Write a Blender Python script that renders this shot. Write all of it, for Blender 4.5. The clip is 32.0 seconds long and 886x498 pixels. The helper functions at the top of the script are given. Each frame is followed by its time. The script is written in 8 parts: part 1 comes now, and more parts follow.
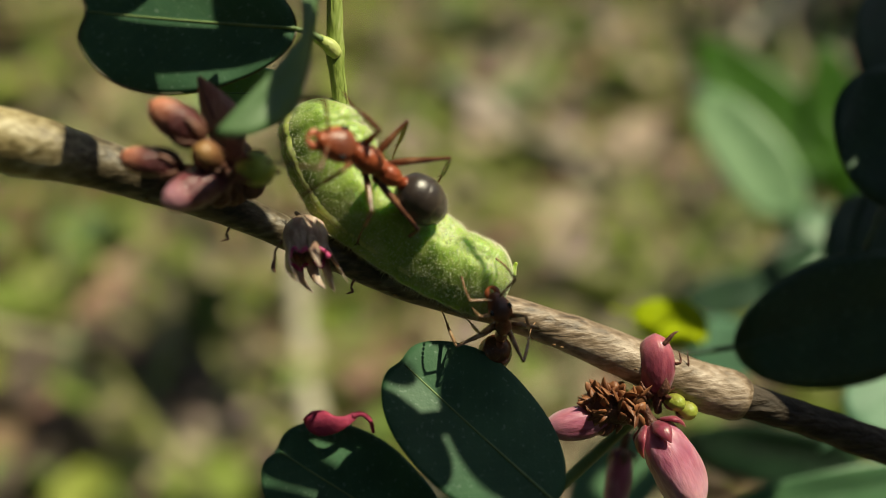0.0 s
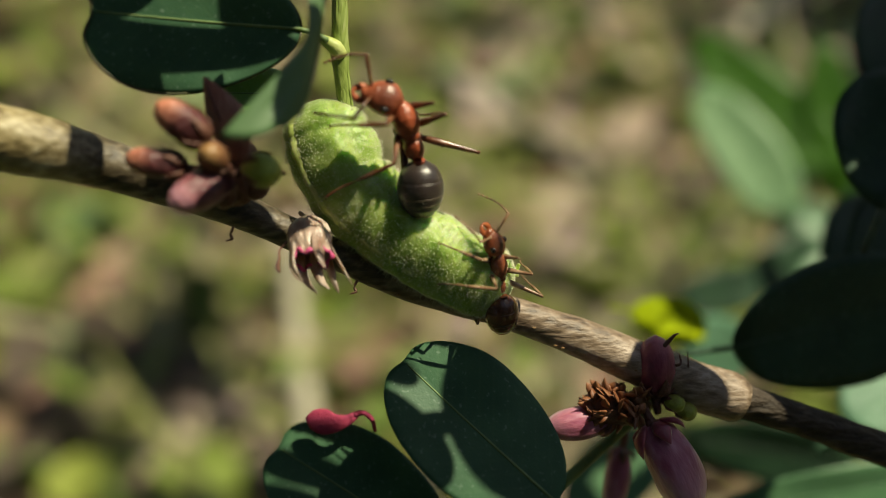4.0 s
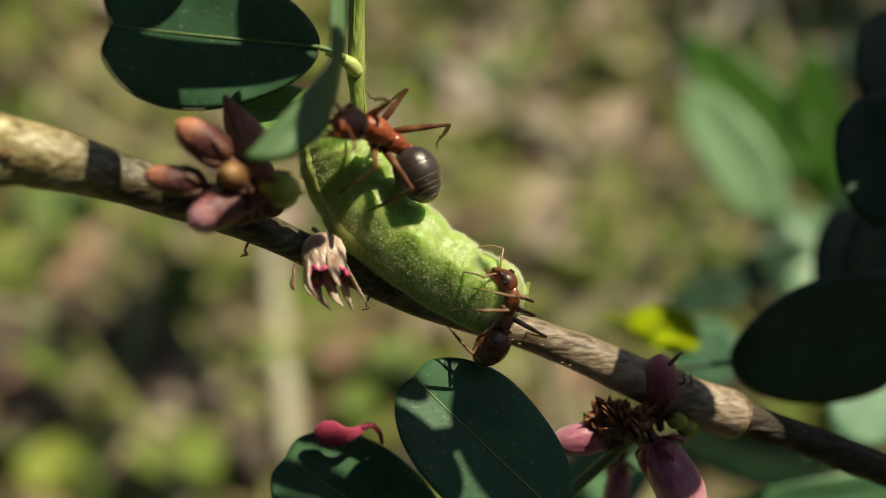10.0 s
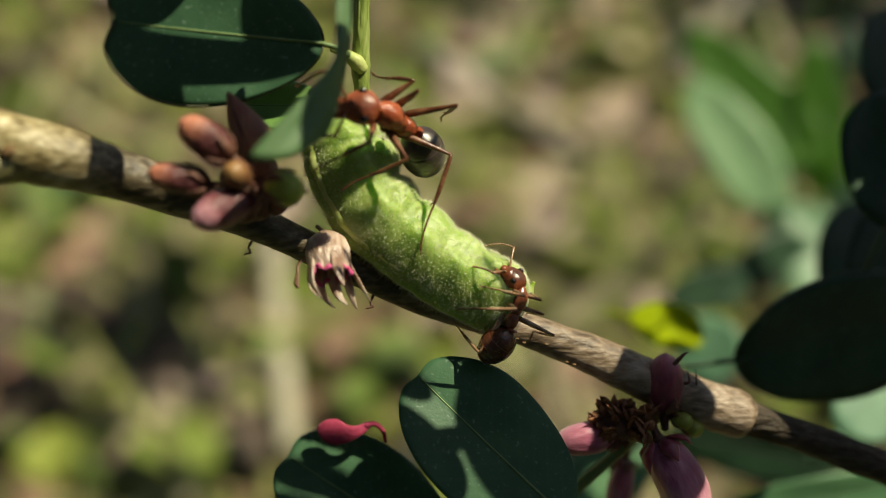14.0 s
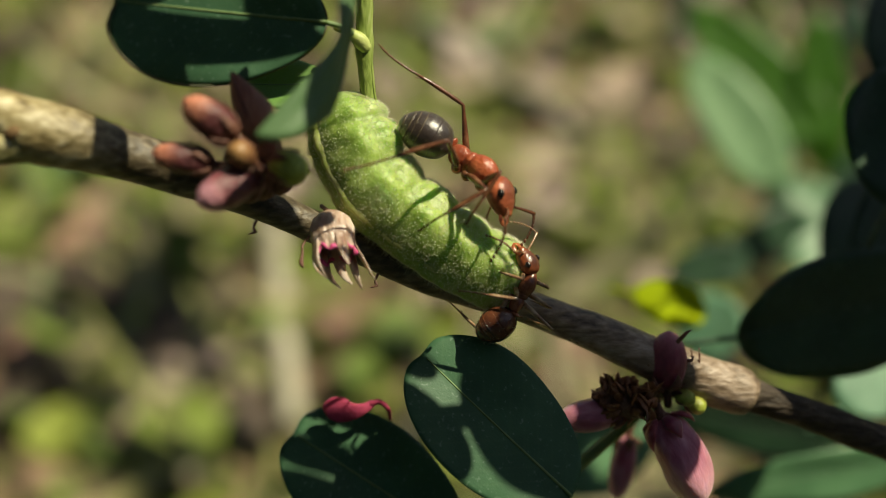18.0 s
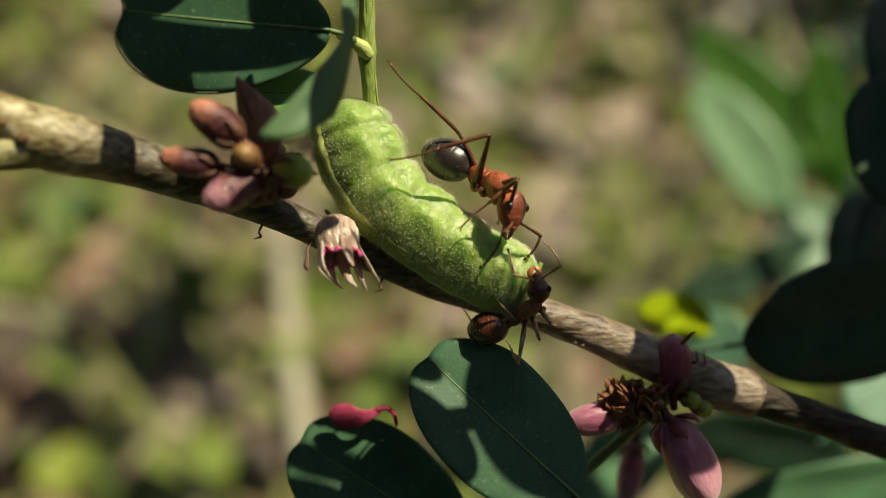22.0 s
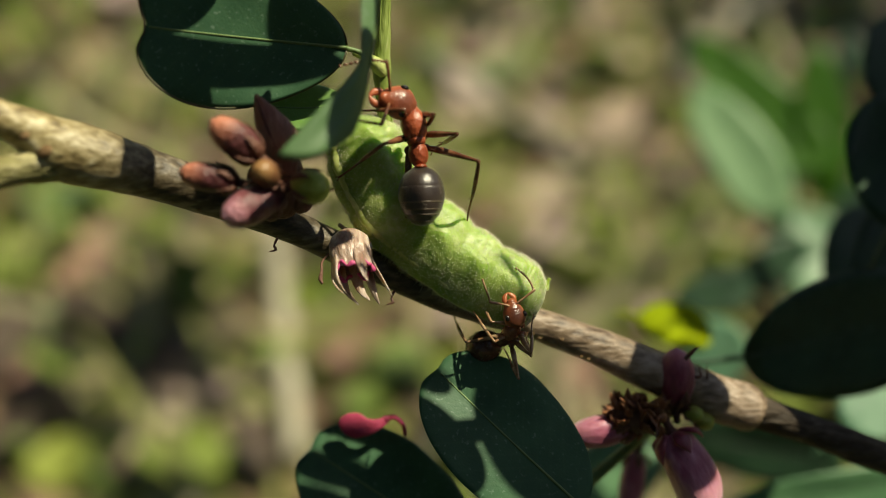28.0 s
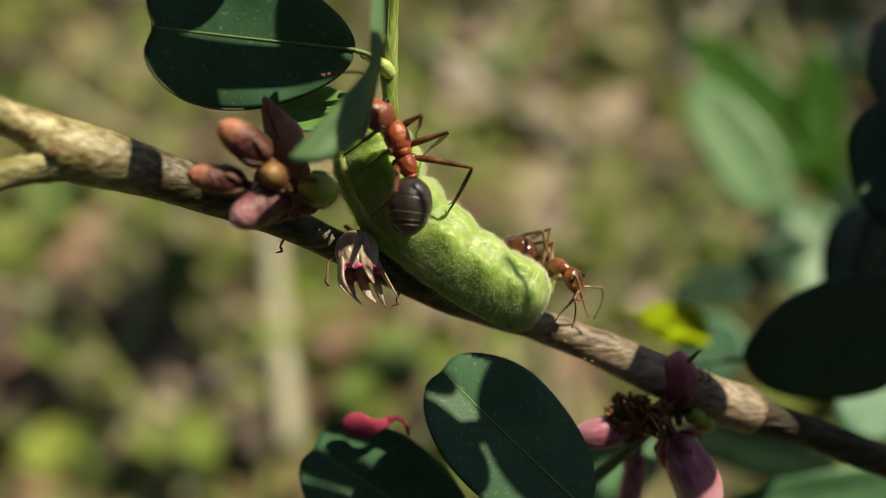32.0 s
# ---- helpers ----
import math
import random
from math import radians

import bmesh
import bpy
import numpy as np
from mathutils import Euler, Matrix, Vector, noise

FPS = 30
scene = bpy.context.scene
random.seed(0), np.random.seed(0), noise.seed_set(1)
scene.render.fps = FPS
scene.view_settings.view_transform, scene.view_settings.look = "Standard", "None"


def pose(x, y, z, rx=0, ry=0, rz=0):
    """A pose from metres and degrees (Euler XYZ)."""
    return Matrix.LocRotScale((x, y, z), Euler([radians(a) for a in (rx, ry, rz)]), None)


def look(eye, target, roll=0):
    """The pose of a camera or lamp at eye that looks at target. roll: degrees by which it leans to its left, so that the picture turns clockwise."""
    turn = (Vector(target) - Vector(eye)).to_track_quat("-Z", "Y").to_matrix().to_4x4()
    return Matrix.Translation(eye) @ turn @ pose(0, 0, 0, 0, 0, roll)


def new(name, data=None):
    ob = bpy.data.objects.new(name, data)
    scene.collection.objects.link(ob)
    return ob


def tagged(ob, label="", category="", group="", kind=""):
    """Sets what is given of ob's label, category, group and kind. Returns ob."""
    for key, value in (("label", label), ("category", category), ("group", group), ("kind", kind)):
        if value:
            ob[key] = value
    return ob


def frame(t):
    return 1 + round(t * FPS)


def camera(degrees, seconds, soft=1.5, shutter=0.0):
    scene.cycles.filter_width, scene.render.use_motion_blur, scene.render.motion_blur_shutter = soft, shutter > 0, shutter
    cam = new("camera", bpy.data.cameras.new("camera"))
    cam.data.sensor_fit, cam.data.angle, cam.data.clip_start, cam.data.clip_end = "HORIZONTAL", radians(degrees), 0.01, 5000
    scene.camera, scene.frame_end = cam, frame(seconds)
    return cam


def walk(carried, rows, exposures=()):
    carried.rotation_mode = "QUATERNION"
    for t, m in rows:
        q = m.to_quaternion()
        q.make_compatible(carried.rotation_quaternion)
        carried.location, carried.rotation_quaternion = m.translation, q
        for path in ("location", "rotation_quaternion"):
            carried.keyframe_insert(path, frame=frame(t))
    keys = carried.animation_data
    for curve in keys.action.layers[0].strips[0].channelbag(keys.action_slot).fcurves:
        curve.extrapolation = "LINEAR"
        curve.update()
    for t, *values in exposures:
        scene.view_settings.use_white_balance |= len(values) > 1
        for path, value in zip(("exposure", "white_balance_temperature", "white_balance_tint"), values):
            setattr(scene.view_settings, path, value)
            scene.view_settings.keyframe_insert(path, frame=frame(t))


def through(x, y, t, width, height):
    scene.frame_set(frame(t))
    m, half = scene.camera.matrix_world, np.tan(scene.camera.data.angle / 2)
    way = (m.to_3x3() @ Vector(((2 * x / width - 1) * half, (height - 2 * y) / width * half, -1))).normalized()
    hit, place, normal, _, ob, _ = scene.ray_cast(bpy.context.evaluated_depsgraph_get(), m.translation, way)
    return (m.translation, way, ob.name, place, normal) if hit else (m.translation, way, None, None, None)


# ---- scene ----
# All lengths in the numbers below are millimetres; MM turns them into metres.
MM = 0.001
# The shot looks down at a twig about twenty centimetres above the ground: the axes of the plan (x along the twig,
# y away from the viewer, z up across the view) lean forward by forty degrees.
VIEW = Matrix.Translation((0, 0, 0.195)) @ Matrix.Rotation(radians(-40), 4, "X")


def spot(x, y, z, rx=0, ry=0, rz=0):
    """A pose on the plan, in the world."""
    return VIEW @ pose(x * MM, y * MM, z * MM, rx, ry, rz)


def turn(x, y, z, rx=0, ry=0, rz=0):
    """A pose of a part on its thing."""
    return pose(x * MM, y * MM, z * MM, rx, ry, rz)


def aim(x, y, z, yaw, pitch, roll):
    """A pose of the camera on the plan."""
    return spot(x, y, z, 90 + pitch, 0, yaw) @ pose(0, 0, 0, 0, 0, roll)


CAMERA_ROWS = [
    (0, aim(1.67, 0.66, -2.23, 1.73, 2.11, -1.45)),
    (0.5, aim(1.57, 0.52, -1.94, 1.46, 1.86, -1.48)),
    (1, aim(1.50, 0.24, -1.61, 1.29, 1.83, -1.47)),
    (1.5, aim(1.69, 0.16, -1.60, 1.47, 1.87, -1.70)),
    (2, aim(1.69, 0.19, -1.64, 1.38, 1.67, -1.51)),
    (2.5, aim(1.65, 0.33, -1.47, 1.45, 1.38, -1.70)),
    (3, aim(1.29, 0.53, -1.51, 1.08, 1.16, -1.35)),
    (3.5, aim(1.38, 0.47, -1.82, 1.43, 1.49, -1.13)),
    (5.5, aim(0.93, 0.25, -1.12, 0.80, 0.86, -0.76)),
    (6, aim(0.95, 0.25, -0.88, 0.77, 0.56, -0.79)),
    (6.5, aim(0.66, 0.25, -0.91, 0.36, 0.68, -0.67)),
    (7, aim(0.53, 0.30, -0.93, 0.41, 0.77, -0.65)),
    (7.5, aim(0.41, 0.31, -0.99, 0.50, 0.71, -0.38)),
    (8, aim(0.11, 0.31, -0.91, 0.15, 0.58, -0.20)),
    (8.5, aim(0.02, 0.37, -0.93, 0.21, 0.58, -0.04)),
    (9, aim(0.09, 0.26, -0.91, 0.17, 0.78, -0.10)),
    (9.5, aim(0.03, 0.16, -0.87, 0.18, 0.69, -0.02)),
    (10, aim(-0.09, -0.03, -0.40, -0.08, 0.46, -0.03)),
    (10.5, aim(0.02, -0.04, -0.25, 0.08, 0.32, -0.14)),
    (11, aim(0.18, -0.06, -0.24, 0.18, 0.44, -0.23)),
    (11.5, aim(0.01, -0.10, -0.27, -0.03, 0.40, 0.14)),
    (12, aim(-0.18, -0.06, -0.34, -0.06, 0.37, 0.20)),
    (12.5, aim(-0.03, 0.05, -0.04, -0.03, 0.14, -0.07)),
    (13, aim(0.00, 0.02, 0.00, -0.02, 0.06, -0.00)),
    (13.5, aim(-0.11, 0.15, 0.03, 0.02, -0.12, 0.08)),
    (14, aim(-0.33, 0.21, -0.05, -0.16, -0.17, 0.17)),
    (14.5, aim(-0.08, 0.07, -0.10, 0.25, -0.18, -0.07)),
    (15, aim(-0.13, 0.42, -0.19, 0.44, -0.79, -0.15)),
    (15.5, aim(-0.21, 0.45, -0.30, 0.24, -0.89, -0.01)),
    (17.5, aim(-0.44, 0.34, -0.27, 0.04, -1.36, 0.05)),
    (18, aim(-0.46, 0.14, 0.08, -0.10, -1.67, 0.02)),
    (18.5, aim(-0.78, 0.29, 0.16, -0.37, -1.91, 0.05)),
    (19, aim(-0.64, 0.03, 0.38, -0.37, -1.90, -0.09)),
    (19.5, aim(-0.71, 0.06, 0.46, -0.40, -2.03, -0.10)),
    (20, aim(-0.57, -0.04, 0.50, -0.23, -1.99, -0.11)),
    (20.5, aim(-0.69, -0.06, 0.48, -0.25, -1.93, -0.06)),
    (21, aim(-0.58, -0.15, 0.13, -0.15, -1.28, -0.29)),
    (21.5, aim(-0.04, -0.09, -0.94, 0.73, 0.22, -0.82)),
    (22, aim(-0.22, -0.22, -1.32, 0.49, 0.69, -0.67)),
    (22.5, aim(-0.39, -0.31, -1.87, 0.59, 1.31, -0.48)),
    (23, aim(-0.78, -0.39, -1.94, 0.08, 1.46, -0.45)),
    (23.5, aim(-0.94, -0.62, -1.33, -0.15, 0.95, -0.36)),
    (24, aim(-1.01, -0.59, -1.35, -0.00, 0.77, -0.26)),
    (24.5, aim(-1.23, -0.63, -1.28, -0.17, 0.54, -0.01)),
    (25, aim(-1.19, -0.65, -1.03, -0.20, 0.32, -0.18)),
    (25.5, aim(-1.19, -0.67, -0.96, -0.18, 0.41, -0.33)),
    (27.5, aim(-0.89, -0.94, -0.87, 0.12, 0.64, -0.01)),
    (28, aim(-1.01, -0.97, -0.56, -0.03, 0.44, 0.10)),
    (28.5, aim(-1.22, -0.96, -0.62, -0.01, 0.47, 0.30)),
    (29, aim(-1.04, -1.00, -0.16, -0.06, 0.03, 0.00)),
    (29.5, aim(-0.99, -1.07, -0.13, -0.10, -0.02, 0.01)),
    (30, aim(-1.33, -1.01, -0.20, -0.34, -0.07, 0.29)),
    (30.5, aim(-1.15, -1.17, -0.22, -0.15, 0.06, 0.22)),
    (31, aim(-1.28, -1.14, -0.02, -0.36, -0.21, 0.12)),
    (31.5, aim(-1.09, -1.14, 0.08, -0.11, -0.24, 0.23)),
    (32, aim(-1.52, -1.08, 0.03, -0.45, -0.31, 0.60)),
]
cam = camera(51.0, 32.0, soft=0.85)
cam.data.dof.use_dof = True
cam.data.dof.focus_distance = 37.3 * MM
cam.data.dof.aperture_fstop = 21.0
walk(cam, CAMERA_ROWS, exposures=[(0, 0.26, 6850, 5), (32, 0.26, 6850, 5)])

# ---- light ----
to_sun = (VIEW.to_3x3() @ Vector((0.48, -0.45, 0.75))).normalized()
world = bpy.data.worlds.new("sky")
scene.world = world
world.use_nodes = True
sky = world.node_tree.nodes.new("ShaderNodeTexSky")
sky.sky_type, sky.sun_disc = "NISHITA", False
sky.sun_elevation, sky.sun_rotation = math.asin(to_sun.z), math.atan2(to_sun.x, to_sun.y)
background = world.node_tree.nodes["Background"]
background.inputs["Strength"].default_value = 0.053
world.node_tree.links.new(sky.outputs[0], background.inputs["Color"])
sun_data = bpy.data.lights.new("sun", "SUN")
sun_data.energy, sun_data.angle, sun_data.color = 5.0, radians(0.6), (1.0, 0.92, 0.7)
sun = new("sun", sun_data)
sun.matrix_world = look(to_sun * 2, (0, 0, 0))


# ---- materials ----
def shader(name, rough=0.6, spec=0.4):
    mat = bpy.data.materials.new(name)
    mat.use_nodes = True
    nodes, links = mat.node_tree.nodes, mat.node_tree.links
    bsdf = nodes["Principled BSDF"]
    bsdf.inputs["Roughness"].default_value = rough
    bsdf.inputs["Specular IOR Level"].default_value = spec
    return mat, nodes, links, bsdf


def ramp(nodes, links, value, colours):
    """A colour ramp over value, its stops evenly or as (place, colour)."""
    node = nodes.new("ShaderNodeValToRGB")
    stops = [c if len(c) == 2 else (i / (len(colours) - 1), c) for i, c in enumerate(colours)]
    els = node.color_ramp.elements
    while len(els) < len(stops):
        els.new(0.5)
    for e, (at, c) in zip(els, stops):
        e.position, e.color = at, (*c, 1)
    links.new(value, node.inputs["Fac"])
    return node.outputs["Color"]


def noise_at(nodes, links, scale, detail=4.0, coords="Object", stretch=None):
    tex, where = nodes.new("ShaderNodeTexNoise"), nodes.new("ShaderNodeTexCoord")
    tex.inputs["Scale"].default_value, tex.inputs["Detail"].default_value = scale, detail
    if stretch:
        mapping = nodes.new("ShaderNodeMapping")
        mapping.inputs["Scale"].default_value = stretch
        links.new(where.outputs[coords], mapping.inputs["Vector"])
        links.new(mapping.outputs[0], tex.inputs["Vector"])
    else:
        links.new(where.outputs[coords], tex.inputs["Vector"])
    return tex.outputs["Fac"]


def math_node(nodes, links, op, a, b=None):
    node = nodes.new("ShaderNodeMath")
    node.operation = op
    for n, v in enumerate((a, b)):
        if v is None:
            continue
        if isinstance(v, (int, float)):
            node.inputs[n].default_value = v
        else:
            links.new(v, node.inputs[n])
    return node.outputs[0]


def mixed(nodes, links, fac, a, b):
    node = nodes.new("ShaderNodeMix")
    node.data_type = "RGBA"
    for socket, v in ((node.inputs["Factor"], fac), (node.inputs["A"], a), (node.inputs["B"], b)):
        if isinstance(v, tuple):
            socket.default_value = (*v, 1)
        elif isinstance(v, (int, float)):
            socket.default_value = v
        else:
            links.new(v, socket)
    return node.outputs["Result"]


def bumped(nodes, links, bsdf, height, strength, distance):
    node = nodes.new("ShaderNodeBump")
    node.inputs["Strength"].default_value, node.inputs["Distance"].default_value = strength, distance * MM
    links.new(height, node.inputs["Height"])
    links.new(node.outputs[0], bsdf.inputs["Normal"])


def mottled(name, colours, scale, rough=0.6, spec=0.4, bump=0.3, depth=0.05, fine=6.0, stretch=None, soft=0.0, soft_colour=None, coat=0.0, sheen=0.0, crown=None, deep=0.9):
    """A surface whose colour drifts over noise of two sizes, with fine relief. scale: marks per metre."""
    mat, nodes, links, bsdf = shader(name, rough, spec)
    big, small = noise_at(nodes, links, scale, 3, stretch=stretch), noise_at(nodes, links, scale * fine, 4, stretch=stretch)
    both = math_node(nodes, links, "ADD", math_node(nodes, links, "MULTIPLY", big, 0.65), math_node(nodes, links, "MULTIPLY", small, 0.35))
    spread = math_node(nodes, links, "MULTIPLY_ADD", both, 2.2)
    spread.node.inputs[2].default_value = -0.6
    colour = ramp(nodes, links, spread, colours)
    if crown:
        where, axes = nodes.new("ShaderNodeTexCoord"), nodes.new("ShaderNodeSeparateXYZ")
        links.new(where.outputs["Object"], axes.inputs[0])
        along = math_node(nodes, links, "MULTIPLY_ADD", axes.outputs[crown[0]], 1 / ((crown[2] - crown[1]) * MM))
        along.node.inputs[2].default_value = -crown[1] / (crown[2] - crown[1]) - 0.2
        along = math_node(nodes, links, "ADD", along, math_node(nodes, links, "MULTIPLY", both, 0.4))
        colour = mixed(nodes, links, ramp(nodes, links, along, [(0.0, (0, 0, 0)), (1.0, (1, 1, 1))]), colour, crown[3])
    links.new(colour, bsdf.inputs["Base Color"])
    bsdf.inputs["Sheen Weight"].default_value = sheen
    bumped(nodes, links, bsdf, small, bump, depth)
    if soft:
        bsdf.inputs["Subsurface Weight"].default_value = soft
        bsdf.inputs["Subsurface Radius"].default_value = soft_colour or (1.0, 0.6, 0.3)
        bsdf.inputs["Subsurface Scale"].default_value = deep * MM
    bsdf.inputs["Coat Weight"].default_value = coat
    bsdf.inputs["Coat Roughness"].default_value = 0.25
    return mat


def leaf_surface(name, dark, light, rib, through=0.12, rough=0.42, spec=0.45):
    """A leaf's blade: a paler midrib along x, fine side veins, mottling and some light through it."""
    mat, nodes, links, bsdf = shader(name, rough, spec)
    where = nodes.new("ShaderNodeTexCoord")
    axes = nodes.new("ShaderNodeSeparateXYZ")
    links.new(where.outputs["Object"], axes.inputs[0])
    side = math_node(nodes, links, "ABSOLUTE", axes.outputs["Y"])
    slant = math_node(nodes, links, "SUBTRACT", axes.outputs["X"], math_node(nodes, links, "MULTIPLY", side, 0.9))
    wave = math_node(nodes, links, "SINE", math_node(nodes, links, "MULTIPLY", slant, 6.283 / (0.75 * MM)))
    veins = math_node(nodes, links, "POWER", math_node(nodes, links, "MULTIPLY_ADD", wave, 0.5), 8.0)
    veins.node.inputs[0].links[0].from_node.inputs[2].default_value = 0.5
    blotch = noise_at(nodes, links, 420, 4)
    base = ramp(nodes, links, blotch, [(0.3, dark), (0.7, light)])
    veined = mixed(nodes, links, math_node(nodes, links, "MULTIPLY", veins, 0.06), base, rib)
    flecks = ramp(nodes, links, noise_at(nodes, links, 5200, 2), [(0.62, (0, 0, 0)), (0.74, (0.4, 0.4, 0.4))])
    links.new(mixed(nodes, links, flecks, veined, (0.24, 0.34, 0.26)), bsdf.inputs["Base Color"])
    grain = noise_at(nodes, links, 9000, 3)
    height = math_node(nodes, links, "SUBTRACT", grain, math_node(nodes, links, "MULTIPLY", veins, 0.1))
    bumped(nodes, links, bsdf, height, 0.35, 0.03)
    glow = nodes.new("ShaderNodeBsdfTranslucent")
    glow.inputs["Color"].default_value = (light[0] * 2.2, light[1] * 2.0, light[2] * 0.7, 1)
    blend = nodes.new("ShaderNodeMixShader")
    blend.inputs[0].default_value = through
    links.new(bsdf.outputs[0], blend.inputs[1])
    links.new(glow.outputs[0], blend.inputs[2])
    links.new(blend.outputs[0], nodes["Material Output"].inputs["Surface"])
    return mat


leaf_dark = leaf_surface("leaf_dark", (0.034, 0.09, 0.046), (0.058, 0.138, 0.07), (0.14, 0.23, 0.11), 0.07, 0.5, 0.22)
# Shrub leaf lit and shaded by base colour: leaf_shade dark, leaf_blue, leaf_pale bright.
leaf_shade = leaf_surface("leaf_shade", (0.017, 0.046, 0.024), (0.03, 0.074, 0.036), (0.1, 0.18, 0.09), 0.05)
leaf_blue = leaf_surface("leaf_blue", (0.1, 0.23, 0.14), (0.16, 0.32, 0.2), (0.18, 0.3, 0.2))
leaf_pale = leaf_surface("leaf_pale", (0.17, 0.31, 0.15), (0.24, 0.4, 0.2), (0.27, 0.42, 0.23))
leaf_bright = leaf_surface("leaf_bright", (0.04, 0.13, 0.005), (0.065, 0.19, 0.008), (0.12, 0.26, 0.03), 0.3)
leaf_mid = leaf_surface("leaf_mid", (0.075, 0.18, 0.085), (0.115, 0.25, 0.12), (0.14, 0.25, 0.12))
leaf_olive = leaf_surface("leaf_olive", (0.1, 0.22, 0.04), (0.16, 0.3, 0.07), (0.14, 0.24, 0.08), 0.15)
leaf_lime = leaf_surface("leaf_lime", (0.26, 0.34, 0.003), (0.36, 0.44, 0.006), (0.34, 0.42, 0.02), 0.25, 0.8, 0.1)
leaf_under = leaf_surface("leaf_under", (0.095, 0.175, 0.075), (0.13, 0.23, 0.1), (0.16, 0.26, 0.14), 0.1, 0.4, 0.4)
rib_green = mottled("rib_green", [(0.1, 0.17, 0.05), (0.17, 0.25, 0.09)], 900, 0.5)
rim_dark = mottled("rim_dark", [(0.03, 0.045, 0.02), (0.09, 0.07, 0.03)], 1500, 0.5)
stem_green = mottled("stem_green", [(0.09, 0.14, 0.025), (0.19, 0.26, 0.05), (0.29, 0.37, 0.09), (0.42, 0.47, 0.2)], 1600, 0.45, 0.45, 0.9, 0.1, 4.0, stretch=(1, 1, 0.2))
swelling_lime = mottled("swelling_lime", [(0.3, 0.38, 0.08), (0.44, 0.51, 0.15), (0.55, 0.58, 0.24)], 1500, 0.45, 0.4, 0.5, 0.06)


def twig_bark():
    """Weathered, furrowed bark: shade put into its dark middle, sunlight into the paler, greyer ends."""
    mat, nodes, links, bsdf = shader("bark", 0.5, 0.5)
    where, axes = nodes.new("ShaderNodeTexCoord"), nodes.new("ShaderNodeSeparateXYZ")
    links.new(where.outputs["Object"], axes.inputs[0])
    big, small = noise_at(nodes, links, 900, 5, stretch=(0.4, 1, 1)), noise_at(nodes, links, 4500, 4, stretch=(0.35, 1, 1))
    both = math_node(nodes, links, "ADD", math_node(nodes, links, "MULTIPLY", big, 0.5), math_node(nodes, links, "MULTIPLY", small, 0.5))
    spread = math_node(nodes, links, "MULTIPLY_ADD", both, 3.0)
    spread.node.inputs[2].default_value = -1.0
    # Colour ramps for the shaded middle (dark) and the sunlit ends (pale).
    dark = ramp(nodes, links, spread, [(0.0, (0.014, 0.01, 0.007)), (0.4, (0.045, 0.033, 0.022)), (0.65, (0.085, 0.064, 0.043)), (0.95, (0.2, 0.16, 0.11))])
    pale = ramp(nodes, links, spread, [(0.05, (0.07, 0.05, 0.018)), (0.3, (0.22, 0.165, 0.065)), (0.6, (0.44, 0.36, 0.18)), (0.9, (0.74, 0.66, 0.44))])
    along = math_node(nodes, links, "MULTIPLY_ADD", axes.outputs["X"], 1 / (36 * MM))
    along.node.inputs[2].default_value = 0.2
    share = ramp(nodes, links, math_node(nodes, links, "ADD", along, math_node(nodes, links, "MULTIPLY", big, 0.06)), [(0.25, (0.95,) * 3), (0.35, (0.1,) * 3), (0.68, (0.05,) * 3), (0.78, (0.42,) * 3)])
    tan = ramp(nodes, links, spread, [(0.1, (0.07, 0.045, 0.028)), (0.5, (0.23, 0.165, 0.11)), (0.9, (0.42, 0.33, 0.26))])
    tan_end = ramp(nodes, links, along, [(0.6, (0, 0, 0)), (0.68, (1, 1, 1))])
    links.new(mixed(nodes, links, tan_end, mixed(nodes, links, share, dark, pale), tan), bsdf.inputs["Base Color"])
    bumped(nodes, links, bsdf, both, 0.9, 0.2)
    return mat


bark = twig_bark()
bark_olive = mottled("bark_olive", [(0.09, 0.08, 0.03), (0.25, 0.23, 0.09), (0.42, 0.38, 0.2), (0.6, 0.56, 0.42)], 700, 0.7, 0.3, 1.0, 0.3, 4.0, stretch=(0.3, 1, 1))
# Bark of the twig's far end, its colour darkened for the shade there.
bark_shaded = mottled("bark_shaded", [(0.02, 0.015, 0.01), (0.06, 0.045, 0.032), (0.15, 0.12, 0.09)], 800, 0.7, 0.3, 1.0, 0.3, 4.0, stretch=(0.3, 1, 1))
scar = mottled("scar", [(0.12, 0.06, 0.02), (0.3, 0.2, 0.1)], 1500, 0.8)
pink_bud = mottled("pink_bud", [(0.09, 0.012, 0.028), (0.22, 0.032, 0.065), (0.38, 0.1, 0.14)], 900, 0.33, 0.55, 0.7, 0.07, 4.0, stretch=(0.5, 1, 1), soft=0.3, sheen=0.15, crown=("X", 1.2, 3.4, (0.56, 0.18, 0.24)))
pink_petal = mottled("pink_petal", [(0.2, 0.035, 0.085), (0.36, 0.1, 0.17), (0.56, 0.27, 0.36)], 800, 0.38, 0.5, 0.9, 0.1, 4.0, stretch=(0.35, 1, 1), soft=0.3, sheen=0.2, crown=("X", 1.6, 4.2, (0.72, 0.4, 0.48)))
# In these three, crown paints sunlight on the bud tip over a shade-dark base.
rose_bud = mottled("rose_bud", [(0.04, 0.012, 0.014), (0.1, 0.028, 0.03), (0.2, 0.065, 0.055)], 900, 0.36, 0.5, 0.9, 0.12, soft=0.1, crown=("X", 1.2, 2.1, (0.68, 0.27, 0.17)))
tan_bud = mottled("tan_bud", [(0.08, 0.035, 0.018), (0.17, 0.075, 0.035), (0.28, 0.14, 0.06)], 900, 0.45, 0.4, 0.5, 0.06, crown=("X", 1.1, 1.7, (0.42, 0.24, 0.09)))
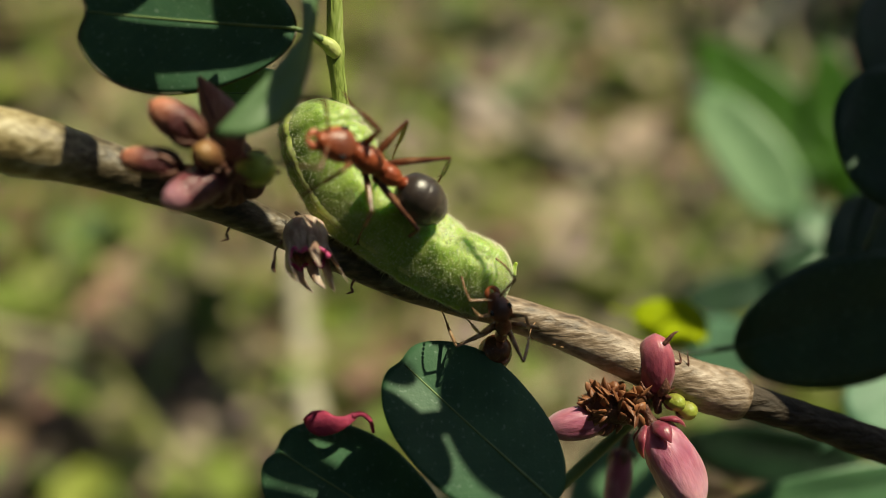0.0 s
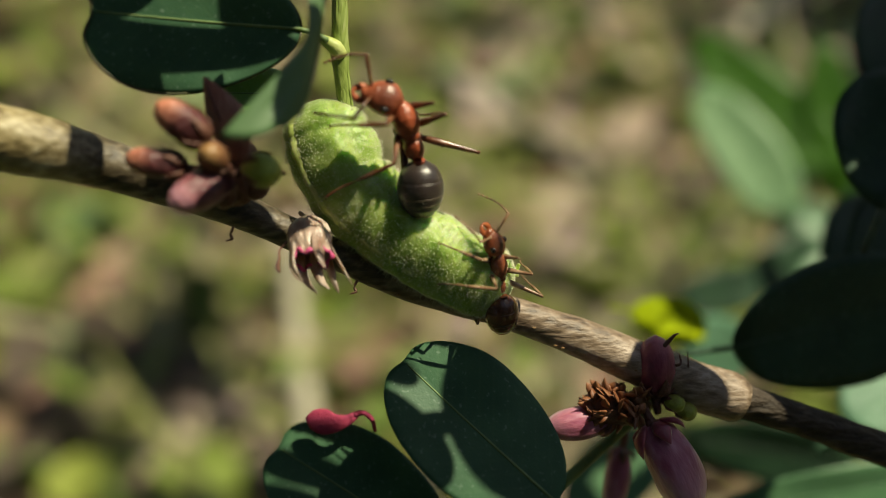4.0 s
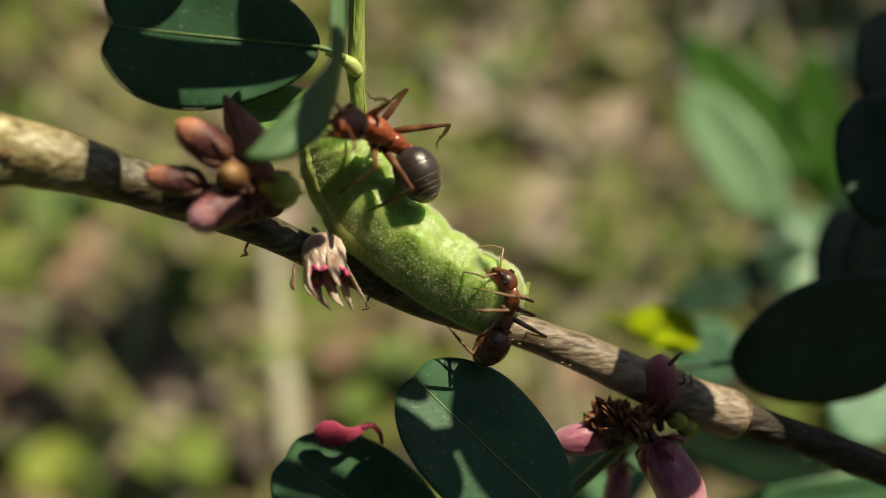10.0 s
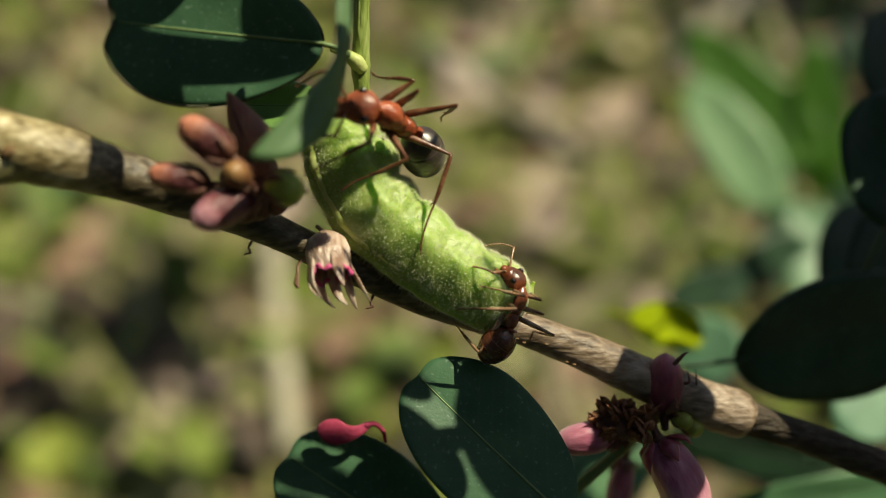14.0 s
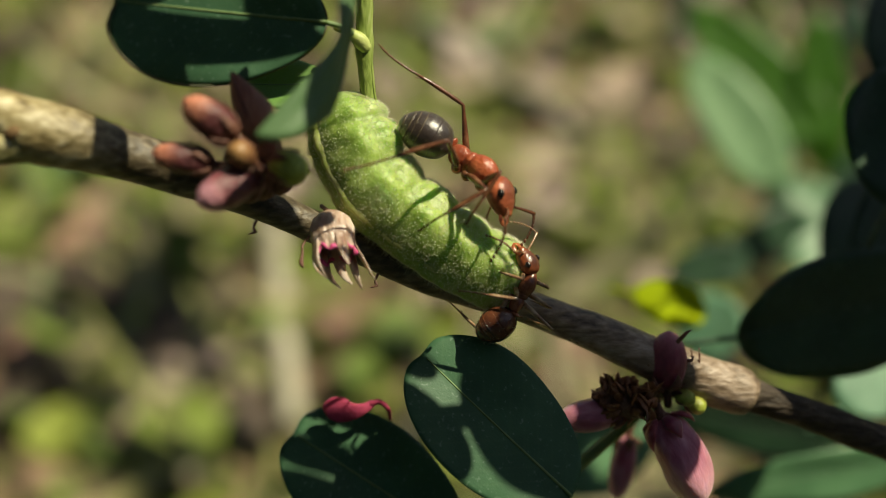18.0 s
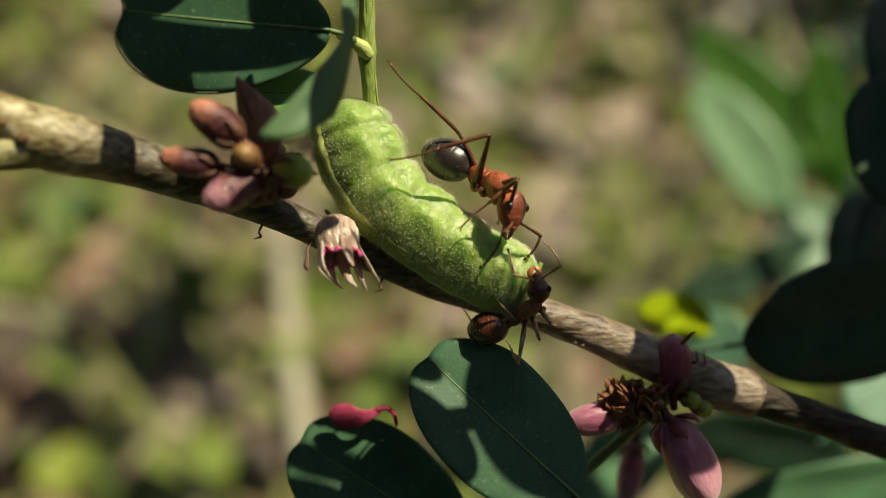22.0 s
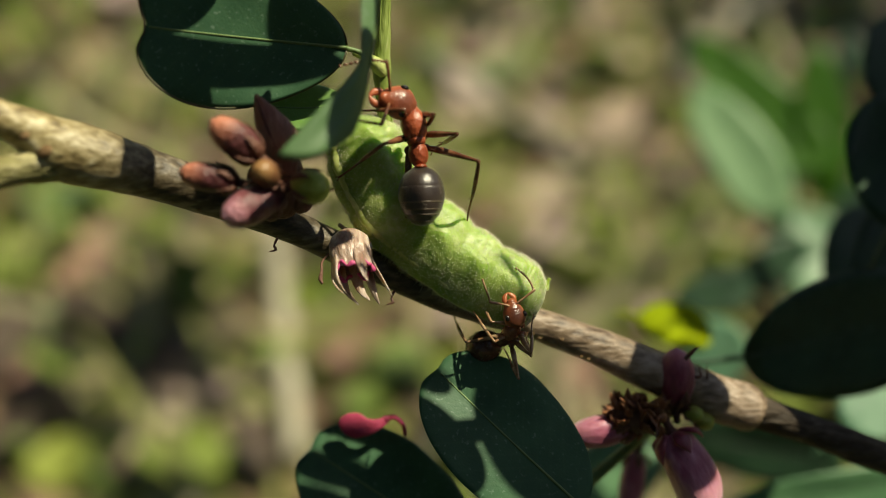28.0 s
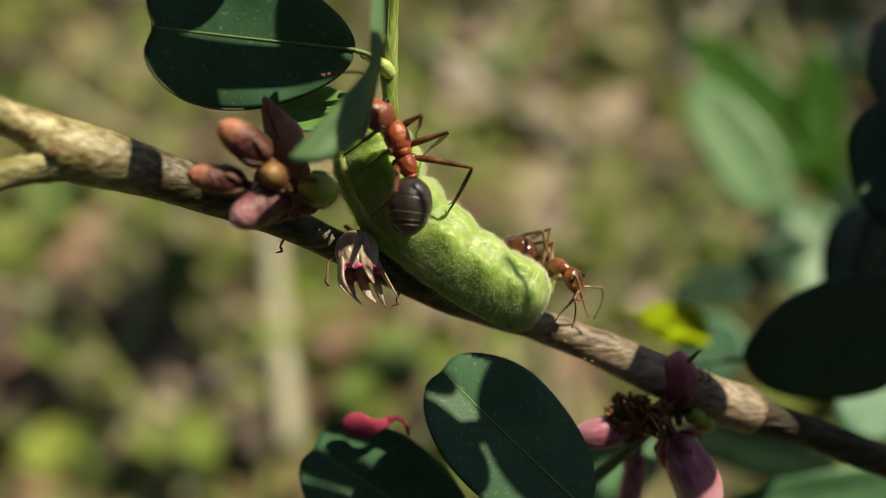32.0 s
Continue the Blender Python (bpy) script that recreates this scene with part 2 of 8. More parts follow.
plum_bud = mottled("plum_bud", [(0.06, 0.018, 0.022), (0.16, 0.045, 0.055), (0.32, 0.12, 0.13)], 900, 0.32, 0.6, 0.9, 0.12, soft=0.1, crown=("X", 1.7, 2.6, (0.8, 0.4, 0.5)))
green_bud = mottled("green_bud", [(0.2, 0.15, 0.04), (0.32, 0.38, 0.06), (0.5, 0.58, 0.12)], 700, 0.4, 0.4, 0.8, 0.1)
sepal_brown = mottled("sepal_brown", [(0.05, 0.02, 0.014), (0.13, 0.055, 0.038), (0.25, 0.12, 0.085)], 900, 0.5, 0.4, 0.9, 0.12)
bract_brown = mottled("bract_brown", [(0.14, 0.055, 0.045), (0.27, 0.13, 0.1), (0.42, 0.25, 0.2)], 900, 0.45, 0.4, 0.8, 0.1, stretch=(1, 1, 0.3), soft=0.1)
husk = mottled("husk", [(0.14, 0.065, 0.045), (0.32, 0.2, 0.15), (0.52, 0.39, 0.32), (0.78, 0.67, 0.6)], 1300, 0.32, 0.6, 0.9, 0.14, 3.0, stretch=(0.45, 1, 1), soft=0.15)
magenta = mottled("magenta", [(0.5, 0.04, 0.16), (0.7, 0.12, 0.3)], 900, 0.5, soft=0.2)
dried_orange = mottled("dried_orange", [(0.06, 0.022, 0.011), (0.2, 0.075, 0.032), (0.46, 0.22, 0.1)], 1200, 0.5)
crimson = mottled("crimson", [(0.26, 0.025, 0.065), (0.4, 0.055, 0.12)], 900, 0.7, 0.2, 0.5, 0.08, soft=0.15)
ant_red = mottled("ant_red", [(0.13, 0.026, 0.012), (0.34, 0.075, 0.03), (0.52, 0.16, 0.065)], 800, 0.3, 0.5, 1.0, 0.08, 6.0)
ant_head_red = mottled("ant_head_red", [(0.18, 0.04, 0.018), (0.37, 0.085, 0.034), (0.52, 0.15, 0.065)], 900, 0.32, 0.5, 0.7, 0.045, 7.0, crown=("Z", 0.2, 0.7, (0.075, 0.036, 0.028)))
ant_head_brown = mottled("ant_head_brown", [(0.13, 0.035, 0.014), (0.28, 0.07, 0.024), (0.42, 0.13, 0.045)], 900, 0.24, 0.55, 0.6, 0.04, 7.0, crown=("Z", 0.14, 0.55, (0.03, 0.018, 0.014)))
ant_brown = mottled("ant_brown", [(0.09, 0.028, 0.015), (0.23, 0.07, 0.033), (0.4, 0.16, 0.08)], 900, 0.19, 0.65, 0.4, 0.025, 8.0)
ant_band = mottled("ant_band", [(0.06, 0.045, 0.03), (0.17, 0.125, 0.08)], 2500, 0.4)
ant_dark = mottled("ant_dark", [(0.014, 0.009, 0.007), (0.034, 0.023, 0.019), (0.066, 0.048, 0.04)], 1300, 0.3, 0.8, 0.5, 0.025, 13.0, sheen=0.08)
ant_amber = mottled("ant_amber", [(0.05, 0.018, 0.011), (0.11, 0.036, 0.018), (0.22, 0.08, 0.036)], 900, 0.14, 0.7, 0.2, 0.02, 8.0)
ant_leg = mottled("ant_leg", [(0.05, 0.018, 0.01), (0.12, 0.042, 0.02), (0.26, 0.12, 0.06)], 1500, 0.26, 0.6, 0.2, 0.02)
ant_leg_pale = mottled("ant_leg_pale", [(0.1, 0.045, 0.022), (0.26, 0.14, 0.075), (0.54, 0.39, 0.25)], 1500, 0.24, 0.6, 0.2, 0.02)
eye_black = mottled("eye_black", [(0.01, 0.008, 0.008), (0.02, 0.015, 0.015)], 3000, 0.2, 0.6)
larva_green = mottled("larva_green", [(0.14, 0.25, 0.03), (0.255, 0.38, 0.068), (0.35, 0.47, 0.12), (0.53, 0.62, 0.3)], 700, 0.45, 0.4, 0.8, 0.09, 4.0, soft=0.8, soft_colour=(0.7, 1.0, 0.25), deep=1.2, sheen=0.2)
larva_stripe = mottled("larva_stripe", [(0.32, 0.44, 0.07), (0.46, 0.56, 0.14), (0.6, 0.66, 0.26)], 1200, 0.5, soft=0.5, soft_colour=(0.8, 1.0, 0.25), sheen=0.2)
larva_dot = mottled("larva_dot", [(0.5, 0.6, 0.3), (0.68, 0.75, 0.5)], 3000, 0.4)
bristle = mottled("bristle", [(0.5, 0.5, 0.34), (0.62, 0.6, 0.45)], 3000, 0.4)


# ---- shapes: each returns vertices (mm) and faces ----
def joined(*shapes):
    verts, faces = [], []
    for v, f in shapes:
        n = len(verts)
        verts += [tuple(p) for p in v]
        faces += [tuple(i + n for i in face) for face in f]
    return verts, faces


def smooth_line(points, steps=6):
    """A smooth line through the points (Catmull-Rom); extra columns (radii) go along."""
    p = np.array(points, float)
    p = np.vstack([2 * p[0] - p[1], p, 2 * p[-1] - p[-2]])
    out = []
    for a, b, c, d in zip(p[:-3], p[1:-2], p[2:-1], p[3:]):
        for u in np.linspace(0, 1, steps, endpoint=False):
            out.append(0.5 * (2 * b + (c - a) * u + (2 * a - 5 * b + 4 * c - d) * u**2 + (3 * b - a - 3 * c + d) * u**3))
    return np.array(out + [p[-2]])


def unit(v):
    v = np.array(v, float)
    return v / (np.linalg.norm(v) + 1e-12)


def tube(points, n=10, steps=5, rough=0.0, flat=1.0, seed=0, side=(0.31, 0.2, 0.93)):
    """A round-ended tube through rows of x, y, z, radius. flat squeezes it along the side direction."""
    line = smooth_line(points, steps)
    centre, radius = line[:, :3], np.maximum(line[:, 3], 1e-3)
    ahead = np.gradient(centre, axis=0)
    rng = np.random.RandomState(seed)
    verts, faces, ref = [], [], np.array(side, float)
    for i, (c, r, d) in enumerate(zip(centre, radius, ahead)):
        d = unit(d)
        u = unit(ref - d * (ref @ d))
        v = np.cross(d, u)
        for k in range(n):
            a = 2 * math.pi * k / n
            q = r * (1 + rough * rng.uniform(-1, 1))
            verts.append(c + q * (flat * math.cos(a) * u + math.sin(a) * v))
    m = len(centre)
    for i in range(m - 1):
        for k in range(n):
            a, b = i * n + k, i * n + (k + 1) % n
            faces.append((a, b, b + n, a + n))
    for end, row, way in ((0, 0, -1), (m - 1, (m - 1) * n, 1)):
        verts.append(centre[end] + way * unit(ahead[end]) * radius[end] * 0.5)
        tip = len(verts) - 1
        for k in range(n):
            a, b = row + k, row + (k + 1) % n
            faces.append((tip, b, a) if way < 0 else (a, b, tip))
    return verts, faces


def lathe(profile, n=16, wide=1.0, tall=1.0, smooth=4, wobble=0.0, seed=0):
    """A body turned about the x axis from rows of x, radius."""
    line = smooth_line(profile, smooth) if smooth else np.array(profile, float)
    rng = np.random.RandomState(seed)
    verts, faces = [], []
    for x, r in line:
        for k in range(n):
            a = 2 * math.pi * k / n
            q = max(r, 1e-3) * (1 + wobble * rng.uniform(-1, 1))
            verts.append((x, q * wide * math.cos(a), q * tall * math.sin(a)))
    for i in range(len(line) - 1):
        for k in range(n):
            a, b = i * n + k, i * n + (k + 1) % n
            faces.append((a, a + n, b + n, b))
    faces.append(tuple(range(n)))
    faces.append(tuple(range((len(line) - 1) * n, len(line) * n))[::-1])
    return verts, faces


def ball(centre, radii, nu=14, nv=10):
    verts, faces = [], []
    for i in range(nv + 1):
        b = math.pi * i / nv
        for k in range(nu):
            a = 2 * math.pi * k / nu
            verts.append((centre[0] + radii[0] * math.cos(b), centre[1] + radii[1] * math.sin(b) * math.cos(a), centre[2] + radii[2] * math.sin(b) * math.sin(a)))
    for i in range(nv):
        for k in range(nu):
            a, b = i * nu + k, i * nu + (k + 1) % nu
            faces.append((a, a + nu, b + nu, b))
    return verts, faces


def blade(length, half, fold=0.15, curl=0.0, notch=0.0, thick=0.16, wave=0.06, swell=0.12, n=18, seed=0):
    """A leaf's blade along x from 0 to length: rounded, broader towards the tip, folded along its midrib, notched at the tip."""
    rng = np.random.RandomState(seed)
    ph = rng.uniform(0, 6.3, 4)
    tops, lows = [], []
    g = np.linspace(-1, 1, n + 1)
    for a in g:
        for b in g:
            x, y = a * math.sqrt(1 - b * b / 2), b * math.sqrt(1 - a * a / 2)
            px = length * (x + 1) / 2 - notch * math.exp(-((y / 0.22) ** 2)) * max(0.0, x) ** 6
            py = half * y * (1 + swell * x)
            pz = fold * abs(py) + curl * x * x + wave * (math.sin(3 * x + ph[0]) * abs(y) + 0.6 * math.sin(5 * x + 4 * y + ph[1]) * y * y)
            edge = max(abs(a), abs(b))
            t = thick * (1 - 0.75 * edge**6)
            tops.append((px, py, pz + t / 2))
            lows.append((px, py, pz - t / 2))
    m, faces = n + 1, []
    for i in range(n):
        for j in range(n):
            a = i * m + j
            faces.append((a, a + m, a + m + 1, a + 1))
            faces.append((a + m * m, a + 1 + m * m, a + m + 1 + m * m, a + m + m * m))
    rim = [j for j in range(m)] + [i * m + n for i in range(1, m)] + [n * m + j for j in range(n - 1, -1, -1)] + [i * m for i in range(n - 1, 0, -1)]
    for a, b in zip(rim, rim[1:] + rim[:1]):
        faces.append((a, b, b + m * m, a + m * m))
    return tops + lows, faces


def moved(shape, at=(0, 0, 0), ahead=(1, 0, 0), up=(0, 0, 1), scale=1.0):
    """A shape built along x, laid at a place along a direction."""
    f = unit(ahead)
    l = unit(np.cross(up, f))
    m = np.stack([f, l, np.cross(f, l)], 1)
    return [tuple(np.array(at) + scale * (m @ np.array(p))) for p in shape[0]], shape[1]


# ---- things and parts ----
def mesh_of(name, shape, material, smooth=True):
    data = bpy.data.meshes.new(name)
    data.from_pydata([(x * MM, y * MM, z * MM) for x, y, z in shape[0]], [], shape[1])
    data.materials.append(material)
    data.shade_smooth() if smooth else data.shade_flat()
    data.update()
    return data


def part(name, shape, material, parent, label="", smooth=True):
    ob = new(name, shape if isinstance(shape, bpy.types.Mesh) else mesh_of(name, shape, material, smooth))
    ob.parent = parent
    return tagged(ob, label)


def thing(name, m, label, category, group="", kind=""):
    ob = new(name)
    ob.empty_display_size = 0.5 * MM
    ob.matrix_world = m
    return tagged(ob, label, category, group, kind)


def solid(name, shape, material, m, label, category, group="", kind="", smooth=True):
    ob = new(name, mesh_of(name, shape, material, smooth))
    ob.matrix_world = m
    return tagged(ob, label, category, group, kind)


def laid(base, tip, face):
    """The pose on the plan of a thing whose x axis runs from base to tip and whose z axis faces the given way."""
    f = unit(np.subtract(tip, base))
    l = unit(np.cross(face, f))
    m = Matrix(np.stack([f, l, np.cross(f, l)], 1).tolist()).to_4x4()
    m.translation = Vector(base) * MM
    return VIEW @ m


def leaf(label, base, tip, face, half, material, group="", stalk=None, rib=rib_green, name="leaf", rim=None, **shape):
    """A leaf with blade, midrib and stalk."""
    length = float(np.linalg.norm(np.subtract(tip, base)))
    ob = thing(name, laid(base, tip, face), label, "leaf", group)
    fold, curl, thick = shape.get("fold", 0.15), shape.get("curl", 0.0), shape.get("thick", 0.16)
    part("blade", blade(length, half, **shape), material, ob)
    notch = shape.get("notch", 0.0)
    line = []
    for u in np.linspace(0.0, 0.96, 9):
        x = 2 * u - 1
        line.append((length * u - notch * max(0, x) ** 6, 0, curl * x * x + thick * 0.45, max(0.025, 0.012 * half + 0.04 * (1 - u))))
    part("midrib", tube(line, 6, 2), rib, ob)
    if stalk:
        part("stalk", tube(stalk, 8, 4), rib, ob)
    if rim:
        edge = []
        for a in np.linspace(0.06, 2 * math.pi - 0.06, 60):
            x, y = -math.cos(a), math.sin(a)
            py = half * y * (1 + shape.get("swell", 0.12) * x)
            edge.append((length * (x + 1) / 2 - notch * math.exp(-((y / 0.22) ** 2)) * max(0.0, x) ** 6, py, fold * abs(py) + curl * x * x, 0.055))
        part("rim", tube(edge, 5, 1), rim, ob, "thin dark scalloped leaf edge")
    return ob


# ---- the ground ----
def ground_surface():
    mat, nodes, links, bsdf = shader("ground_surface", 0.9, 0.15)
    big, mid, small = noise_at(nodes, links, 26, 3), noise_at(nodes, links, 85, 3), noise_at(nodes, links, 500, 4)
    earth = ramp(nodes, links, mid, [(0.32, (0.02, 0.015, 0.009)), (0.43, (0.11, 0.066, 0.04)), (0.55, (0.28, 0.18, 0.115)), (0.7, (0.46, 0.33, 0.235))])
    moss = ramp(nodes, links, small, [(0.35, (0.045, 0.06, 0.008)), (0.65, (0.2, 0.25, 0.04))])
    links.new(mixed(nodes, links, ramp(nodes, links, big, [(0.42, (0, 0, 0)), (0.58, (1, 1, 1))]), earth, moss), bsdf.inputs["Base Color"])
    bumped(nodes, links, bsdf, small, 0.8, 2.0)
    return mat


def uneven_ground():
    n, verts, faces = 90, [], []
    axis = np.sign(np.linspace(-1, 1, n + 1)) * np.abs(np.linspace(-1, 1, n + 1)) ** 5 * 60000 + np.linspace(-1, 1, n + 1) * 700
    for y in axis:
        for x in axis:
            near = math.exp(-((x * x + y * y) / 900.0**2))
            verts.append((x, y + 250, (6 * noise.noise((x / 60, y / 60, 0)) + 3 * noise.noise((x / 22, y / 22, 3))) * near))
    for i in range(n):
        for j in range(n):
            a = i * (n + 1) + j
            faces.append((a, a + 1, a + n + 2, a + n + 1))
    return verts, faces


solid("ground", uneven_ground(), ground_surface(), Matrix(), "bare brown earth with moss and dry litter", "ground", kind="structure")


def varied(name, colours, rough=0.7, through=0.0):
    """A surface whose colour differs from piece to piece of one mesh."""
    mat, nodes, links, bsdf = shader(name, rough, 0.3)
    piece = nodes.new("ShaderNodeNewGeometry")
    base = ramp(nodes, links, piece.outputs["Random Per Island"], colours)
    spots = noise_at(nodes, links, 300, 3)
    links.new(mixed(nodes, links, math_node(nodes, links, "MULTIPLY", spots, 0.35), base, (0.05, 0.04, 0.02)), bsdf.inputs["Base Color"])
    bumped(nodes, links, bsdf, spots, 0.4, 0.4)
    return mat


def leaflet(length, half, bend, rng):
    """A small curved leaf of a few faces, for litter and ground plants."""
    v = []
    for i in range(6):
        u = i / 5
        w = half * math.sin(math.pi * min(0.98, max(0.04, u))) ** 0.8
        z = bend * length * (u - 0.5) ** 2 * 2
        v += [(length * u, -w, z + 0.25 * w), (length * u, 0, z), (length * u, w, z + 0.25 * w)]
    f = []
    for i in range(5):
        a = 3 * i
        f += [(a, a + 3, a + 4, a + 1), (a + 1, a + 4, a + 5, a + 2)]
    return v, f


def scattered(count, seed, low, high, bend, lift, slim, steep):
    rng = np.random.RandomState(seed)
    out = []
    for _ in range(count):
        y = rng.uniform(90, 560)
        x = rng.uniform(-1, 1) * (70 + 0.42 * y)
        size = rng.uniform(low, high)
        a, up = rng.uniform(0, 2 * math.pi), rng.uniform(*steep)
        way = (math.cos(a) * math.cos(up), math.sin(a) * math.cos(up), math.sin(up))
        out.append(moved(leaflet(size, size * slim * rng.uniform(0.7, 1.3), bend, rng), (x, y, rng.uniform(0, lift)), way, (rng.uniform(-0.4, 0.4), rng.uniform(-0.4, 0.4), 1)))
    return joined(*out)


litter_brown = varied("litter_brown", [(0.03, 0.02, 0.012), (0.3, 0.2, 0.12), (0.42, 0.3, 0.2), (0.08, 0.045, 0.03), (0.5, 0.4, 0.26)])
litter_green = varied("litter_green", [(0.07, 0.11, 0.012), (0.2, 0.25, 0.03), (0.12, 0.2, 0.045), (0.28, 0.33, 0.055)])
grass_straw = varied("grass_straw", [(0.35, 0.3, 0.16), (0.2, 0.24, 0.05), (0.42, 0.38, 0.24), (0.25, 0.2, 0.12)])
solid("leaf_litter", scattered(900, 3, 8, 22, 0.5, 5, 0.35, (-0.2, 0.3)), litter_brown, Matrix(), "small dry brown and tan fallen leaves", "leaf litter", kind="stuff")
solid("ground_plants", scattered(800, 5, 6, 18, 0.5, 12, 0.4, (-0.1, 0.8)), litter_green, Matrix(), "small yellow-green herbs on the earth", "ground plants", kind="stuff")
solid("grass", scattered(420, 8, 30, 70, 0.4, 6, 0.035, (0.0, 0.7)), grass_straw, Matrix(), "thin green and straw-coloured grass blades", "grass", kind="stuff")



def canopy(count, seed):
    """Unseen leaves added high over the ground, thickest to the sides; they dapple the earth with shade."""
    rng, out = np.random.RandomState(seed), []
    while len(out) < count:
        y = rng.uniform(100, 480)
        x = rng.uniform(-1, 1) * (40 + 0.5 * y)
        if len(out) % 4 == 0:
            x, y = rng.normal(185, 32), rng.normal(375, 50)
        dark = 0.14 + 0.6 * math.exp(-(((x + 22) / 28) ** 2 + ((y - 152) / 26) ** 2)) + 0.5 * math.exp(-(((x + 85) / 45) ** 2 + ((y - 175) / 60) ** 2)) + 0.9 * math.exp(-(((x - 150) / 50) ** 2 + ((y - 370) / 80) ** 2)) - 0.6 * math.exp(-(((x - 35) / 65) ** 2 + ((y - 235) / 65) ** 2)) - 0.6 * math.exp(-((x / 32) ** 2 + ((y - 195) / 40) ** 2)) - 0.8 * math.exp(-(((x + 47) / 14) ** 2 + ((y - 190) / 60) ** 4)) + 0.5 * noise.noise((x / 30, y / 30, 5))
        if rng.uniform() > dark:
            continue
        high = rng.uniform(210, 300)
        p = (x + high * SUN_WORLD[0] / SUN_WORLD[2], y + high * SUN_WORLD[1] / SUN_WORLD[2], high)
        out.append(moved(leaflet(rng.uniform(12, 22), rng.uniform(4, 7), 0.3, rng), p, rng.normal(size=3) * (1, 1, 0.3), (rng.uniform(-0.4, 0.4), rng.uniform(-0.4, 0.4), 1)))
    return joined(*out)


SUN_WORLD = tuple(to_sun)
solid("shade_canopy", canopy(280, 31), leaf_shade, Matrix(), "dark green leaves added overhead, unseen, to shade the ground", "shrub", kind="stuff")
dead_leaf_tan = mottled("dead_leaf_tan", [(0.26, 0.19, 0.13), (0.42, 0.32, 0.24), (0.5, 0.4, 0.31)], 120, 0.8)
dead_leaf_mauve = mottled("dead_leaf_mauve", [(0.24, 0.16, 0.14), (0.38, 0.28, 0.26), (0.44, 0.34, 0.31)], 120, 0.8)
dead_leaf_brown = mottled("dead_leaf_brown", [(0.16, 0.08, 0.055), (0.26, 0.15, 0.11), (0.3, 0.18, 0.13)], 120, 0.8)
herb_lime = mottled("herb_lime", [(0.14, 0.18, 0.035), (0.21, 0.25, 0.05), (0.3, 0.33, 0.1)], 120, 0.7)
herb_olive = mottled("herb_olive", [(0.13, 0.17, 0.03), (0.22, 0.26, 0.05), (0.28, 0.3, 0.08)], 120, 0.7)
herb_green = mottled("herb_green", [(0.1, 0.18, 0.06), (0.17, 0.27, 0.1), (0.24, 0.33, 0.14)], 120, 0.7)
straw = mottled("straw", [(0.28, 0.25, 0.17), (0.4, 0.37, 0.27), (0.48, 0.45, 0.34)], 120, 0.7)
stick_grey = mottled("stick_grey", [(0.24, 0.2, 0.16), (0.38, 0.33, 0.27), (0.46, 0.4, 0.34)], 120, 0.8)
rng_ground = np.random.RandomState(11)


def ground_leaf(x, y, size, material, label, lift=8.0):
    a = rng_ground.uniform(0, 6.3)
    ob = thing("fallen_leaf", pose(x * MM, y * MM, lift * MM, 8 * rng_ground.uniform(-1, 1), 8 * rng_ground.uniform(-1, 1), math.degrees(a)), label, "leaf", "fallen leaves on the ground")
    shape = blade(size, size * 0.42, 0.2, 0.15 * size, 0, 0.3, 0.6, 0.0, 8, int(abs(x * 7 + y)))
    part("blade", ([(p[0] - size / 2, p[1], p[2]) for p in shape[0]], shape[1]), material, ob)
    part("stalk", tube([(-size * 0.75, 0, 0, 0.3), (-size * 0.5, 0, 0.15 * size, 0.35), (0, 0, 0.1, 0.3), (size * 0.4, 0, 0.1 * size, 0.15)], 5, 3), stick_grey, ob)


for x, y, size in [(57, 292, 24), (11, 362, 30), (-70, 145, 22), (22, 239, 17), (67, 395, 26), (14, 372, 22)]:
    ground_leaf(x, y, size, dead_leaf_tan, "curled dry tan leaf lying on the earth")
for x, y, size in [(81, 277, 22), (-65, 166, 20), (-2, 194, 15), (34, 251, 18), (-52, 160, 14)]:
    ground_leaf(x, y, size, dead_leaf_mauve, "curled greyish mauve dead leaf on the earth")
for x, y, size in [(-109, 214, 20), (-110, 172, 18)]:
    ground_leaf(x, y, size, dead_leaf_brown, "dark reddish brown dead leaf on the earth")

# Blackish leaves placed where shade darkens the ground; their colour carries that shade.
dead_leaf_shade = mottled("dead_leaf_shade", [(0.035, 0.025, 0.018), (0.07, 0.049, 0.036), (0.11, 0.078, 0.057)], 120, 0.8)
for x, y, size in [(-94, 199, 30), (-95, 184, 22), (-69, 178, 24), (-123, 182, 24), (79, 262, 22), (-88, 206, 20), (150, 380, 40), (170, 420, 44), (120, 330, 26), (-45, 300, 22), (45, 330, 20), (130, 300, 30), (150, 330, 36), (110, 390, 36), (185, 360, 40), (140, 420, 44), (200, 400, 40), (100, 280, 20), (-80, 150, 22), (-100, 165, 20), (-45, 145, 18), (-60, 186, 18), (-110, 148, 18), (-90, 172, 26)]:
    ground_leaf(x, y, size, dead_leaf_shade, "blackish brown dead leaf that darkens the earth like shade", 9.0)

for k in range(60):
    y = rng_ground.uniform(120, 430)
    x = rng_ground.uniform(-1, 1) * (20 + 0.5 * y)
    words = [(dead_leaf_tan, "curled dry tan leaf lying on the earth"), (dead_leaf_shade, "blackish brown dead leaf that darkens the earth like shade"), (dead_leaf_mauve, "curled greyish mauve dead leaf on the earth"), (dead_leaf_shade, "blackish brown dead leaf that darkens the earth like shade"), (dead_leaf_brown, "dark reddish brown dead leaf on the earth")][k % 5]
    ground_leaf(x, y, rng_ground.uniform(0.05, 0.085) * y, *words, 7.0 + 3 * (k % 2))


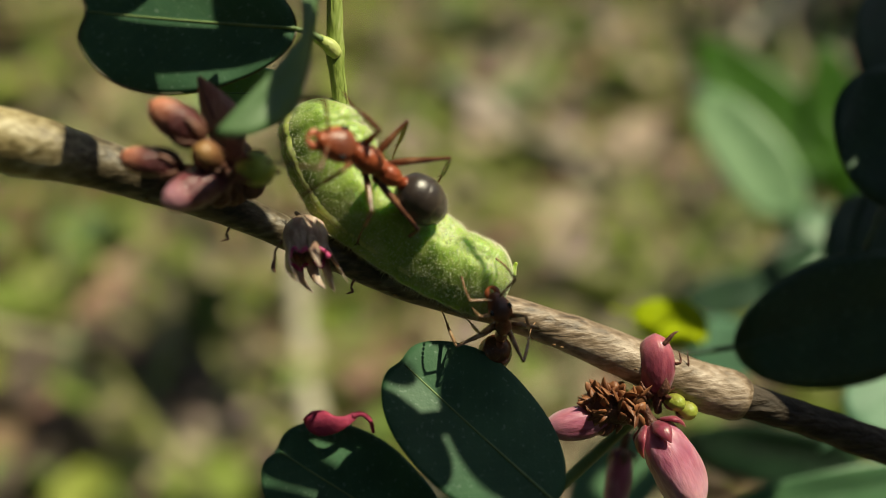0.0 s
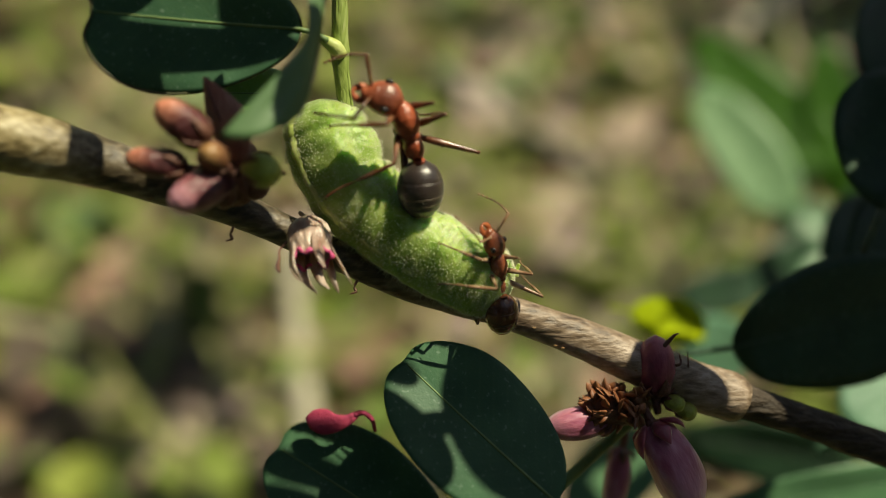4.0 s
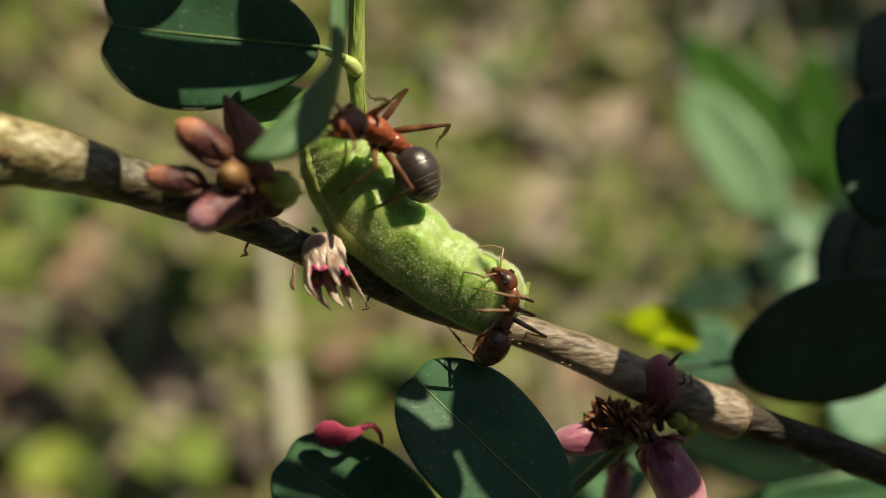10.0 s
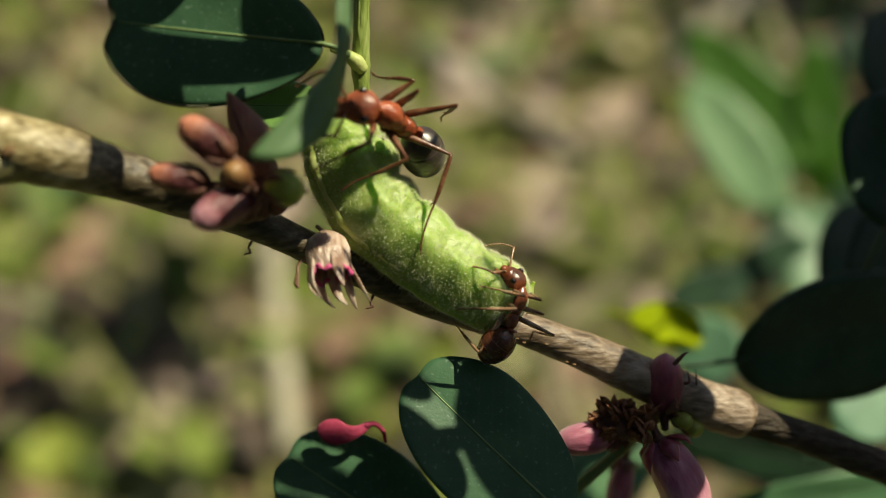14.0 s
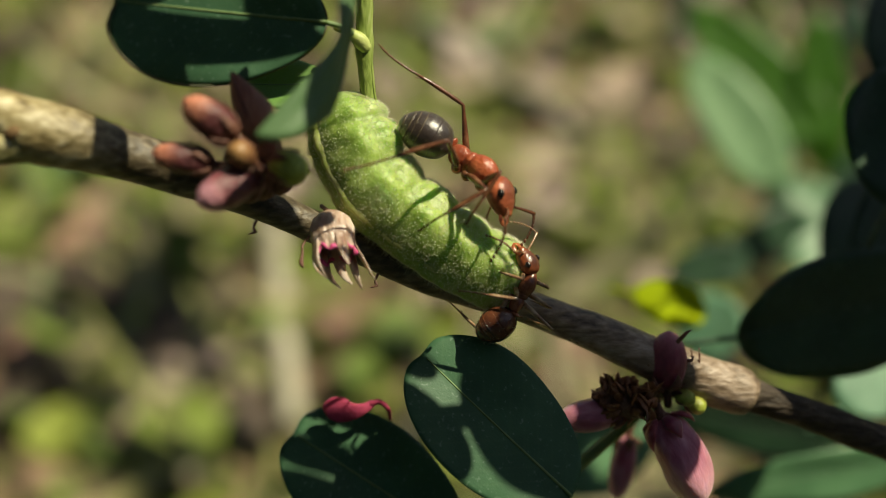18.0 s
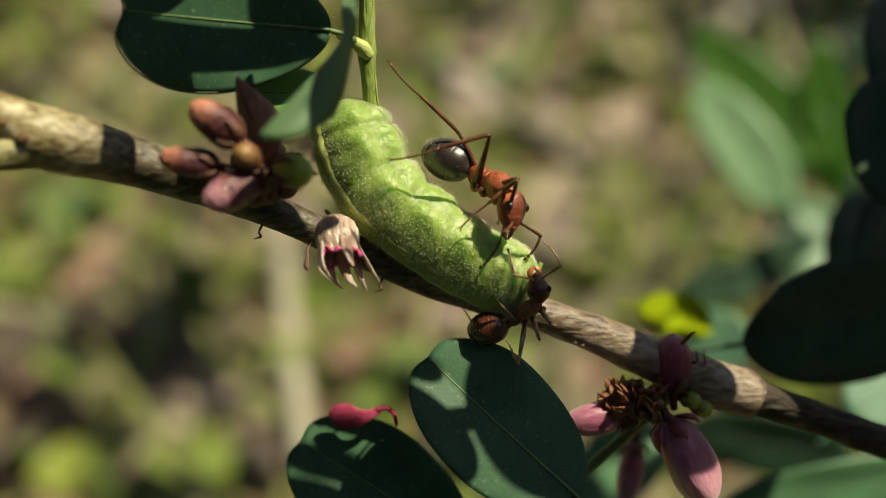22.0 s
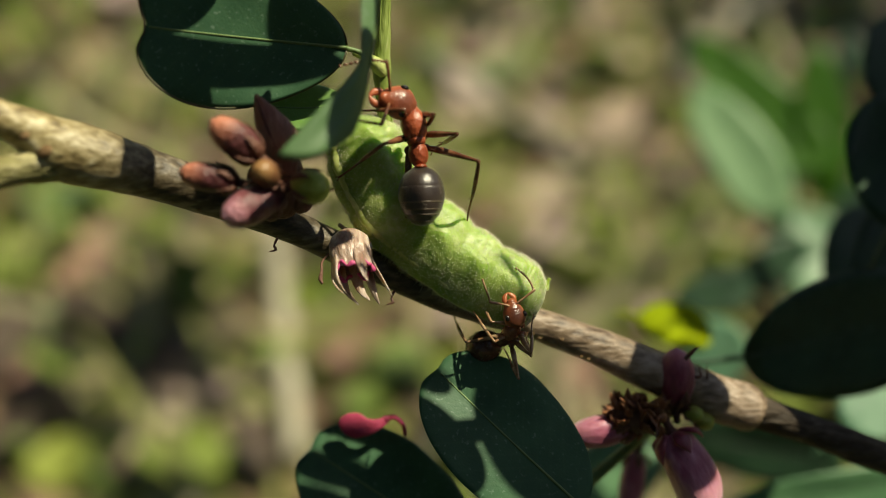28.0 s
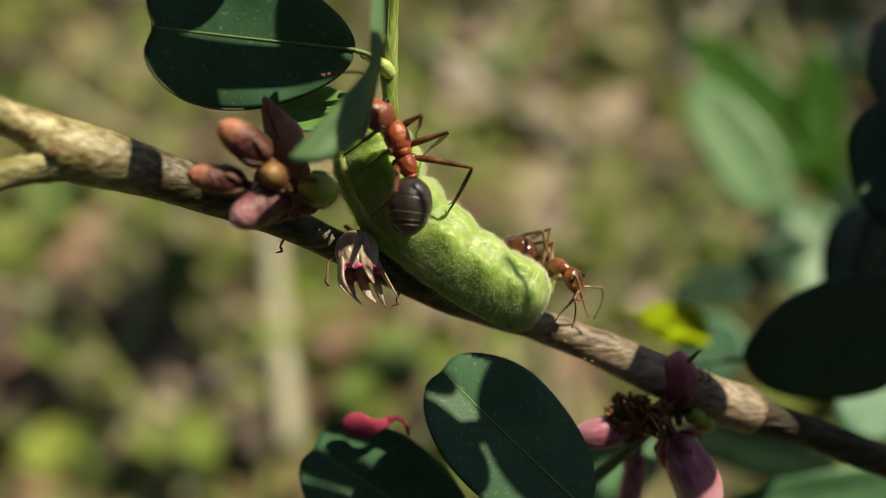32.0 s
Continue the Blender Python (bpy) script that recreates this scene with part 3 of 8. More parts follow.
def herb(x, y, size, material, label, count=7):
    """A low rosette of small leaves."""
    ob = thing("herb", pose(x * MM, y * MM, 2 * MM, 0, 0, rng_ground.uniform(0, 360)), label, "herb", "low herbs on the ground")
    for k in range(count):
        a, up = 2 * math.pi * k / count + rng_ground.uniform(-0.3, 0.3), rng_ground.uniform(0.15, 0.9)
        s = size * rng_ground.uniform(0.45, 0.7)
        way = (math.cos(a) * math.cos(up), math.sin(a) * math.cos(up), math.sin(up))
        part("leaf", moved(blade(s, s * 0.36, 0.2, 0.05 * s, 0, 0.25, 0.3, 0.1, 6, k), (0, 0, 0), way), material, ob)


for x, y, size in [(-134, 222, 22), (39, 222, 24), (66, 224, 22), (31, 406, 34), (-20, 158, 16), (-60, 222, 18), (46, 214, 22), (60, 210, 20), (78, 214, 22), (88, 238, 24), (54, 238, 22), (70, 196, 18), (-45, 250, 20)]:
    herb(x, y, size, herb_lime, "low lime-green herb rosette growing on the earth")
for x, y, size in [(73, 348, 36), (10, 281, 26), (-70, 206, 24), (50, 250, 20), (90, 225, 22), (95, 300, 20)]:
    herb(x, y, size, herb_olive, "low olive-green herb rosette growing on the earth")
for x, y, size in [(-111, 194, 26), (22, 338, 28), (-75, 214, 20), (-128, 250, 26), (-100, 330, 30)]:
    herb(x, y, size, herb_green, "low green herb rosette growing on the earth")

for k in range(20):
    y = rng_ground.uniform(130, 430)
    herb(rng_ground.uniform(-1, 1) * (20 + 0.5 * y), y, rng_ground.uniform(0.06, 0.1) * y, (herb_lime, herb_olive, herb_green, herb_olive)[k % 4], ("low lime-green herb rosette growing on the earth", "low olive-green herb rosette growing on the earth", "low green herb rosette growing on the earth", "low olive-green herb rosette growing on the earth")[k % 4])


def stick(a, b, radius, material, label, name="dry_stick", flat=1.0):
    a, b = np.array(a, float), np.array(b, float)
    pts = [(*(a + (b - a) * u + np.array([0, 0, 1.5 * math.sin(9 * u)])), radius * (1 - 0.25 * u)) for u in np.linspace(0, 1, 6)]
    ob = thing(name, Matrix.Translation(a * MM), label, "stick" if name == "dry_stick" else "stalk")
    pts = [(*(np.array(p[:3]) - a), p[3]) for p in pts]
    part("shaft", tube(pts, 8, 4, 0.05, flat), material, ob)
    for u in (0.3, 0.68):
        p, q = (b - a) * (u - 0.015), (b - a) * (u + 0.015)
        lift = np.array([0, 0, 1.5 * math.sin(9 * u)])
        part("node", tube([(*(p + lift), radius * 0.8), (*((p + q) / 2 + lift), radius * 1.08), (*(q + lift), radius * 0.8)], 8, 3, 0.0, flat), material, ob, "slightly swollen joint")


stick((-8, 345, 12), (46, 276, 8), 5.5, stick_grey, "pale grey dry stick lying on the earth", flat=0.5)
stick((93, 335, 15), (180, 430, 30), 4.5, straw, "pale straw-coloured dry stalk leaning over the earth", "dry_stalk", 0.5)
stick((-57, 245, 8), (-36, 140, 14), 3.8, straw, "pale straw-coloured dry stalk lying on the earth", "dry_stalk", 0.5)
stick((-71, 174, 6), (-50, 155, 6), 2.2, stick_grey, "short grey dry stick lying on the earth", flat=0.5)


# ---- the shrub round the twig ----
def bush_leaf(x, y, z, length, half, angle, tilt, material):
    """A leaf of the shrub behind, or an unseen one added for its shade, by its middle, its slant across the view and
    how far it faces up.
    """
    a = radians(angle)
    d = np.array([math.cos(a), 0.25 * math.sin(2 * a), math.sin(a)]) * length / 2
    c = np.array([x, y, z])
    face = (-0.2, -math.cos(radians(tilt)), -math.sin(radians(tilt)))
    words = {"leaf_shade": "dark green rounded leaf, shade put into its colour", "leaf_blue": "blue-green rounded leaf, brightened as if sunlit", "leaf_mid": "mid-green leaf of the shrub", "leaf_pale": "pale green leaf of the shrub, sunlight put into its colour", "leaf_bright": "bright green long leaf of the shrub", "leaf_lime": "small lime-green leaf glowing in the sun"}
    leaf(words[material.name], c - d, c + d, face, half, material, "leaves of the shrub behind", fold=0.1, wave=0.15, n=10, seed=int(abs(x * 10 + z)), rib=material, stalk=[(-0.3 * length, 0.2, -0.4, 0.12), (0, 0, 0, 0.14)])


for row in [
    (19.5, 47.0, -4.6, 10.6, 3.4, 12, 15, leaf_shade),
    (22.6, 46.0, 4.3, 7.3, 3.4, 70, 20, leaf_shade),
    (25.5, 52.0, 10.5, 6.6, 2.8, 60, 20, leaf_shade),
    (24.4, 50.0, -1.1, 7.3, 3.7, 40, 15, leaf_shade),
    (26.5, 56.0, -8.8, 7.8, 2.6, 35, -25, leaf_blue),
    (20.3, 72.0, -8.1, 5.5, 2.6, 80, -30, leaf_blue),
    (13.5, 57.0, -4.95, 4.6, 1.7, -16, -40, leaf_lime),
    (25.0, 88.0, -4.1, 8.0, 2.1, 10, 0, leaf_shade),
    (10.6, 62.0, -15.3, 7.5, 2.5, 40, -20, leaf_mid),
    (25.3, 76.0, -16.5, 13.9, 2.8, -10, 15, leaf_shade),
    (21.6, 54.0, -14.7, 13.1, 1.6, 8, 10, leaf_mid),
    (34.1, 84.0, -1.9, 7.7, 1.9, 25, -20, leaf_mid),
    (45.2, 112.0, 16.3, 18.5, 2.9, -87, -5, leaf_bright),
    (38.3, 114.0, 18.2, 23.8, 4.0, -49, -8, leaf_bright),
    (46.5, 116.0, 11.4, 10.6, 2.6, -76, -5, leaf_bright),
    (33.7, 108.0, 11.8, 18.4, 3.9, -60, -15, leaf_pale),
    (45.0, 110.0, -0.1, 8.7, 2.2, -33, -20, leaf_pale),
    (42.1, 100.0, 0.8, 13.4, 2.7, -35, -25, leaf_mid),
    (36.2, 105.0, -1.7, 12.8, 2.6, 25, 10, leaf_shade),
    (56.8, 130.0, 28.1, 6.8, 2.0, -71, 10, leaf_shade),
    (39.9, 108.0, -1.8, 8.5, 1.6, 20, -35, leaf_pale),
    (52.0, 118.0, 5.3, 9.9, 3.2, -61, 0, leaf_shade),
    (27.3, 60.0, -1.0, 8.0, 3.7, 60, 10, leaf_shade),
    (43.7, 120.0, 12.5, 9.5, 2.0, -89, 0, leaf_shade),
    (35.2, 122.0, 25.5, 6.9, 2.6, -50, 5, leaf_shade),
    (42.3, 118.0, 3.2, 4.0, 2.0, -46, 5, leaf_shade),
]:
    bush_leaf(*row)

# Added leaves, out of view above the twig, placed so that their shade falls on what lies below.
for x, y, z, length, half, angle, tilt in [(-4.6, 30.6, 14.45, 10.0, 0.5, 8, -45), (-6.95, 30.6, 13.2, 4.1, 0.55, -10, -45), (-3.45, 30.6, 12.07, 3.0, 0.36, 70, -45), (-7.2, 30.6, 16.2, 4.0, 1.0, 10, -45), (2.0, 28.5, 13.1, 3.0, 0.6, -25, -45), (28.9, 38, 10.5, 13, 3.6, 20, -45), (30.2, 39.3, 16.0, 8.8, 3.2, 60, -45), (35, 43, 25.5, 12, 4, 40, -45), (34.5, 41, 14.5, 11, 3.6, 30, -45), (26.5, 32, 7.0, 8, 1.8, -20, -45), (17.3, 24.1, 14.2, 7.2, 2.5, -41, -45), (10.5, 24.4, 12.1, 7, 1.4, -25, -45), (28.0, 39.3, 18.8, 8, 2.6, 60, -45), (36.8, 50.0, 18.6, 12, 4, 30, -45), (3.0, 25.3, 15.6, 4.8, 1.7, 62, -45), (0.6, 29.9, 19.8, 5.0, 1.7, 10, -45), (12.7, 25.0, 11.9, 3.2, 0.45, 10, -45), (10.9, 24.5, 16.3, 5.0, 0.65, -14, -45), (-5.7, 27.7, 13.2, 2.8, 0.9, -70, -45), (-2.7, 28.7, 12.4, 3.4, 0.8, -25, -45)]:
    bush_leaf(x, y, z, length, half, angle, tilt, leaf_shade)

# Unseen leaves added round and behind the viewer to hold back skylight.
def foliage(count, seed):
    rng, out, s = np.random.RandomState(seed), [], unit((0.48, -0.45, 0.75))
    while len(out) < count:
        e = unit(rng.normal(size=3))
        if e[1] > 0.35 or e @ s > 0.8 or (e[0] > 0.2 and e[2] > 0.2):
            continue
        p = np.array((0, 30, 0)) + e * rng.uniform(75, 150)
        if (VIEW @ Vector(p * MM)).z < 0.03:
            continue
        out.append(moved(leaflet(rng.uniform(14, 24), rng.uniform(5, 8), 0.3, rng), p, rng.normal(size=3), rng.normal(size=3)))
    return joined(*out)


solid("sky_blocker_foliage", foliage(1700, 21), leaf_shade, VIEW, "dark green leaves added all around, unseen, to block skylight", "shrub", kind="stuff")
# Two unseen leaves added so that moving shade crosses the buds and twig.
sway_blocker = leaf("unseen dark green leaf added to sway shade over the pink buds", (15.6, 30.8, 9.2), (20.6, 27.6, 6.6), (-0.2, -0.5, 0.8), 2.3, leaf_shade, "leaves of the shrub behind", fold=0.1, wave=0.15, n=10, seed=40)

gust_blocker = leaf("unseen dark green leaf added to sway shade over the twig", (14.8, 26.9, 17.9), (22.2, 26.9, 14.7), (-0.2, -0.5, 0.8), 1.5, leaf_shade, "leaves of the shrub behind", fold=0.1, wave=0.15, n=10, seed=44)

# ---- twig ----
twig = thing("twig", spot(-15.9, 33.3, 3.3), "grey-brown woody twig with buds, carrying the caterpillar", "twig")


def from_base(points, base):
    return [(p[0] - base[0], p[1] - base[1], p[2] - base[2], *p[3:]) for p in points]


def rough_tube(points, n, steps, seed, amount, spacing=0.55):
    """A tube whose bark is uneven by noise."""
    v, f = tube(points, n, steps, 0.0)
    centre = smooth_line(points, steps)[:, :3]
    out = []
    for i, p in enumerate(v):
        c = centre[min(i // n, len(centre) - 1)]
        d = np.array(p) - c
        k = 1 + amount * noise.noise((p[0] * spacing + seed, p[1] * 1.6, p[2] * 1.6)) + 0.5 * amount * noise.noise((p[0] * 1.5 + seed, p[1] * 5, p[2] * 5))
        out.append(c + d * k)
    return out, f


TWIG = (-15.9, 33.3, 3.3)
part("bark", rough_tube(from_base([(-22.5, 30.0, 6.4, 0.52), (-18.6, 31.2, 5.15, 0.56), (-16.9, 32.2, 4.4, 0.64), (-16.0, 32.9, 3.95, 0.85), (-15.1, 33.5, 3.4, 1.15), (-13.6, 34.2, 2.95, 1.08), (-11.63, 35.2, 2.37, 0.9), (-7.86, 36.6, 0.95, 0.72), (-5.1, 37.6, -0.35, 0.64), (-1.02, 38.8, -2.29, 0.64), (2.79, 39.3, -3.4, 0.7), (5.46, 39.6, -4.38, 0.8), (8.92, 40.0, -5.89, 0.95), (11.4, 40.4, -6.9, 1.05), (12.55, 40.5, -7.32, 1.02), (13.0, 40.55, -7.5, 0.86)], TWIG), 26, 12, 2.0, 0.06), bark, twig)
part("twig_tip", rough_tube(from_base([(12.4, 40.5, -7.25, 0.8), (15.37, 41.0, -8.28, 0.68), (20.04, 42.0, -10.09, 0.75), (26.0, 43.0, -12.4, 0.7)], TWIG), 16, 8, 5.0, 0.14), bark_shaded, twig, "thinner end of the twig, shade put into its dark brown")
part("side_shoot", rough_tube(from_base([(-14.4, 33.9, 3.0, 0.8), (-15.8, 33.0, 2.75, 0.62), (-16.9, 32.4, 2.4, 0.54), (-17.9, 32.0, 2.0, 0.52), (-21.4, 31.0, 0.9, 0.52)], TWIG), 14, 6, 8.0, 0.12), bark_olive, twig, "pale olive-green side shoot")
for x, y, z, r in [(-15.3, 32.4, 3.2, 0.3), (-14.9, 32.7, 2.8, 0.24), (-15.9, 32.1, 3.7, 0.2)]:
    part("bud_scar", moved(ball((0, 0, 0), (r, r * 0.8, r * 0.5), 10, 7), (x - TWIG[0], y - TWIG[1], z - TWIG[2]), (0.6, 0, 0.4), (0, -1, 0.2)), scar, twig, "rusty brown bud scar")
for x, y, z in [(-7.6, 36.1, 0.15), (-3.0, 37.4, -2.0)]:
    part("thorn", tube(from_base([(x, y, z, 0.06), (x - 0.12, y - 0.1, z - 0.3, 0.05), (x - 0.02, y - 0.1, z - 0.45, 0.06), (x - 0.3, y - 0.15, z - 0.55, 0.02)], TWIG), 6, 3), sepal_brown, twig, "tiny dark hooked stub")
rng_twig = np.random.RandomState(4)
for k in range(26):
    u = rng_twig.uniform(-15, 11)
    y = np.interp(u, [-15.9, -11.6, -7.9, -1.0, 8.9, 12.7], [33.3, 35.2, 36.6, 38.8, 40.0, 40.5])
    z = np.interp(u, [-15.9, -11.6, -7.9, -5.1, -1.0, 2.8, 8.9, 12.7], [3.3, 2.37, 0.95, -0.35, -2.29, -3.4, -5.89, -7.3])
    r = np.interp(u, [-15.9, -11.6, -7.9, -1.0, 8.9], [1.28, 0.9, 0.74, 0.72, 0.95])
    a = rng_twig.uniform(-1.2, 1.2)
    part("lenticel", moved(ball((0, 0, 0), (0.09, 0.05, 0.05), 6, 4), (u - TWIG[0], y - r * 0.98 * math.cos(a) - TWIG[1], z + r * 0.98 * math.sin(a) - TWIG[2])), scar, twig)

def local(ob, points):
    """Rows of x, y, z, radius on the plan, in the space of a thing."""
    m = ob.matrix_world.inverted() @ VIEW
    return [(*(m @ (Vector(p[:3]) * MM) / MM), p[3]) for p in points]


# ---- the upright green stem with its leaves ----
STEM = (-3.2, 37.9, 3.2)
stem = thing("green_stem", spot(*STEM), "slender ribbed green stem with a lime-coloured leaf joint", "stem")
part("stalk", rough_tube(from_base([(-3.1, 38.6, 1.2, 0.36), (-3.2, 37.9, 3.2, 0.34), (-3.35, 37.5, 4.9, 0.31), (-3.48, 37.2, 6.3, 0.31), (-3.52, 37.1, 7.1, 0.39), (-3.46, 36.95, 7.9, 0.31), (-3.4, 36.7, 9.9, 0.29), (-3.2, 36.3, 14.0, 0.32), (-2.9, 36.0, 19.0, 0.3)], STEM), 14, 7, 3.0, 0.1), stem_green, stem)
part("leaf_joint", tube(from_base([(-3.4, 36.9, 6.85, 0.24), (-3.62, 36.75, 7.15, 0.31), (-3.92, 36.6, 7.36, 0.24), (-4.25, 36.5, 7.52, 0.17), (-4.6, 36.35, 7.62, 0.13)], STEM), 12, 5), swelling_lime, stem, "swollen lime-green leaf joint")
for s in range(5):
    a = s * 1.25 + 0.6
    part("rib", tube(from_base([(-3.35 + 0.3 * math.cos(a), 37.5 + 0.3 * math.sin(a), 4.9, 0.04), (-3.5 + 0.3 * math.cos(a), 37.1 + 0.3 * math.sin(a), 7.2, 0.04), (-3.4 + 0.28 * math.cos(a), 36.7 + 0.28 * math.sin(a), 9.9, 0.04), (-3.2 + 0.28 * math.cos(a), 36.3 + 0.28 * math.sin(a), 14.0, 0.04)], STEM), 5, 4), stem_green, stem)

leaf("broad dark green notched leaf in shade, lower edge sunlit", (-4.9, 36.2, 7.75), (-12.85, 34.4, 8.2), (0.1, -0.95, -0.1), 2.75, leaf_dark, "leaves of the twig", fold=0.1, curl=0.3, notch=0.5, wave=0.22, swell=0.26, n=26, seed=3, rim=rim_dark, stalk=[(-1.0, 0.35, 0.3, 0.14), (-0.5, 0.1, 0.25, 0.11), (0.2, 0, 0.3, 0.1)])
FOLD_OUTER = [(-3.9, 32.2, 9.32), (-3.95, 32.1, 8.12), (-3.91, 32.0, 6.92), (-4.02, 31.9, 6.22), (-4.7, 31.5, 5.28), (-5.73, 31.1, 4.05), (-6.68, 30.7, 2.84)]
FOLD_INNER = [(-3.38, 32.6, 9.44), (-3.42, 32.5, 8.23), (-3.54, 32.4, 7.02), (-3.68, 32.4, 6.23), (-3.85, 32.3, 5.23), (-4.07, 32.1, 4.32), (-4.3, 31.9, 3.69)]


def folded_blade(base, thick=0.14, n=12):
    """A leaf that hangs edge-on and opens into a broad half blade below, its lower rim rounded."""
    outer, inner = smooth_line(FOLD_OUTER, 5) - np.array(base), smooth_line(FOLD_INNER, 5) - np.array(base)
    m, verts, faces = len(outer), [], []
    for side in (-0.5, 0.5):
        for i in range(m):
            open_part = max(0.0, i / (m - 1) - 0.45) / 0.55
            for k in range(n + 1):
                v = k / n
                q = outer[i] * (1 - v) + inner[i] * v
                q = q + np.array((0.05, -0.35 * open_part, -0.42 * open_part**6)) * math.sin(math.pi * v) ** (0.8) + (0, 0.05 * math.sin(9 * v + 0.4 * i) * open_part, 0)
                verts.append(q + np.array((0.25, 0.95, 0.15)) * thick * side * (1 - 0.6 * abs(2 * v - 1) ** 6))
    c = n + 1
    for i in range(m - 1):
        for k in range(n):
            a = i * c + k
            faces += [(a, a + 1, a + c + 1, a + c), (a + m * c, a + c + m * c, a + c + 1 + m * c, a + 1 + m * c)]
    rim = list(range(c)) + [i * c + n for i in range(1, m)] + [(m - 1) * c + k for k in range(n - 1, -1, -1)] + [i * c for i in range(m - 2, 0, -1)]
    faces += [(a, a + m * c, b + m * c, b) for a, b in zip(rim, rim[1:] + rim[:1])]
    return verts, faces


folded = thing("leaf", spot(*FOLD_INNER[0]), "small grey-green leaf folded lengthwise, half in shade", "leaf", "leaves of the twig")
part("blade", folded_blade(FOLD_INNER[0]), leaf_under, folded)
part("midrib", tube([(*(np.array(q) - np.array(FOLD_INNER[0]) + (0.02, 0.04, 0)), 0.06) for q in FOLD_INNER], 7, 4), rib_green, folded)
leaf("dark green hairy-edged leaf behind the buds", (-4.9, 37.3, 5.5), (-8.7, 36.8, 5.4), (0.0, -0.85, 0.45), 1.25, leaf_olive, "leaves of the twig", fold=0.2, curl=0.2, n=18, seed=7)
leaf("round dark green leaf with sunlit patches and pale midrib", (4.6, 36.3, -10.7), (-1.45, 37.7, -5.15), (0.1, -0.9, 0.42), 2.7, leaf_dark, "leaves of the twig", fold=0.08, curl=0.15, wave=0.15, notch=0.25, n=26, seed=9, swell=0.05)
leaf("dark green rounded leaf half in shadow", (0.32, 39.4, -13.5), (-7.2, 40.8, -9.1), (0.05, -0.9, 0.42), 2.65, leaf_dark, "leaves of the twig", fold=0.08, curl=0.15, wave=0.15, notch=0.3, n=26, seed=12)
solid("leaf_stalk", tube([(2.0, 0, 1.7, 0.22), (0, 0, 0, 0.25), (-3.5, -0.4, -3.0, 0.26), (-5, -0.6, -5, 0.26)], 8, 5), rib_green, spot(7.6, 41, -9.0), "thin dark green leaf stalk below the buds", "stalk")
petal = thing("fallen_petal", spot(-5.3, 39.9, -7.95), "crimson withered petal caught on the leaf edge", "petal")
part("petal", tube([(-0.2, 0, 0.1, 0.2), (0.05, 0, 0.05, 0.45), (0.5, 0, -0.05, 0.56), (1.0, -0.1, -0.1, 0.4), (1.5, -0.1, 0.02, 0.24), (1.9, 0, 0.25, 0.16)], 14, 6, 0.0, 0.3, 0, (0, 1, 0)), crimson, petal)
part("claw", tube([(1.8, 0, 0.22, 0.13), (2.2, 0, 0.3, 0.11), (2.55, 0, 0.0, 0.1), (2.65, 0.1, -0.5, 0.07)], 8, 5), crimson, petal)


# ---- buds ----
def bud(at, way, length, radius, material, label, group, sepals=5, cover=0.35, sepal_material=None, stalk=None, wrinkle=0.03):
    """A closed flower bud along a direction: rounded body of folded petals, pointed sepals round its foot, a short stalk."""
    ob = thing("flower_bud", laid(at, np.add(at, way), (0.15, -0.9, 0.3)), label, "flower bud", group)
    body = lathe([(0, 0.35 * radius), (0.12 * length, 0.75 * radius), (0.4 * length, radius), (0.7 * length, 0.92 * radius), (0.9 * length, 0.6 * radius), (length, 0.08 * radius)], 18, 1, 1, 5)
    out = []
    for x, y, z in body[0]:
        a = math.atan2(z, y)
        k = 1 + wrinkle * math.sin(3 * a + 2.2 * x / length) + 0.5 * wrinkle * math.sin(7 * a + x * 2)
        out.append((x, y * k, z * k))
    part("petals", (out, body[1]), material, ob)
    for k in range(sepals):
        a = 2 * math.pi * k / sepals + 0.4
        c, s = math.cos(a), math.sin(a)
        end = cover * length * (0.8 + 0.4 * ((k * 7) % 3) / 2)
        rr = [0.4, 0.85, 1.06, 1.12]
        pts = [(u * end, c * radius * q, s * radius * q, w) for u, q, w in zip((-0.05, 0.3, 0.7, 1.1), rr, (0.2 * radius, 0.38 * radius, 0.24 * radius, 0.03))]
        part("sepal", tube(pts, 7, 4, 0.0, 0.35, 0, (0, c, s)), sepal_material or sepal_brown, ob)
    part("stalk", tube(stalk or [(-0.8, 0, 0.1, 0.16), (-0.3, 0, 0, 0.2), (0.1, 0, 0, 0.3 * radius)], 8, 3), sepal_brown, ob)
    return ob


LEFT_BUDS = "bud cluster by the caterpillar's head"
bud((-7.75, 33.07, 3.07), (-1.4, -0.7, 1.1), 2.15, 0.63, rose_bud, "plump brownish rose bud with a rusty tip, brightened as sunlit", LEFT_BUDS, cover=0.4)
bud((-8.60, 33.26, 2.13), (-1.9, -0.5, 0.35), 2.1, 0.53, rose_bud, "dusky pink bud, sunlight painted on its pale tip", LEFT_BUDS)
bud((-7.37, 33.36, 2.27), (-0.1, -1.4, 0.25), 1.5, 0.52, tan_bud, "small round tan bud facing outward", LEFT_BUDS, cover=0.5)
bud((-7.09, 33.55, 1.80), (-1.5, -1.2, -0.9), 2.5, 0.69, plum_bud, "large purplish pink bud with a glossy tip, its highlight painted in", LEFT_BUDS, cover=0.3)
bud((-6.43, 33.74, 2.17), (0.9, -0.9, -0.3), 1.7, 0.62, green_bud, "green bud with brown sepals", LEFT_BUDS, cover=0.75)
bract = thing("bract", spot(-7.5, 33.9, 3.45), "pointed reddish brown bract among the buds", "bract")
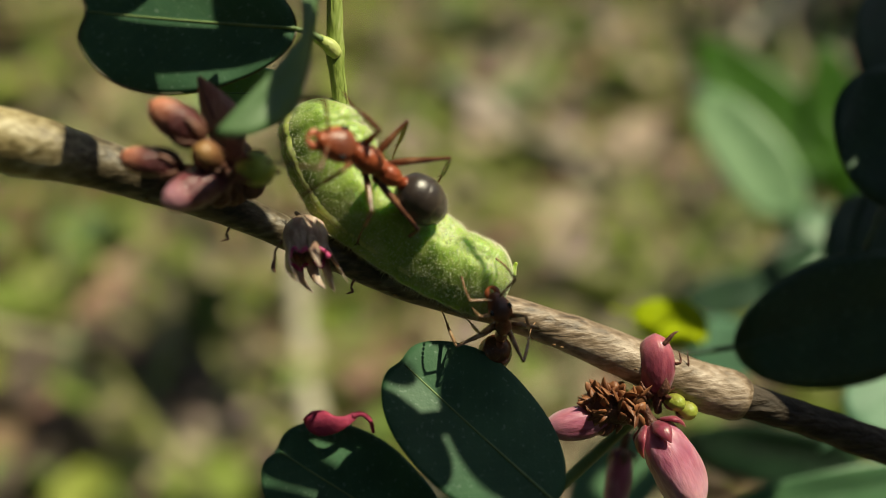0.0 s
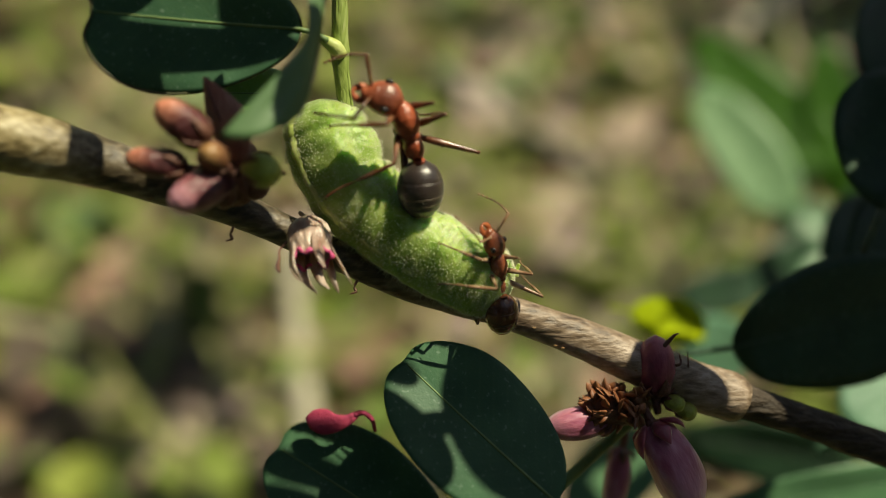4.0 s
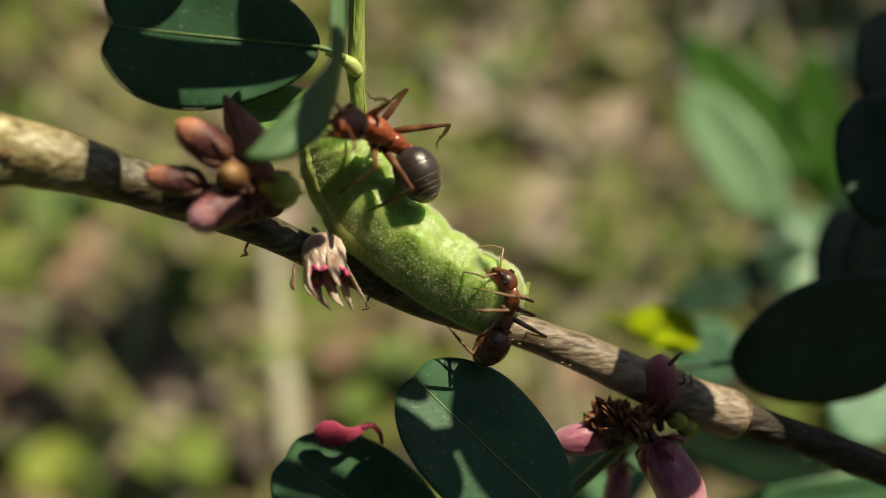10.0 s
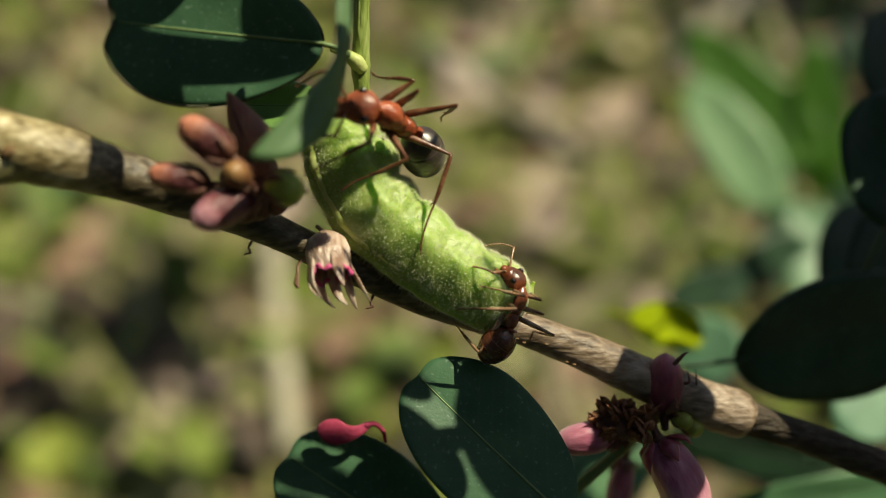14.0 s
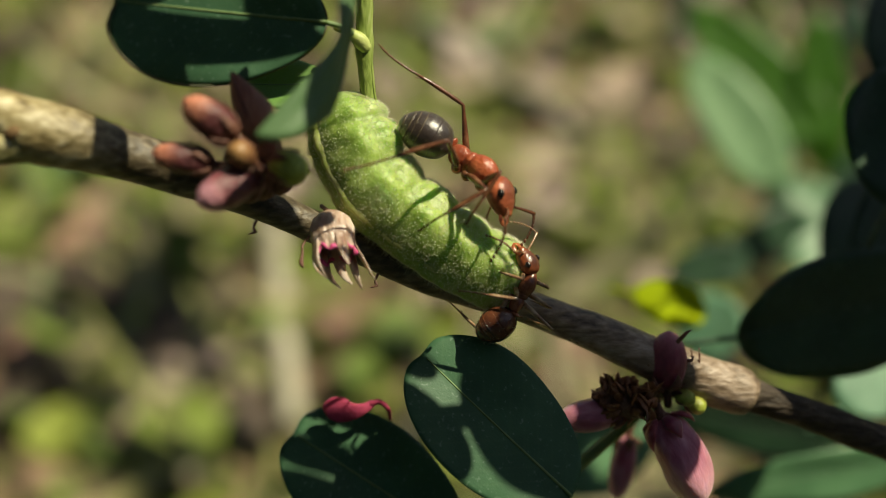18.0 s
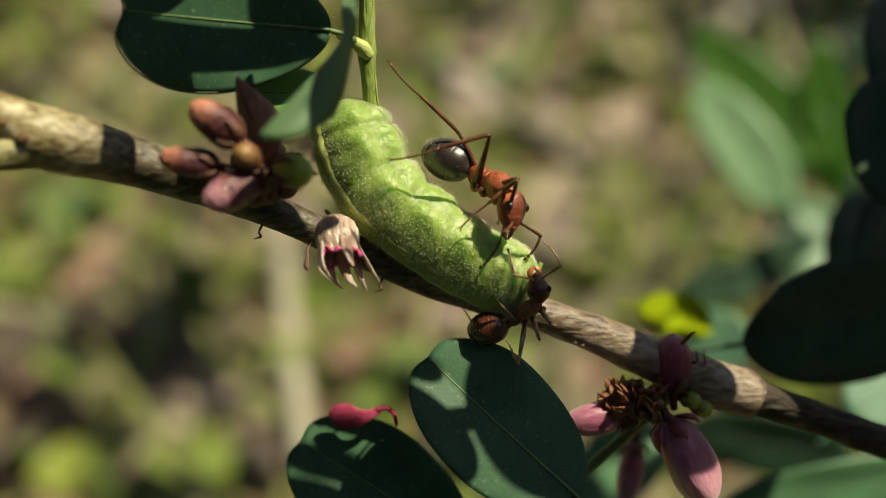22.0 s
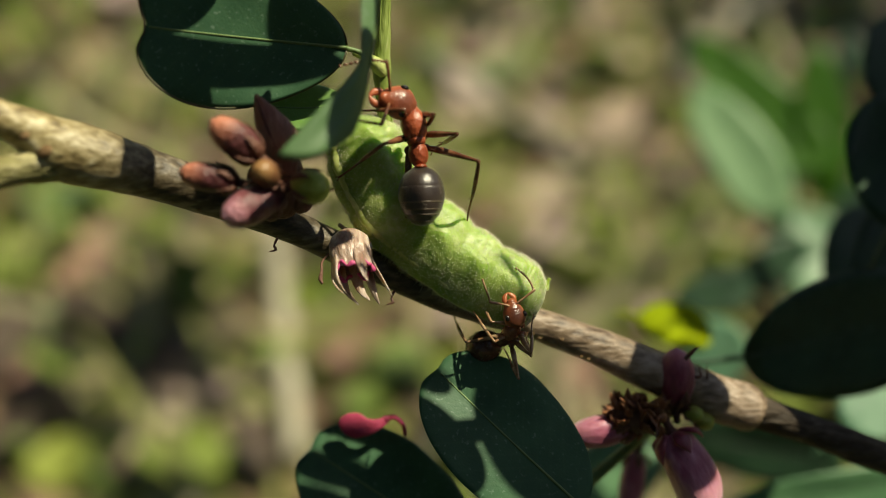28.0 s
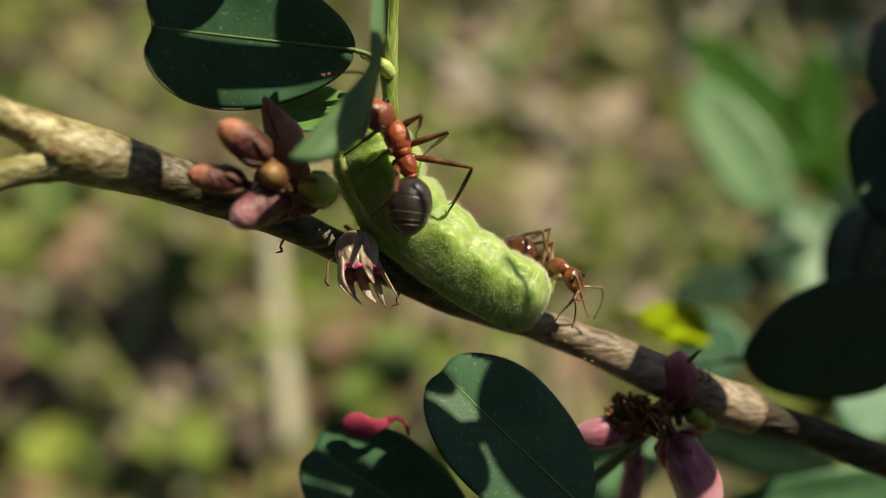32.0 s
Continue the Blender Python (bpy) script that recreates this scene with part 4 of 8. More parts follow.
part("blade", tube([(0.6, 0.2, -0.9, 0.4), (0.4, 0, 0.2, 0.78), (-0.05, -0.1, 1.1, 0.56), (-0.5, -0.2, 2.0, 0.08)], 12, 6, 0.0, 0.4, 0, (0.2, 1, 0)), bract_brown, bract)
part("rib", tube([(0.3, -0.2, 0.0, 0.06), (-0.15, -0.3, 1.0, 0.06), (-0.5, -0.25, 1.9, 0.03)], 6, 4), rose_bud, bract)
cushion = thing("bud_cushion", spot(-7.2, 35.2, 1.85), "dark brown knobbly base of the bud cluster", "bud base")
for k, (x, y, z, r) in enumerate([(0, 0.2, 0, 1.0), (-0.9, -0.2, 0.7, 0.6), (0.7, 0.1, -0.2, 0.6), (0.2, 0, 0.9, 0.65), (-0.4, -0.3, -0.6, 0.55)]):
    part("scale", moved(ball((0, 0, 0), (r, r * 0.85, r * 0.8), 12, 8), (x, y, z), (0.3, 0.2 * k, 1)), sepal_brown, cushion)

# ---- withered flower ----
bell = thing("withered_flower", laid((-4.85, 36.6, 0.4), (-4.45, 35.5, -1.45), (0.1, -1, 0)) @ Matrix.Scale(0.91, 4), "withered straw-brown flower cup with split sepals and pink rim", "flower")
cup = lathe([(-0.1, 0.24), (0.1, 0.55), (0.4, 0.8), (0.85, 0.93), (1.3, 0.92), (1.65, 0.84), (1.95, 0.86)], 60, 1.0, 0.8, 5)
crease = []
for x, y, z in cup[0]:
    a = math.atan2(z, y)
    k = 1 + 0.05 * abs(math.sin(5 * a + 0.5)) ** 0.6 - 0.025 + 0.06 * noise.noise((2.2 * x, 3 * math.cos(a), 3 * math.sin(a))) + 0.035 * noise.noise((2.5 * x + 7, 9 * math.cos(a), 9 * math.sin(a)))
    crease.append((x + (0.22 * abs(math.sin(2.5 * a)) - 0.1 if x > 1.9 else 0.0), y * k, z * k))
part("cup", (crease, cup[1][:-1]), husk, bell)
for k, (a, lng, bend, out) in enumerate([(-2.9, 1.0, 0.3, 0.0), (-2.2, 1.45, 0.4, -0.15), (-1.5, 1.3, 0.45, -0.25), (-0.85, 1.6, 0.35, -0.05), (-0.1, 1.5, 0.55, 0.1), (1.2, 1.0, 0.2, 0.0), (2.6, 1.2, 0.25, 0.0)]):
    c, w = math.cos(a), math.sin(a)
    pts = [(1.35, 0.84 * c, 0.68 * w, 0.2), (1.75, 0.88 * c, 0.7 * w, 0.26), (2.0 + 0.3 * lng, (0.98 + out * 0.4) * c + bend * 0.15, (0.78 + out * 0.4) * w, 0.22), (2.0 + 0.65 * lng, (0.95 + out * 0.9) * c + bend * 0.45, (0.76 + out * 0.6) * w, 0.14), (2.0 + lng, (0.85 + out) * c + bend, (0.7 + out) * w + 0.1 * math.sin(3 * k), 0.03)]
    part("sepal", tube(pts, 10, 6, 0.06, 0.3, k, (0, c, w)), husk, bell)
part("rim", tube([(1.98 + 0.12 * math.sin(5 * a) + 0.09 * math.sin(11 * a), 0.86 * math.cos(a), 0.7 * math.sin(a), 0.08 + 0.05 * math.sin(4 * a + 1) * math.sin(9 * a)) for a in np.linspace(0, 6.28, 61)], 8, 2), magenta, bell, "magenta petal remains round the mouth")
part("stalk", tube([(-0.9, -0.3, -0.7, 0.1), (-0.4, -0.1, -0.35, 0.11), (0.05, 0, 0, 0.24)], 8, 4), sepal_brown, bell)
part("hook", tube([(1.0, -0.95, 0.1, 0.05), (1.4, -1.3, 0.1, 0.05), (1.8, -1.35, 0.1, 0.06), (2.2, -1.45, 0.1, 0.1), (2.45, -1.4, 0.1, 0.06)], 7, 4), sepal_brown, bell)

# ---- flowers on the thicker end of the twig ----
RIGHT_BUDS = "pink buds on the twig"
upright = bud((9.2, 39.6, -7.0), (-0.05, -0.35, 2.4), 2.5, 0.78, pink_bud, "upright oval pink bud with a dark pointed sepal", RIGHT_BUDS, cover=0.3)
bud((7.2, 39.6, -7.95), (-2.6, -0.35, -0.35), 2.75, 0.7, pink_petal, "pale pink bud lying sideways", RIGHT_BUDS, cover=0.25)
bud((8.9, 39.2, -8.2), (1.2, -0.3, -2.6), 3.9, 1.02, pink_petal, "large half-open mauve pink bud hanging down", RIGHT_BUDS, cover=0.2, wrinkle=0.1, sepal_material=pink_bud)
bud((8.45, 44.0, -10.09), (-0.5, -0.2, -2.2), 3.0, 0.6, pink_petal, "slim pink bud hanging behind the large one", RIGHT_BUDS, cover=0.2)
bud((10.1, 39.9, -7.6), (0.7, -0.6, -0.3), 0.9, 0.4, green_bud, "tiny green bud at the twig", RIGHT_BUDS, cover=0.5)
bud((9.6, 39.6, -7.3), (0.5, -0.6, -0.1), 0.9, 0.36, green_bud, "tiny yellow-green bud at the twig", RIGHT_BUDS, cover=0.5)
bud((8.5, 39.6, -7.3), (-0.5, -0.7, 0.3), 0.9, 0.38, tan_bud, "tiny brown bud at the twig", RIGHT_BUDS, cover=0.6)
part("sepal_tip", tube(local(upright, [(9.4, 38.85, -4.95, 0.1), (9.62, 38.75, -4.7, 0.09), (9.8, 38.7, -4.5, 0.06), (9.98, 38.7, -4.42, 0.02)]), 7, 4), sepal_brown, upright, "dark hooked sepal tip")
part("sepal_tip", tube(local(upright, [(9.9, 39.0, -5.75, 0.08), (10.05, 38.9, -5.7, 0.06), (10.12, 38.9, -5.5, 0.02)]), 7, 4), sepal_brown, upright, "dark hooked sepal tip")
dried = thing("dried_flower", spot(7.55, 39.3, -7.45), "shrivelled rusty brown dried flower, a frilly clump", "flower")
rng_dry = np.random.RandomState(6)
part("core", moved(ball((0, 0, 0), (1.15, 0.8, 0.75), 14, 10), (-0.15, 0.1, -0.05), (-1, -0.2, 0.3)), sepal_brown, dried)
for k in range(110):
    w = unit(rng_dry.normal(size=3) * (1.0, 0.8, 0.9) + (-0.55, -0.35, 0.15))
    r0 = np.array((1.0, 0.7, 0.7)) * w
    q, e = rng_dry.uniform(-0.3, 0.3, 3), rng_dry.uniform(0.25, 0.6)
    out = unit(w + 0.6 * unit(q) + (-0.5, 0, 0.1))
    part("shred", tube([(*(0.8 * r0), 0.12), (*(1.0 * r0 + 0.35 * e * out), rng_dry.uniform(0.16, 0.3)), (*(1.0 * r0 + 0.75 * e * out + 0.4 * q), 0.2), (*(1.0 * r0 + e * out + q), 0.04)], 6, 3, 0.08, 0.3, k, tuple(unit(rng_dry.normal(size=3)))), dried_orange, dried)
for k in range(2):
    x = 10.1 + 0.3 * k
    solid("twig_hair", tube([(0, 0, 0, 0.05), (0.1, -0.1, 0.5, 0.045), (0.05 * (k % 3), -0.2, 1.0 + 0.15 * (k % 3), 0.015)], 5, 3), sepal_brown, spot(x, 39.5, -6.2 - 0.4 * (x - 10)), "short stiff brown hair on the twig", "hair", "hairs on the twig")


# ---- caterpillar ----
SPINE = smooth_line([(-4.55, 38.1, 5.35), (-4.2, 38.0, 3.6), (-3.2, 37.9, 1.5), (-1.5, 37.9, 0.0), (0.2, 38.0, -1.22), (1.7, 38.1, -2.02), (2.5, 38.17, -2.4), (3.1, 38.25, -2.68)], 16)
LARVA = (-1.0, 38.2, -0.6)
larva = thing("caterpillar", spot(*LARVA), "plump lime-green hairy caterpillar with a yellow side stripe", "caterpillar")
back = unit((0.42, -0.8, 0.42))


def larva_frame(u):
    """Place, direction, back and side of the body at u from 0 (head end) to 1."""
    i = min(len(SPINE) - 2, int(u * (len(SPINE) - 1)))
    k = u * (len(SPINE) - 1) - i
    d = unit(SPINE[i + 1] - SPINE[i])
    b = unit(back - d * (back @ d))
    return SPINE[i] * (1 - k) + SPINE[i + 1] * k - np.array(LARVA), d, b, np.cross(d, b)


SEGMENTS = 8


def larva_radius(u, a):
    """How far the skin stands off at u and at the angle a round the body (0: back, positive to the lower side)."""
    ends = max(0.0, 1 - max(0.0, 1 - u / 0.16) ** 2.2) ** 0.5 * max(0.0, 1 - max(0.0, (u - 0.72) / 0.28) ** 2.0) ** 0.58
    s = (u * SEGMENTS) % 1.0
    ring = 1 - 0.05 * (1 - 0.7 * u) * (math.exp(-((s / 0.13) ** 2)) + math.exp(-(((s - 1.0) / 0.13) ** 2))) - 0.014 * math.exp(-(((s - 0.45) / 0.07) ** 2))
    c = math.cos(a)
    size = 1.95 - 0.12 * max(0.0, 1 - u / 0.3) ** 1.5 - 0.26 * min(1.0, max(0.0, (u - 0.3) / 0.35))
    dome = size if abs(a) < math.pi / 2 else size - 0.42 * (-c) ** 0.9
    flange = 0.16 * math.exp(-(((abs(a) - 1.62) / 0.2) ** 2))
    lobe = abs(math.sin(math.pi * s)) ** 0.8
    hump = 0.22 * (1 - 0.6 * u) * math.exp(-(((abs(a) - 0.36) / 0.2) ** 2)) * (0.1 + 0.9 * lobe**2)
    dell = -0.07 * math.exp(-((a / 0.14) ** 2))
    ridge = 0.42 * max(0.08, 1 - u / 0.75) * math.exp(-(((a + 0.86) / 0.34) ** 2)) * (lobe - 0.35) if a < 0 else -0.05 * math.exp(-(((a - 0.95) / 0.25) ** 2)) * lobe**2
    return max(0.02, ends) * (dome * ring + (flange + hump + dell + ridge))


def larva_skin(u, a):
    p, d, b, s = larva_frame(u)
    r = larva_radius(u, a)
    return p + r * (math.cos(a) * b + 0.93 * math.sin(a) * s), unit(math.cos(a) * b + math.sin(a) * s)


def larva_body():
    n, m, verts, faces = 150, 56, [], []
    for i in range(n + 1):
        for k in range(m):
            p, q = larva_skin(i / n, 2 * math.pi * k / m - math.pi)
            verts.append(p + q * (0.035 * noise.noise(p * 1.5) + 0.025 * noise.noise(p * 4.1)))
    for i in range(n):
        for k in range(m):
            a, b = i * m + k, i * m + (k + 1) % m
            faces.append((a, b, b + m, a + m))
    faces += [tuple(range(m))[::-1], tuple(range(n * m, n * m + m))]
    return verts, faces


part("body", larva_body(), larva_green, larva)
for side in (1.36, -1.3):
    part("side_stripe", tube([(*(larva_skin(u, side)[0] - 0.2 * larva_skin(u, side)[1]), 0.3 - 0.2 * u + 0.015 * math.sin(50 * u)) for u in np.linspace(0.05, 0.75, 70)], 12, 2, 0.1), larva_stripe, larva, "raised yellow stripe along the side")
rng_larva = np.random.RandomState(2)
dots, hairs, taken = [], [], set()
for k in range(16000):
    u, a = rng_larva.uniform(0.015, 0.985), rng_larva.uniform(-2.0, 2.2)
    cell = (int(u * 80), int((a + 2.0) * 15))
    if cell in taken:
        continue
    taken.add(cell)
    p, q = larva_skin(u, a)
    dots.append((p, q, rng_larva.choice([0.012, 0.016, 0.02, 0.025])))
stud = ball((0, 0, 0.2), (1, 1, 1), 6, 4)
part("white_dots", joined(*[moved(stud, p, np.cross(q, (0.3, 0.5, 0.8)), q, r) for p, q, r in dots]), larva_dot, larva, "tiny raised white dots over the skin")["kind"] = "stuff"
for k in range(12000):
    u, a = rng_larva.uniform(0.01, 0.99), rng_larva.choice([-1, 1]) * rng_larva.uniform(0.0, 2.3)
    p, q = larva_skin(u, a)
    low = abs(a) > 1.75 and k % 3 == 0
    lng = rng_larva.uniform(0.2, 0.34) if low else rng_larva.uniform(0.07, 0.19)
    e = p + lng * unit(q + rng_larva.uniform(-0.35, 0.35, 3))
    w = 0.012 if low else 0.007
    s1, s2 = unit(np.cross(q, (0.2, 0.7, 0.6))) * w, unit(np.cross(q, (0.9, -0.1, 0.2))) * w
    hairs.append(([p + s1, p - 0.5 * s1 + s2, p - 0.5 * s1 - s2, e], [(0, 1, 3), (1, 2, 3), (2, 0, 3)]))
for k in range(64):
    u = 0.3 + 0.68 * (k + rng_larva.uniform(-0.3, 0.3)) / 64
    p, q = larva_skin(u, 2.05 + 0.12 * math.sin(5.1 * k))
    e = p + rng_larva.uniform(0.22, 0.4) * unit(q + rng_larva.uniform(-0.25, 0.25, 3) + (0, 0, -0.4))
    s1, s2 = unit(np.cross(q, (0.2, 0.7, 0.6))) * 0.024, unit(np.cross(q, (0.9, -0.1, 0.2))) * 0.024
    hairs.append(([p + s1, p - 0.5 * s1 + s2, p - 0.5 * s1 - s2, e], [(0, 1, 3), (1, 2, 3), (2, 0, 3)]))
part("hairs", joined(*hairs), bristle, larva, "short pale bristles, longest along the lower edge")["kind"] = "stuff"
p, q = larva_skin(0.955, -0.75)
part("tail_horn", tube([(*p, 0.22), (*(p + 0.2 * q), 0.12), (*(p + 0.36 * q), 0.08), (*(p + 0.46 * q), 0.08)], 10, 4), larva_green, larva, "small pale green knob near the tail")
for k, u in enumerate((0.38, 0.5, 0.62, 0.74)):
    p, d, b, s = larva_frame(u)
    part("proleg", tube([(*(p - 1.0 * b + 0.2 * s), 0.4), (*(p - 1.5 * b + 0.15 * s), 0.3), (*(p - 1.75 * b + 0.1 * s), 0.22)], 10, 3), larva_green, larva)
p, d, b, s = larva_frame(0.02)
part("head", moved(ball((0, 0, 0), (0.55, 0.5, 0.5), 14, 10), p - 1.1 * b + 0.6 * d, -d, b), ant_amber, larva, "small brown head tucked below the body")

# ---- ants ----
LEGS = [("front", 0.65, 0.34, -0.36, 1.55, 2.35), ("middle", -0.1, 0.36, -0.38, 1.75, 3.0), ("hind", -0.6, 0.34, -0.36, 2.4, 3.95)]


def fuzzed(spots, low, high, thick, seed):
    """Fine hairs that stand on the skin at rows of place and direction."""
    rng, out = np.random.RandomState(seed), []
    for p, q in spots:
        s1 = unit(np.cross(q, (0.3, 0.2, 0.9))) * thick
        s2, e = np.cross(q, s1), np.array(p) + np.array(q) * rng.uniform(low, high) + rng.uniform(-0.4, 0.4, 3) * low
        out.append(([p + s1, p - 0.5 * s1 + s2, p - 0.5 * s1 - s2, e], [(0, 1, 3), (1, 2, 3), (2, 0, 3)]))
    return joined(*out)


def ant(label, size, red, head_red, dark, legs_material, band, slim=1.0):
    """An ant (slim: girth of the middle body and head) along x, about its middle: head with eyes, jaws and feelers, middle body, waist scale, banded abdomen, six jointed legs."""
    ob = thing("ant", spot(0, 0, 0), label, "ant", "ants on the caterpillar")
    ob.scale = (size,) * 3
    front = lathe([(-0.3, 0.12), (-0.27, 0.34), (-0.12, 0.47), (0.15, 0.55), (0.42, 0.56), (0.68, 0.47), (0.88, 0.33), (1.02, 0.22), (1.12, 0.18)], 26, 0.92, 1.0, 4)
    saddle = lathe([(-0.52, 0.2), (-0.46, 0.36), (-0.3, 0.41), (-0.18, 0.36), (-0.12, 0.2)], 24, 0.9, 1.0, 4)
    rear = lathe([(-1.32, 0.1), (-1.26, 0.27), (-1.1, 0.4), (-0.85, 0.46), (-0.6, 0.42), (-0.45, 0.3), (-0.38, 0.15)], 24, 0.86, 1.0, 4)
    hips = [[ball((x, 0.25 * s, -0.42), (0.25, 0.16, 0.24), 10, 8) for s in (1, -1)] for x in (0.62, -0.1, -0.62)]
    part("thorax_front", joined(([(x, y * slim, z * slim * (1.1 if z < 0 else 0.98) + 0.05) for x, y, z in front[0]], front[1]), *hips[0]), red, ob)
    part("thorax_saddle", joined(([(x, y * slim, z * slim + 0.04) for x, y, z in saddle[0]], saddle[1]), *hips[1]), red, ob)
    part("thorax_rear", joined(([(x, y * slim, z * slim * (1.1 if z < 0 else 0.95) - 0.02) for x, y, z in rear[0]], rear[1]), *hips[2]), red, ob)
    part("waist_scale", joined(ball((-1.36, 0, 0.12), (0.11, 0.27, 0.38), 14, 10), ball((-1.36, 0, -0.05), (0.24, 0.15, 0.14), 10, 8)), red, ob)
    gaster = part("gaster", lathe([(0.12, 0.12), (-0.03, 0.42), (-0.25, 0.68), (-0.55, 0.83), (-0.78, 0.87)], 30, 1.0, 0.97, 5), dark, ob, "dark banded abdomen")
    for k, rows in enumerate([[(-0.7, 0.84), (-0.74, 0.885), (-1.05, 0.91), (-1.32, 0.87), (-1.38, 0.84)], [(-1.3, 0.84), (-1.34, 0.86), (-1.6, 0.78), (-1.84, 0.64)], [(-1.76, 0.67), (-1.8, 0.68), (-1.98, 0.52), (-2.08, 0.4)], [(-2.03, 0.44), (-2.06, 0.445), (-2.18, 0.28), (-2.25, 0.05)]]):
        part("tergite", lathe(rows, 30, 1.0, 0.97, 4), dark, gaster)
        u, w = rows[-2] if k < 2 else rows[1]
        part("band", lathe([(u + 0.025, w + 0.004), (u, w + 0.012), (u - 0.025, w - 0.012)], 30, 1.0, 0.97, 2), band, gaster, "thin pale golden margin")
    rng = np.random.RandomState(5)
    spots = []
    for k in range(240):
        u, a = rng.uniform(-2.2, -0.1), rng.uniform(-math.pi, math.pi)
        r = 0.87 * math.sqrt(max(0.03, 1 - ((u + 1.05) / 1.28) ** 2))
        spots.append((np.array((u, r * math.sin(a), 0.97 * r * math.cos(a))), unit((-0.5 + (-u - 1.05) * 0.5, math.sin(a), math.cos(a)))))
    part("fuzz", fuzzed(spots, 0.06, 0.14, 0.006, 6), bristle, gaster)["kind"] = "stuff"
    skull = lathe([(-0.04, 0.2), (0.03, 0.44), (0.2, 0.63), (0.5, 0.7), (0.8, 0.64), (1.08, 0.5), (1.28, 0.36), (1.4, 0.2), (1.43, 0.08)], 26, 0.45 + 0.5 * slim, 0.4 + 0.36 * slim, 5)
    head = part("head", ([(x - (0.1 * math.exp(-((y / 0.2) ** 2)) if x < 0.15 else 0), y, z + 0.06 * (x > 0.9) * z) for x, y, z in skull[0]], skull[1]), head_red, ob, "rounded head with dark eyes")
    part("face_plate", ball((1.2, 0, 0.14), (0.28, 0.26, 0.16), 12, 8), head_red, head)
    for s in (1, -1):
        part("eye", ball((0.52, (0.25 + 0.28 * slim) * s, 0.3), (0.17, 0.12, 0.15), 14, 10), eye_black, head, "small black eye")
        part("jaw", tube([(1.25, 0.24 * s, -0.06, 0.12), (1.5, 0.25 * s, -0.1, 0.15), (1.68, 0.14 * s, -0.12, 0.11), (1.8, -0.02 * s, -0.13, 0.03)], 8, 4, 0, 0.5), head_red, head)
        beads = [(1.62 + 0.13 * i, (1.22 + 0.06 * math.sin(0.35 * i) - 0.02 * i) * s, 0.56 - 0.02 * i - 0.009 * i * i) for i in range(11)]
        part("antenna", joined(tube([(1.12, 0.22 * s, 0.26, 0.06), (1.3, 0.6 * s, 0.44, 0.058), (1.55, 1.2 * s, 0.58, 0.075), (1.6, 1.24 * s, 0.57, 0.05)], 8, 5), *[moved(ball((0, 0, 0), (0.09, 0.062, 0.062), 7, 6), b, (1, 0, -0.4)) for b in beads]), legs_material, head)
    bones = []
    for s in (1, -1):
        for kind, x, y, z, femur, tibia in LEGS:
            leg = part("leg", joined(ball((0, 0, 0), (0.2, 0.17, 0.18), 10, 8), tube([(0, 0, 0, 0.1), (0.28 * femur, 0, 0.05, 0.145), (0.6 * femur, 0, 0.035, 0.115), (0.93 * femur, 0, 0.01, 0.07), (femur, 0, 0, 0.085)], 10, 4)), legs_material, ob)
            leg.location = Vector((x, y * s, z)) * MM
            shin, claws = 0.5 * tibia, [((0.985 * tibia, 0.05 * c, 0.09, 0.03), (1.01 * tibia, 0.08 * c, 0.12, 0.02), (1.02 * tibia, 0.1 * c, 0.06, 0.008)) for c in (1, -1)]
            low = part("tibia", joined(tube([(0, 0, 0, 0.07), (0.2 * shin, 0, 0.02, 0.085), (0.7 * shin, 0, 0.02, 0.09), (shin, 0, 0, 0.06)], 9, 4), tube([(shin, 0, 0, 0.045), (shin + 0.2 * tibia, 0, -0.04, 0.042), (0.86 * tibia, 0, -0.01, 0.036), (0.98 * tibia, 0, 0.08, 0.045)], 7, 4), tube([(shin - 0.02, 0, -0.04, 0.03), (shin + 0.1, 0.03, -0.12, 0.022), (shin + 0.22, 0.04, -0.14, 0.006)], 5, 3), *[tube(c, 5, 3) for c in claws]), legs_material, leg)
            bones.append((kind, s, leg, low))
    return ob, head, gaster, bones


big_ant = ant("large red and black wood ant with dark abdomen", 1.0, ant_red, ant_head_red, ant_dark, ant_leg, ant_band)
small_ant = ant("small reddish brown ant with glossy amber abdomen", 0.76, ant_brown, ant_head_brown, ant_amber, ant_leg_pale, ant_head_brown, 0.85)


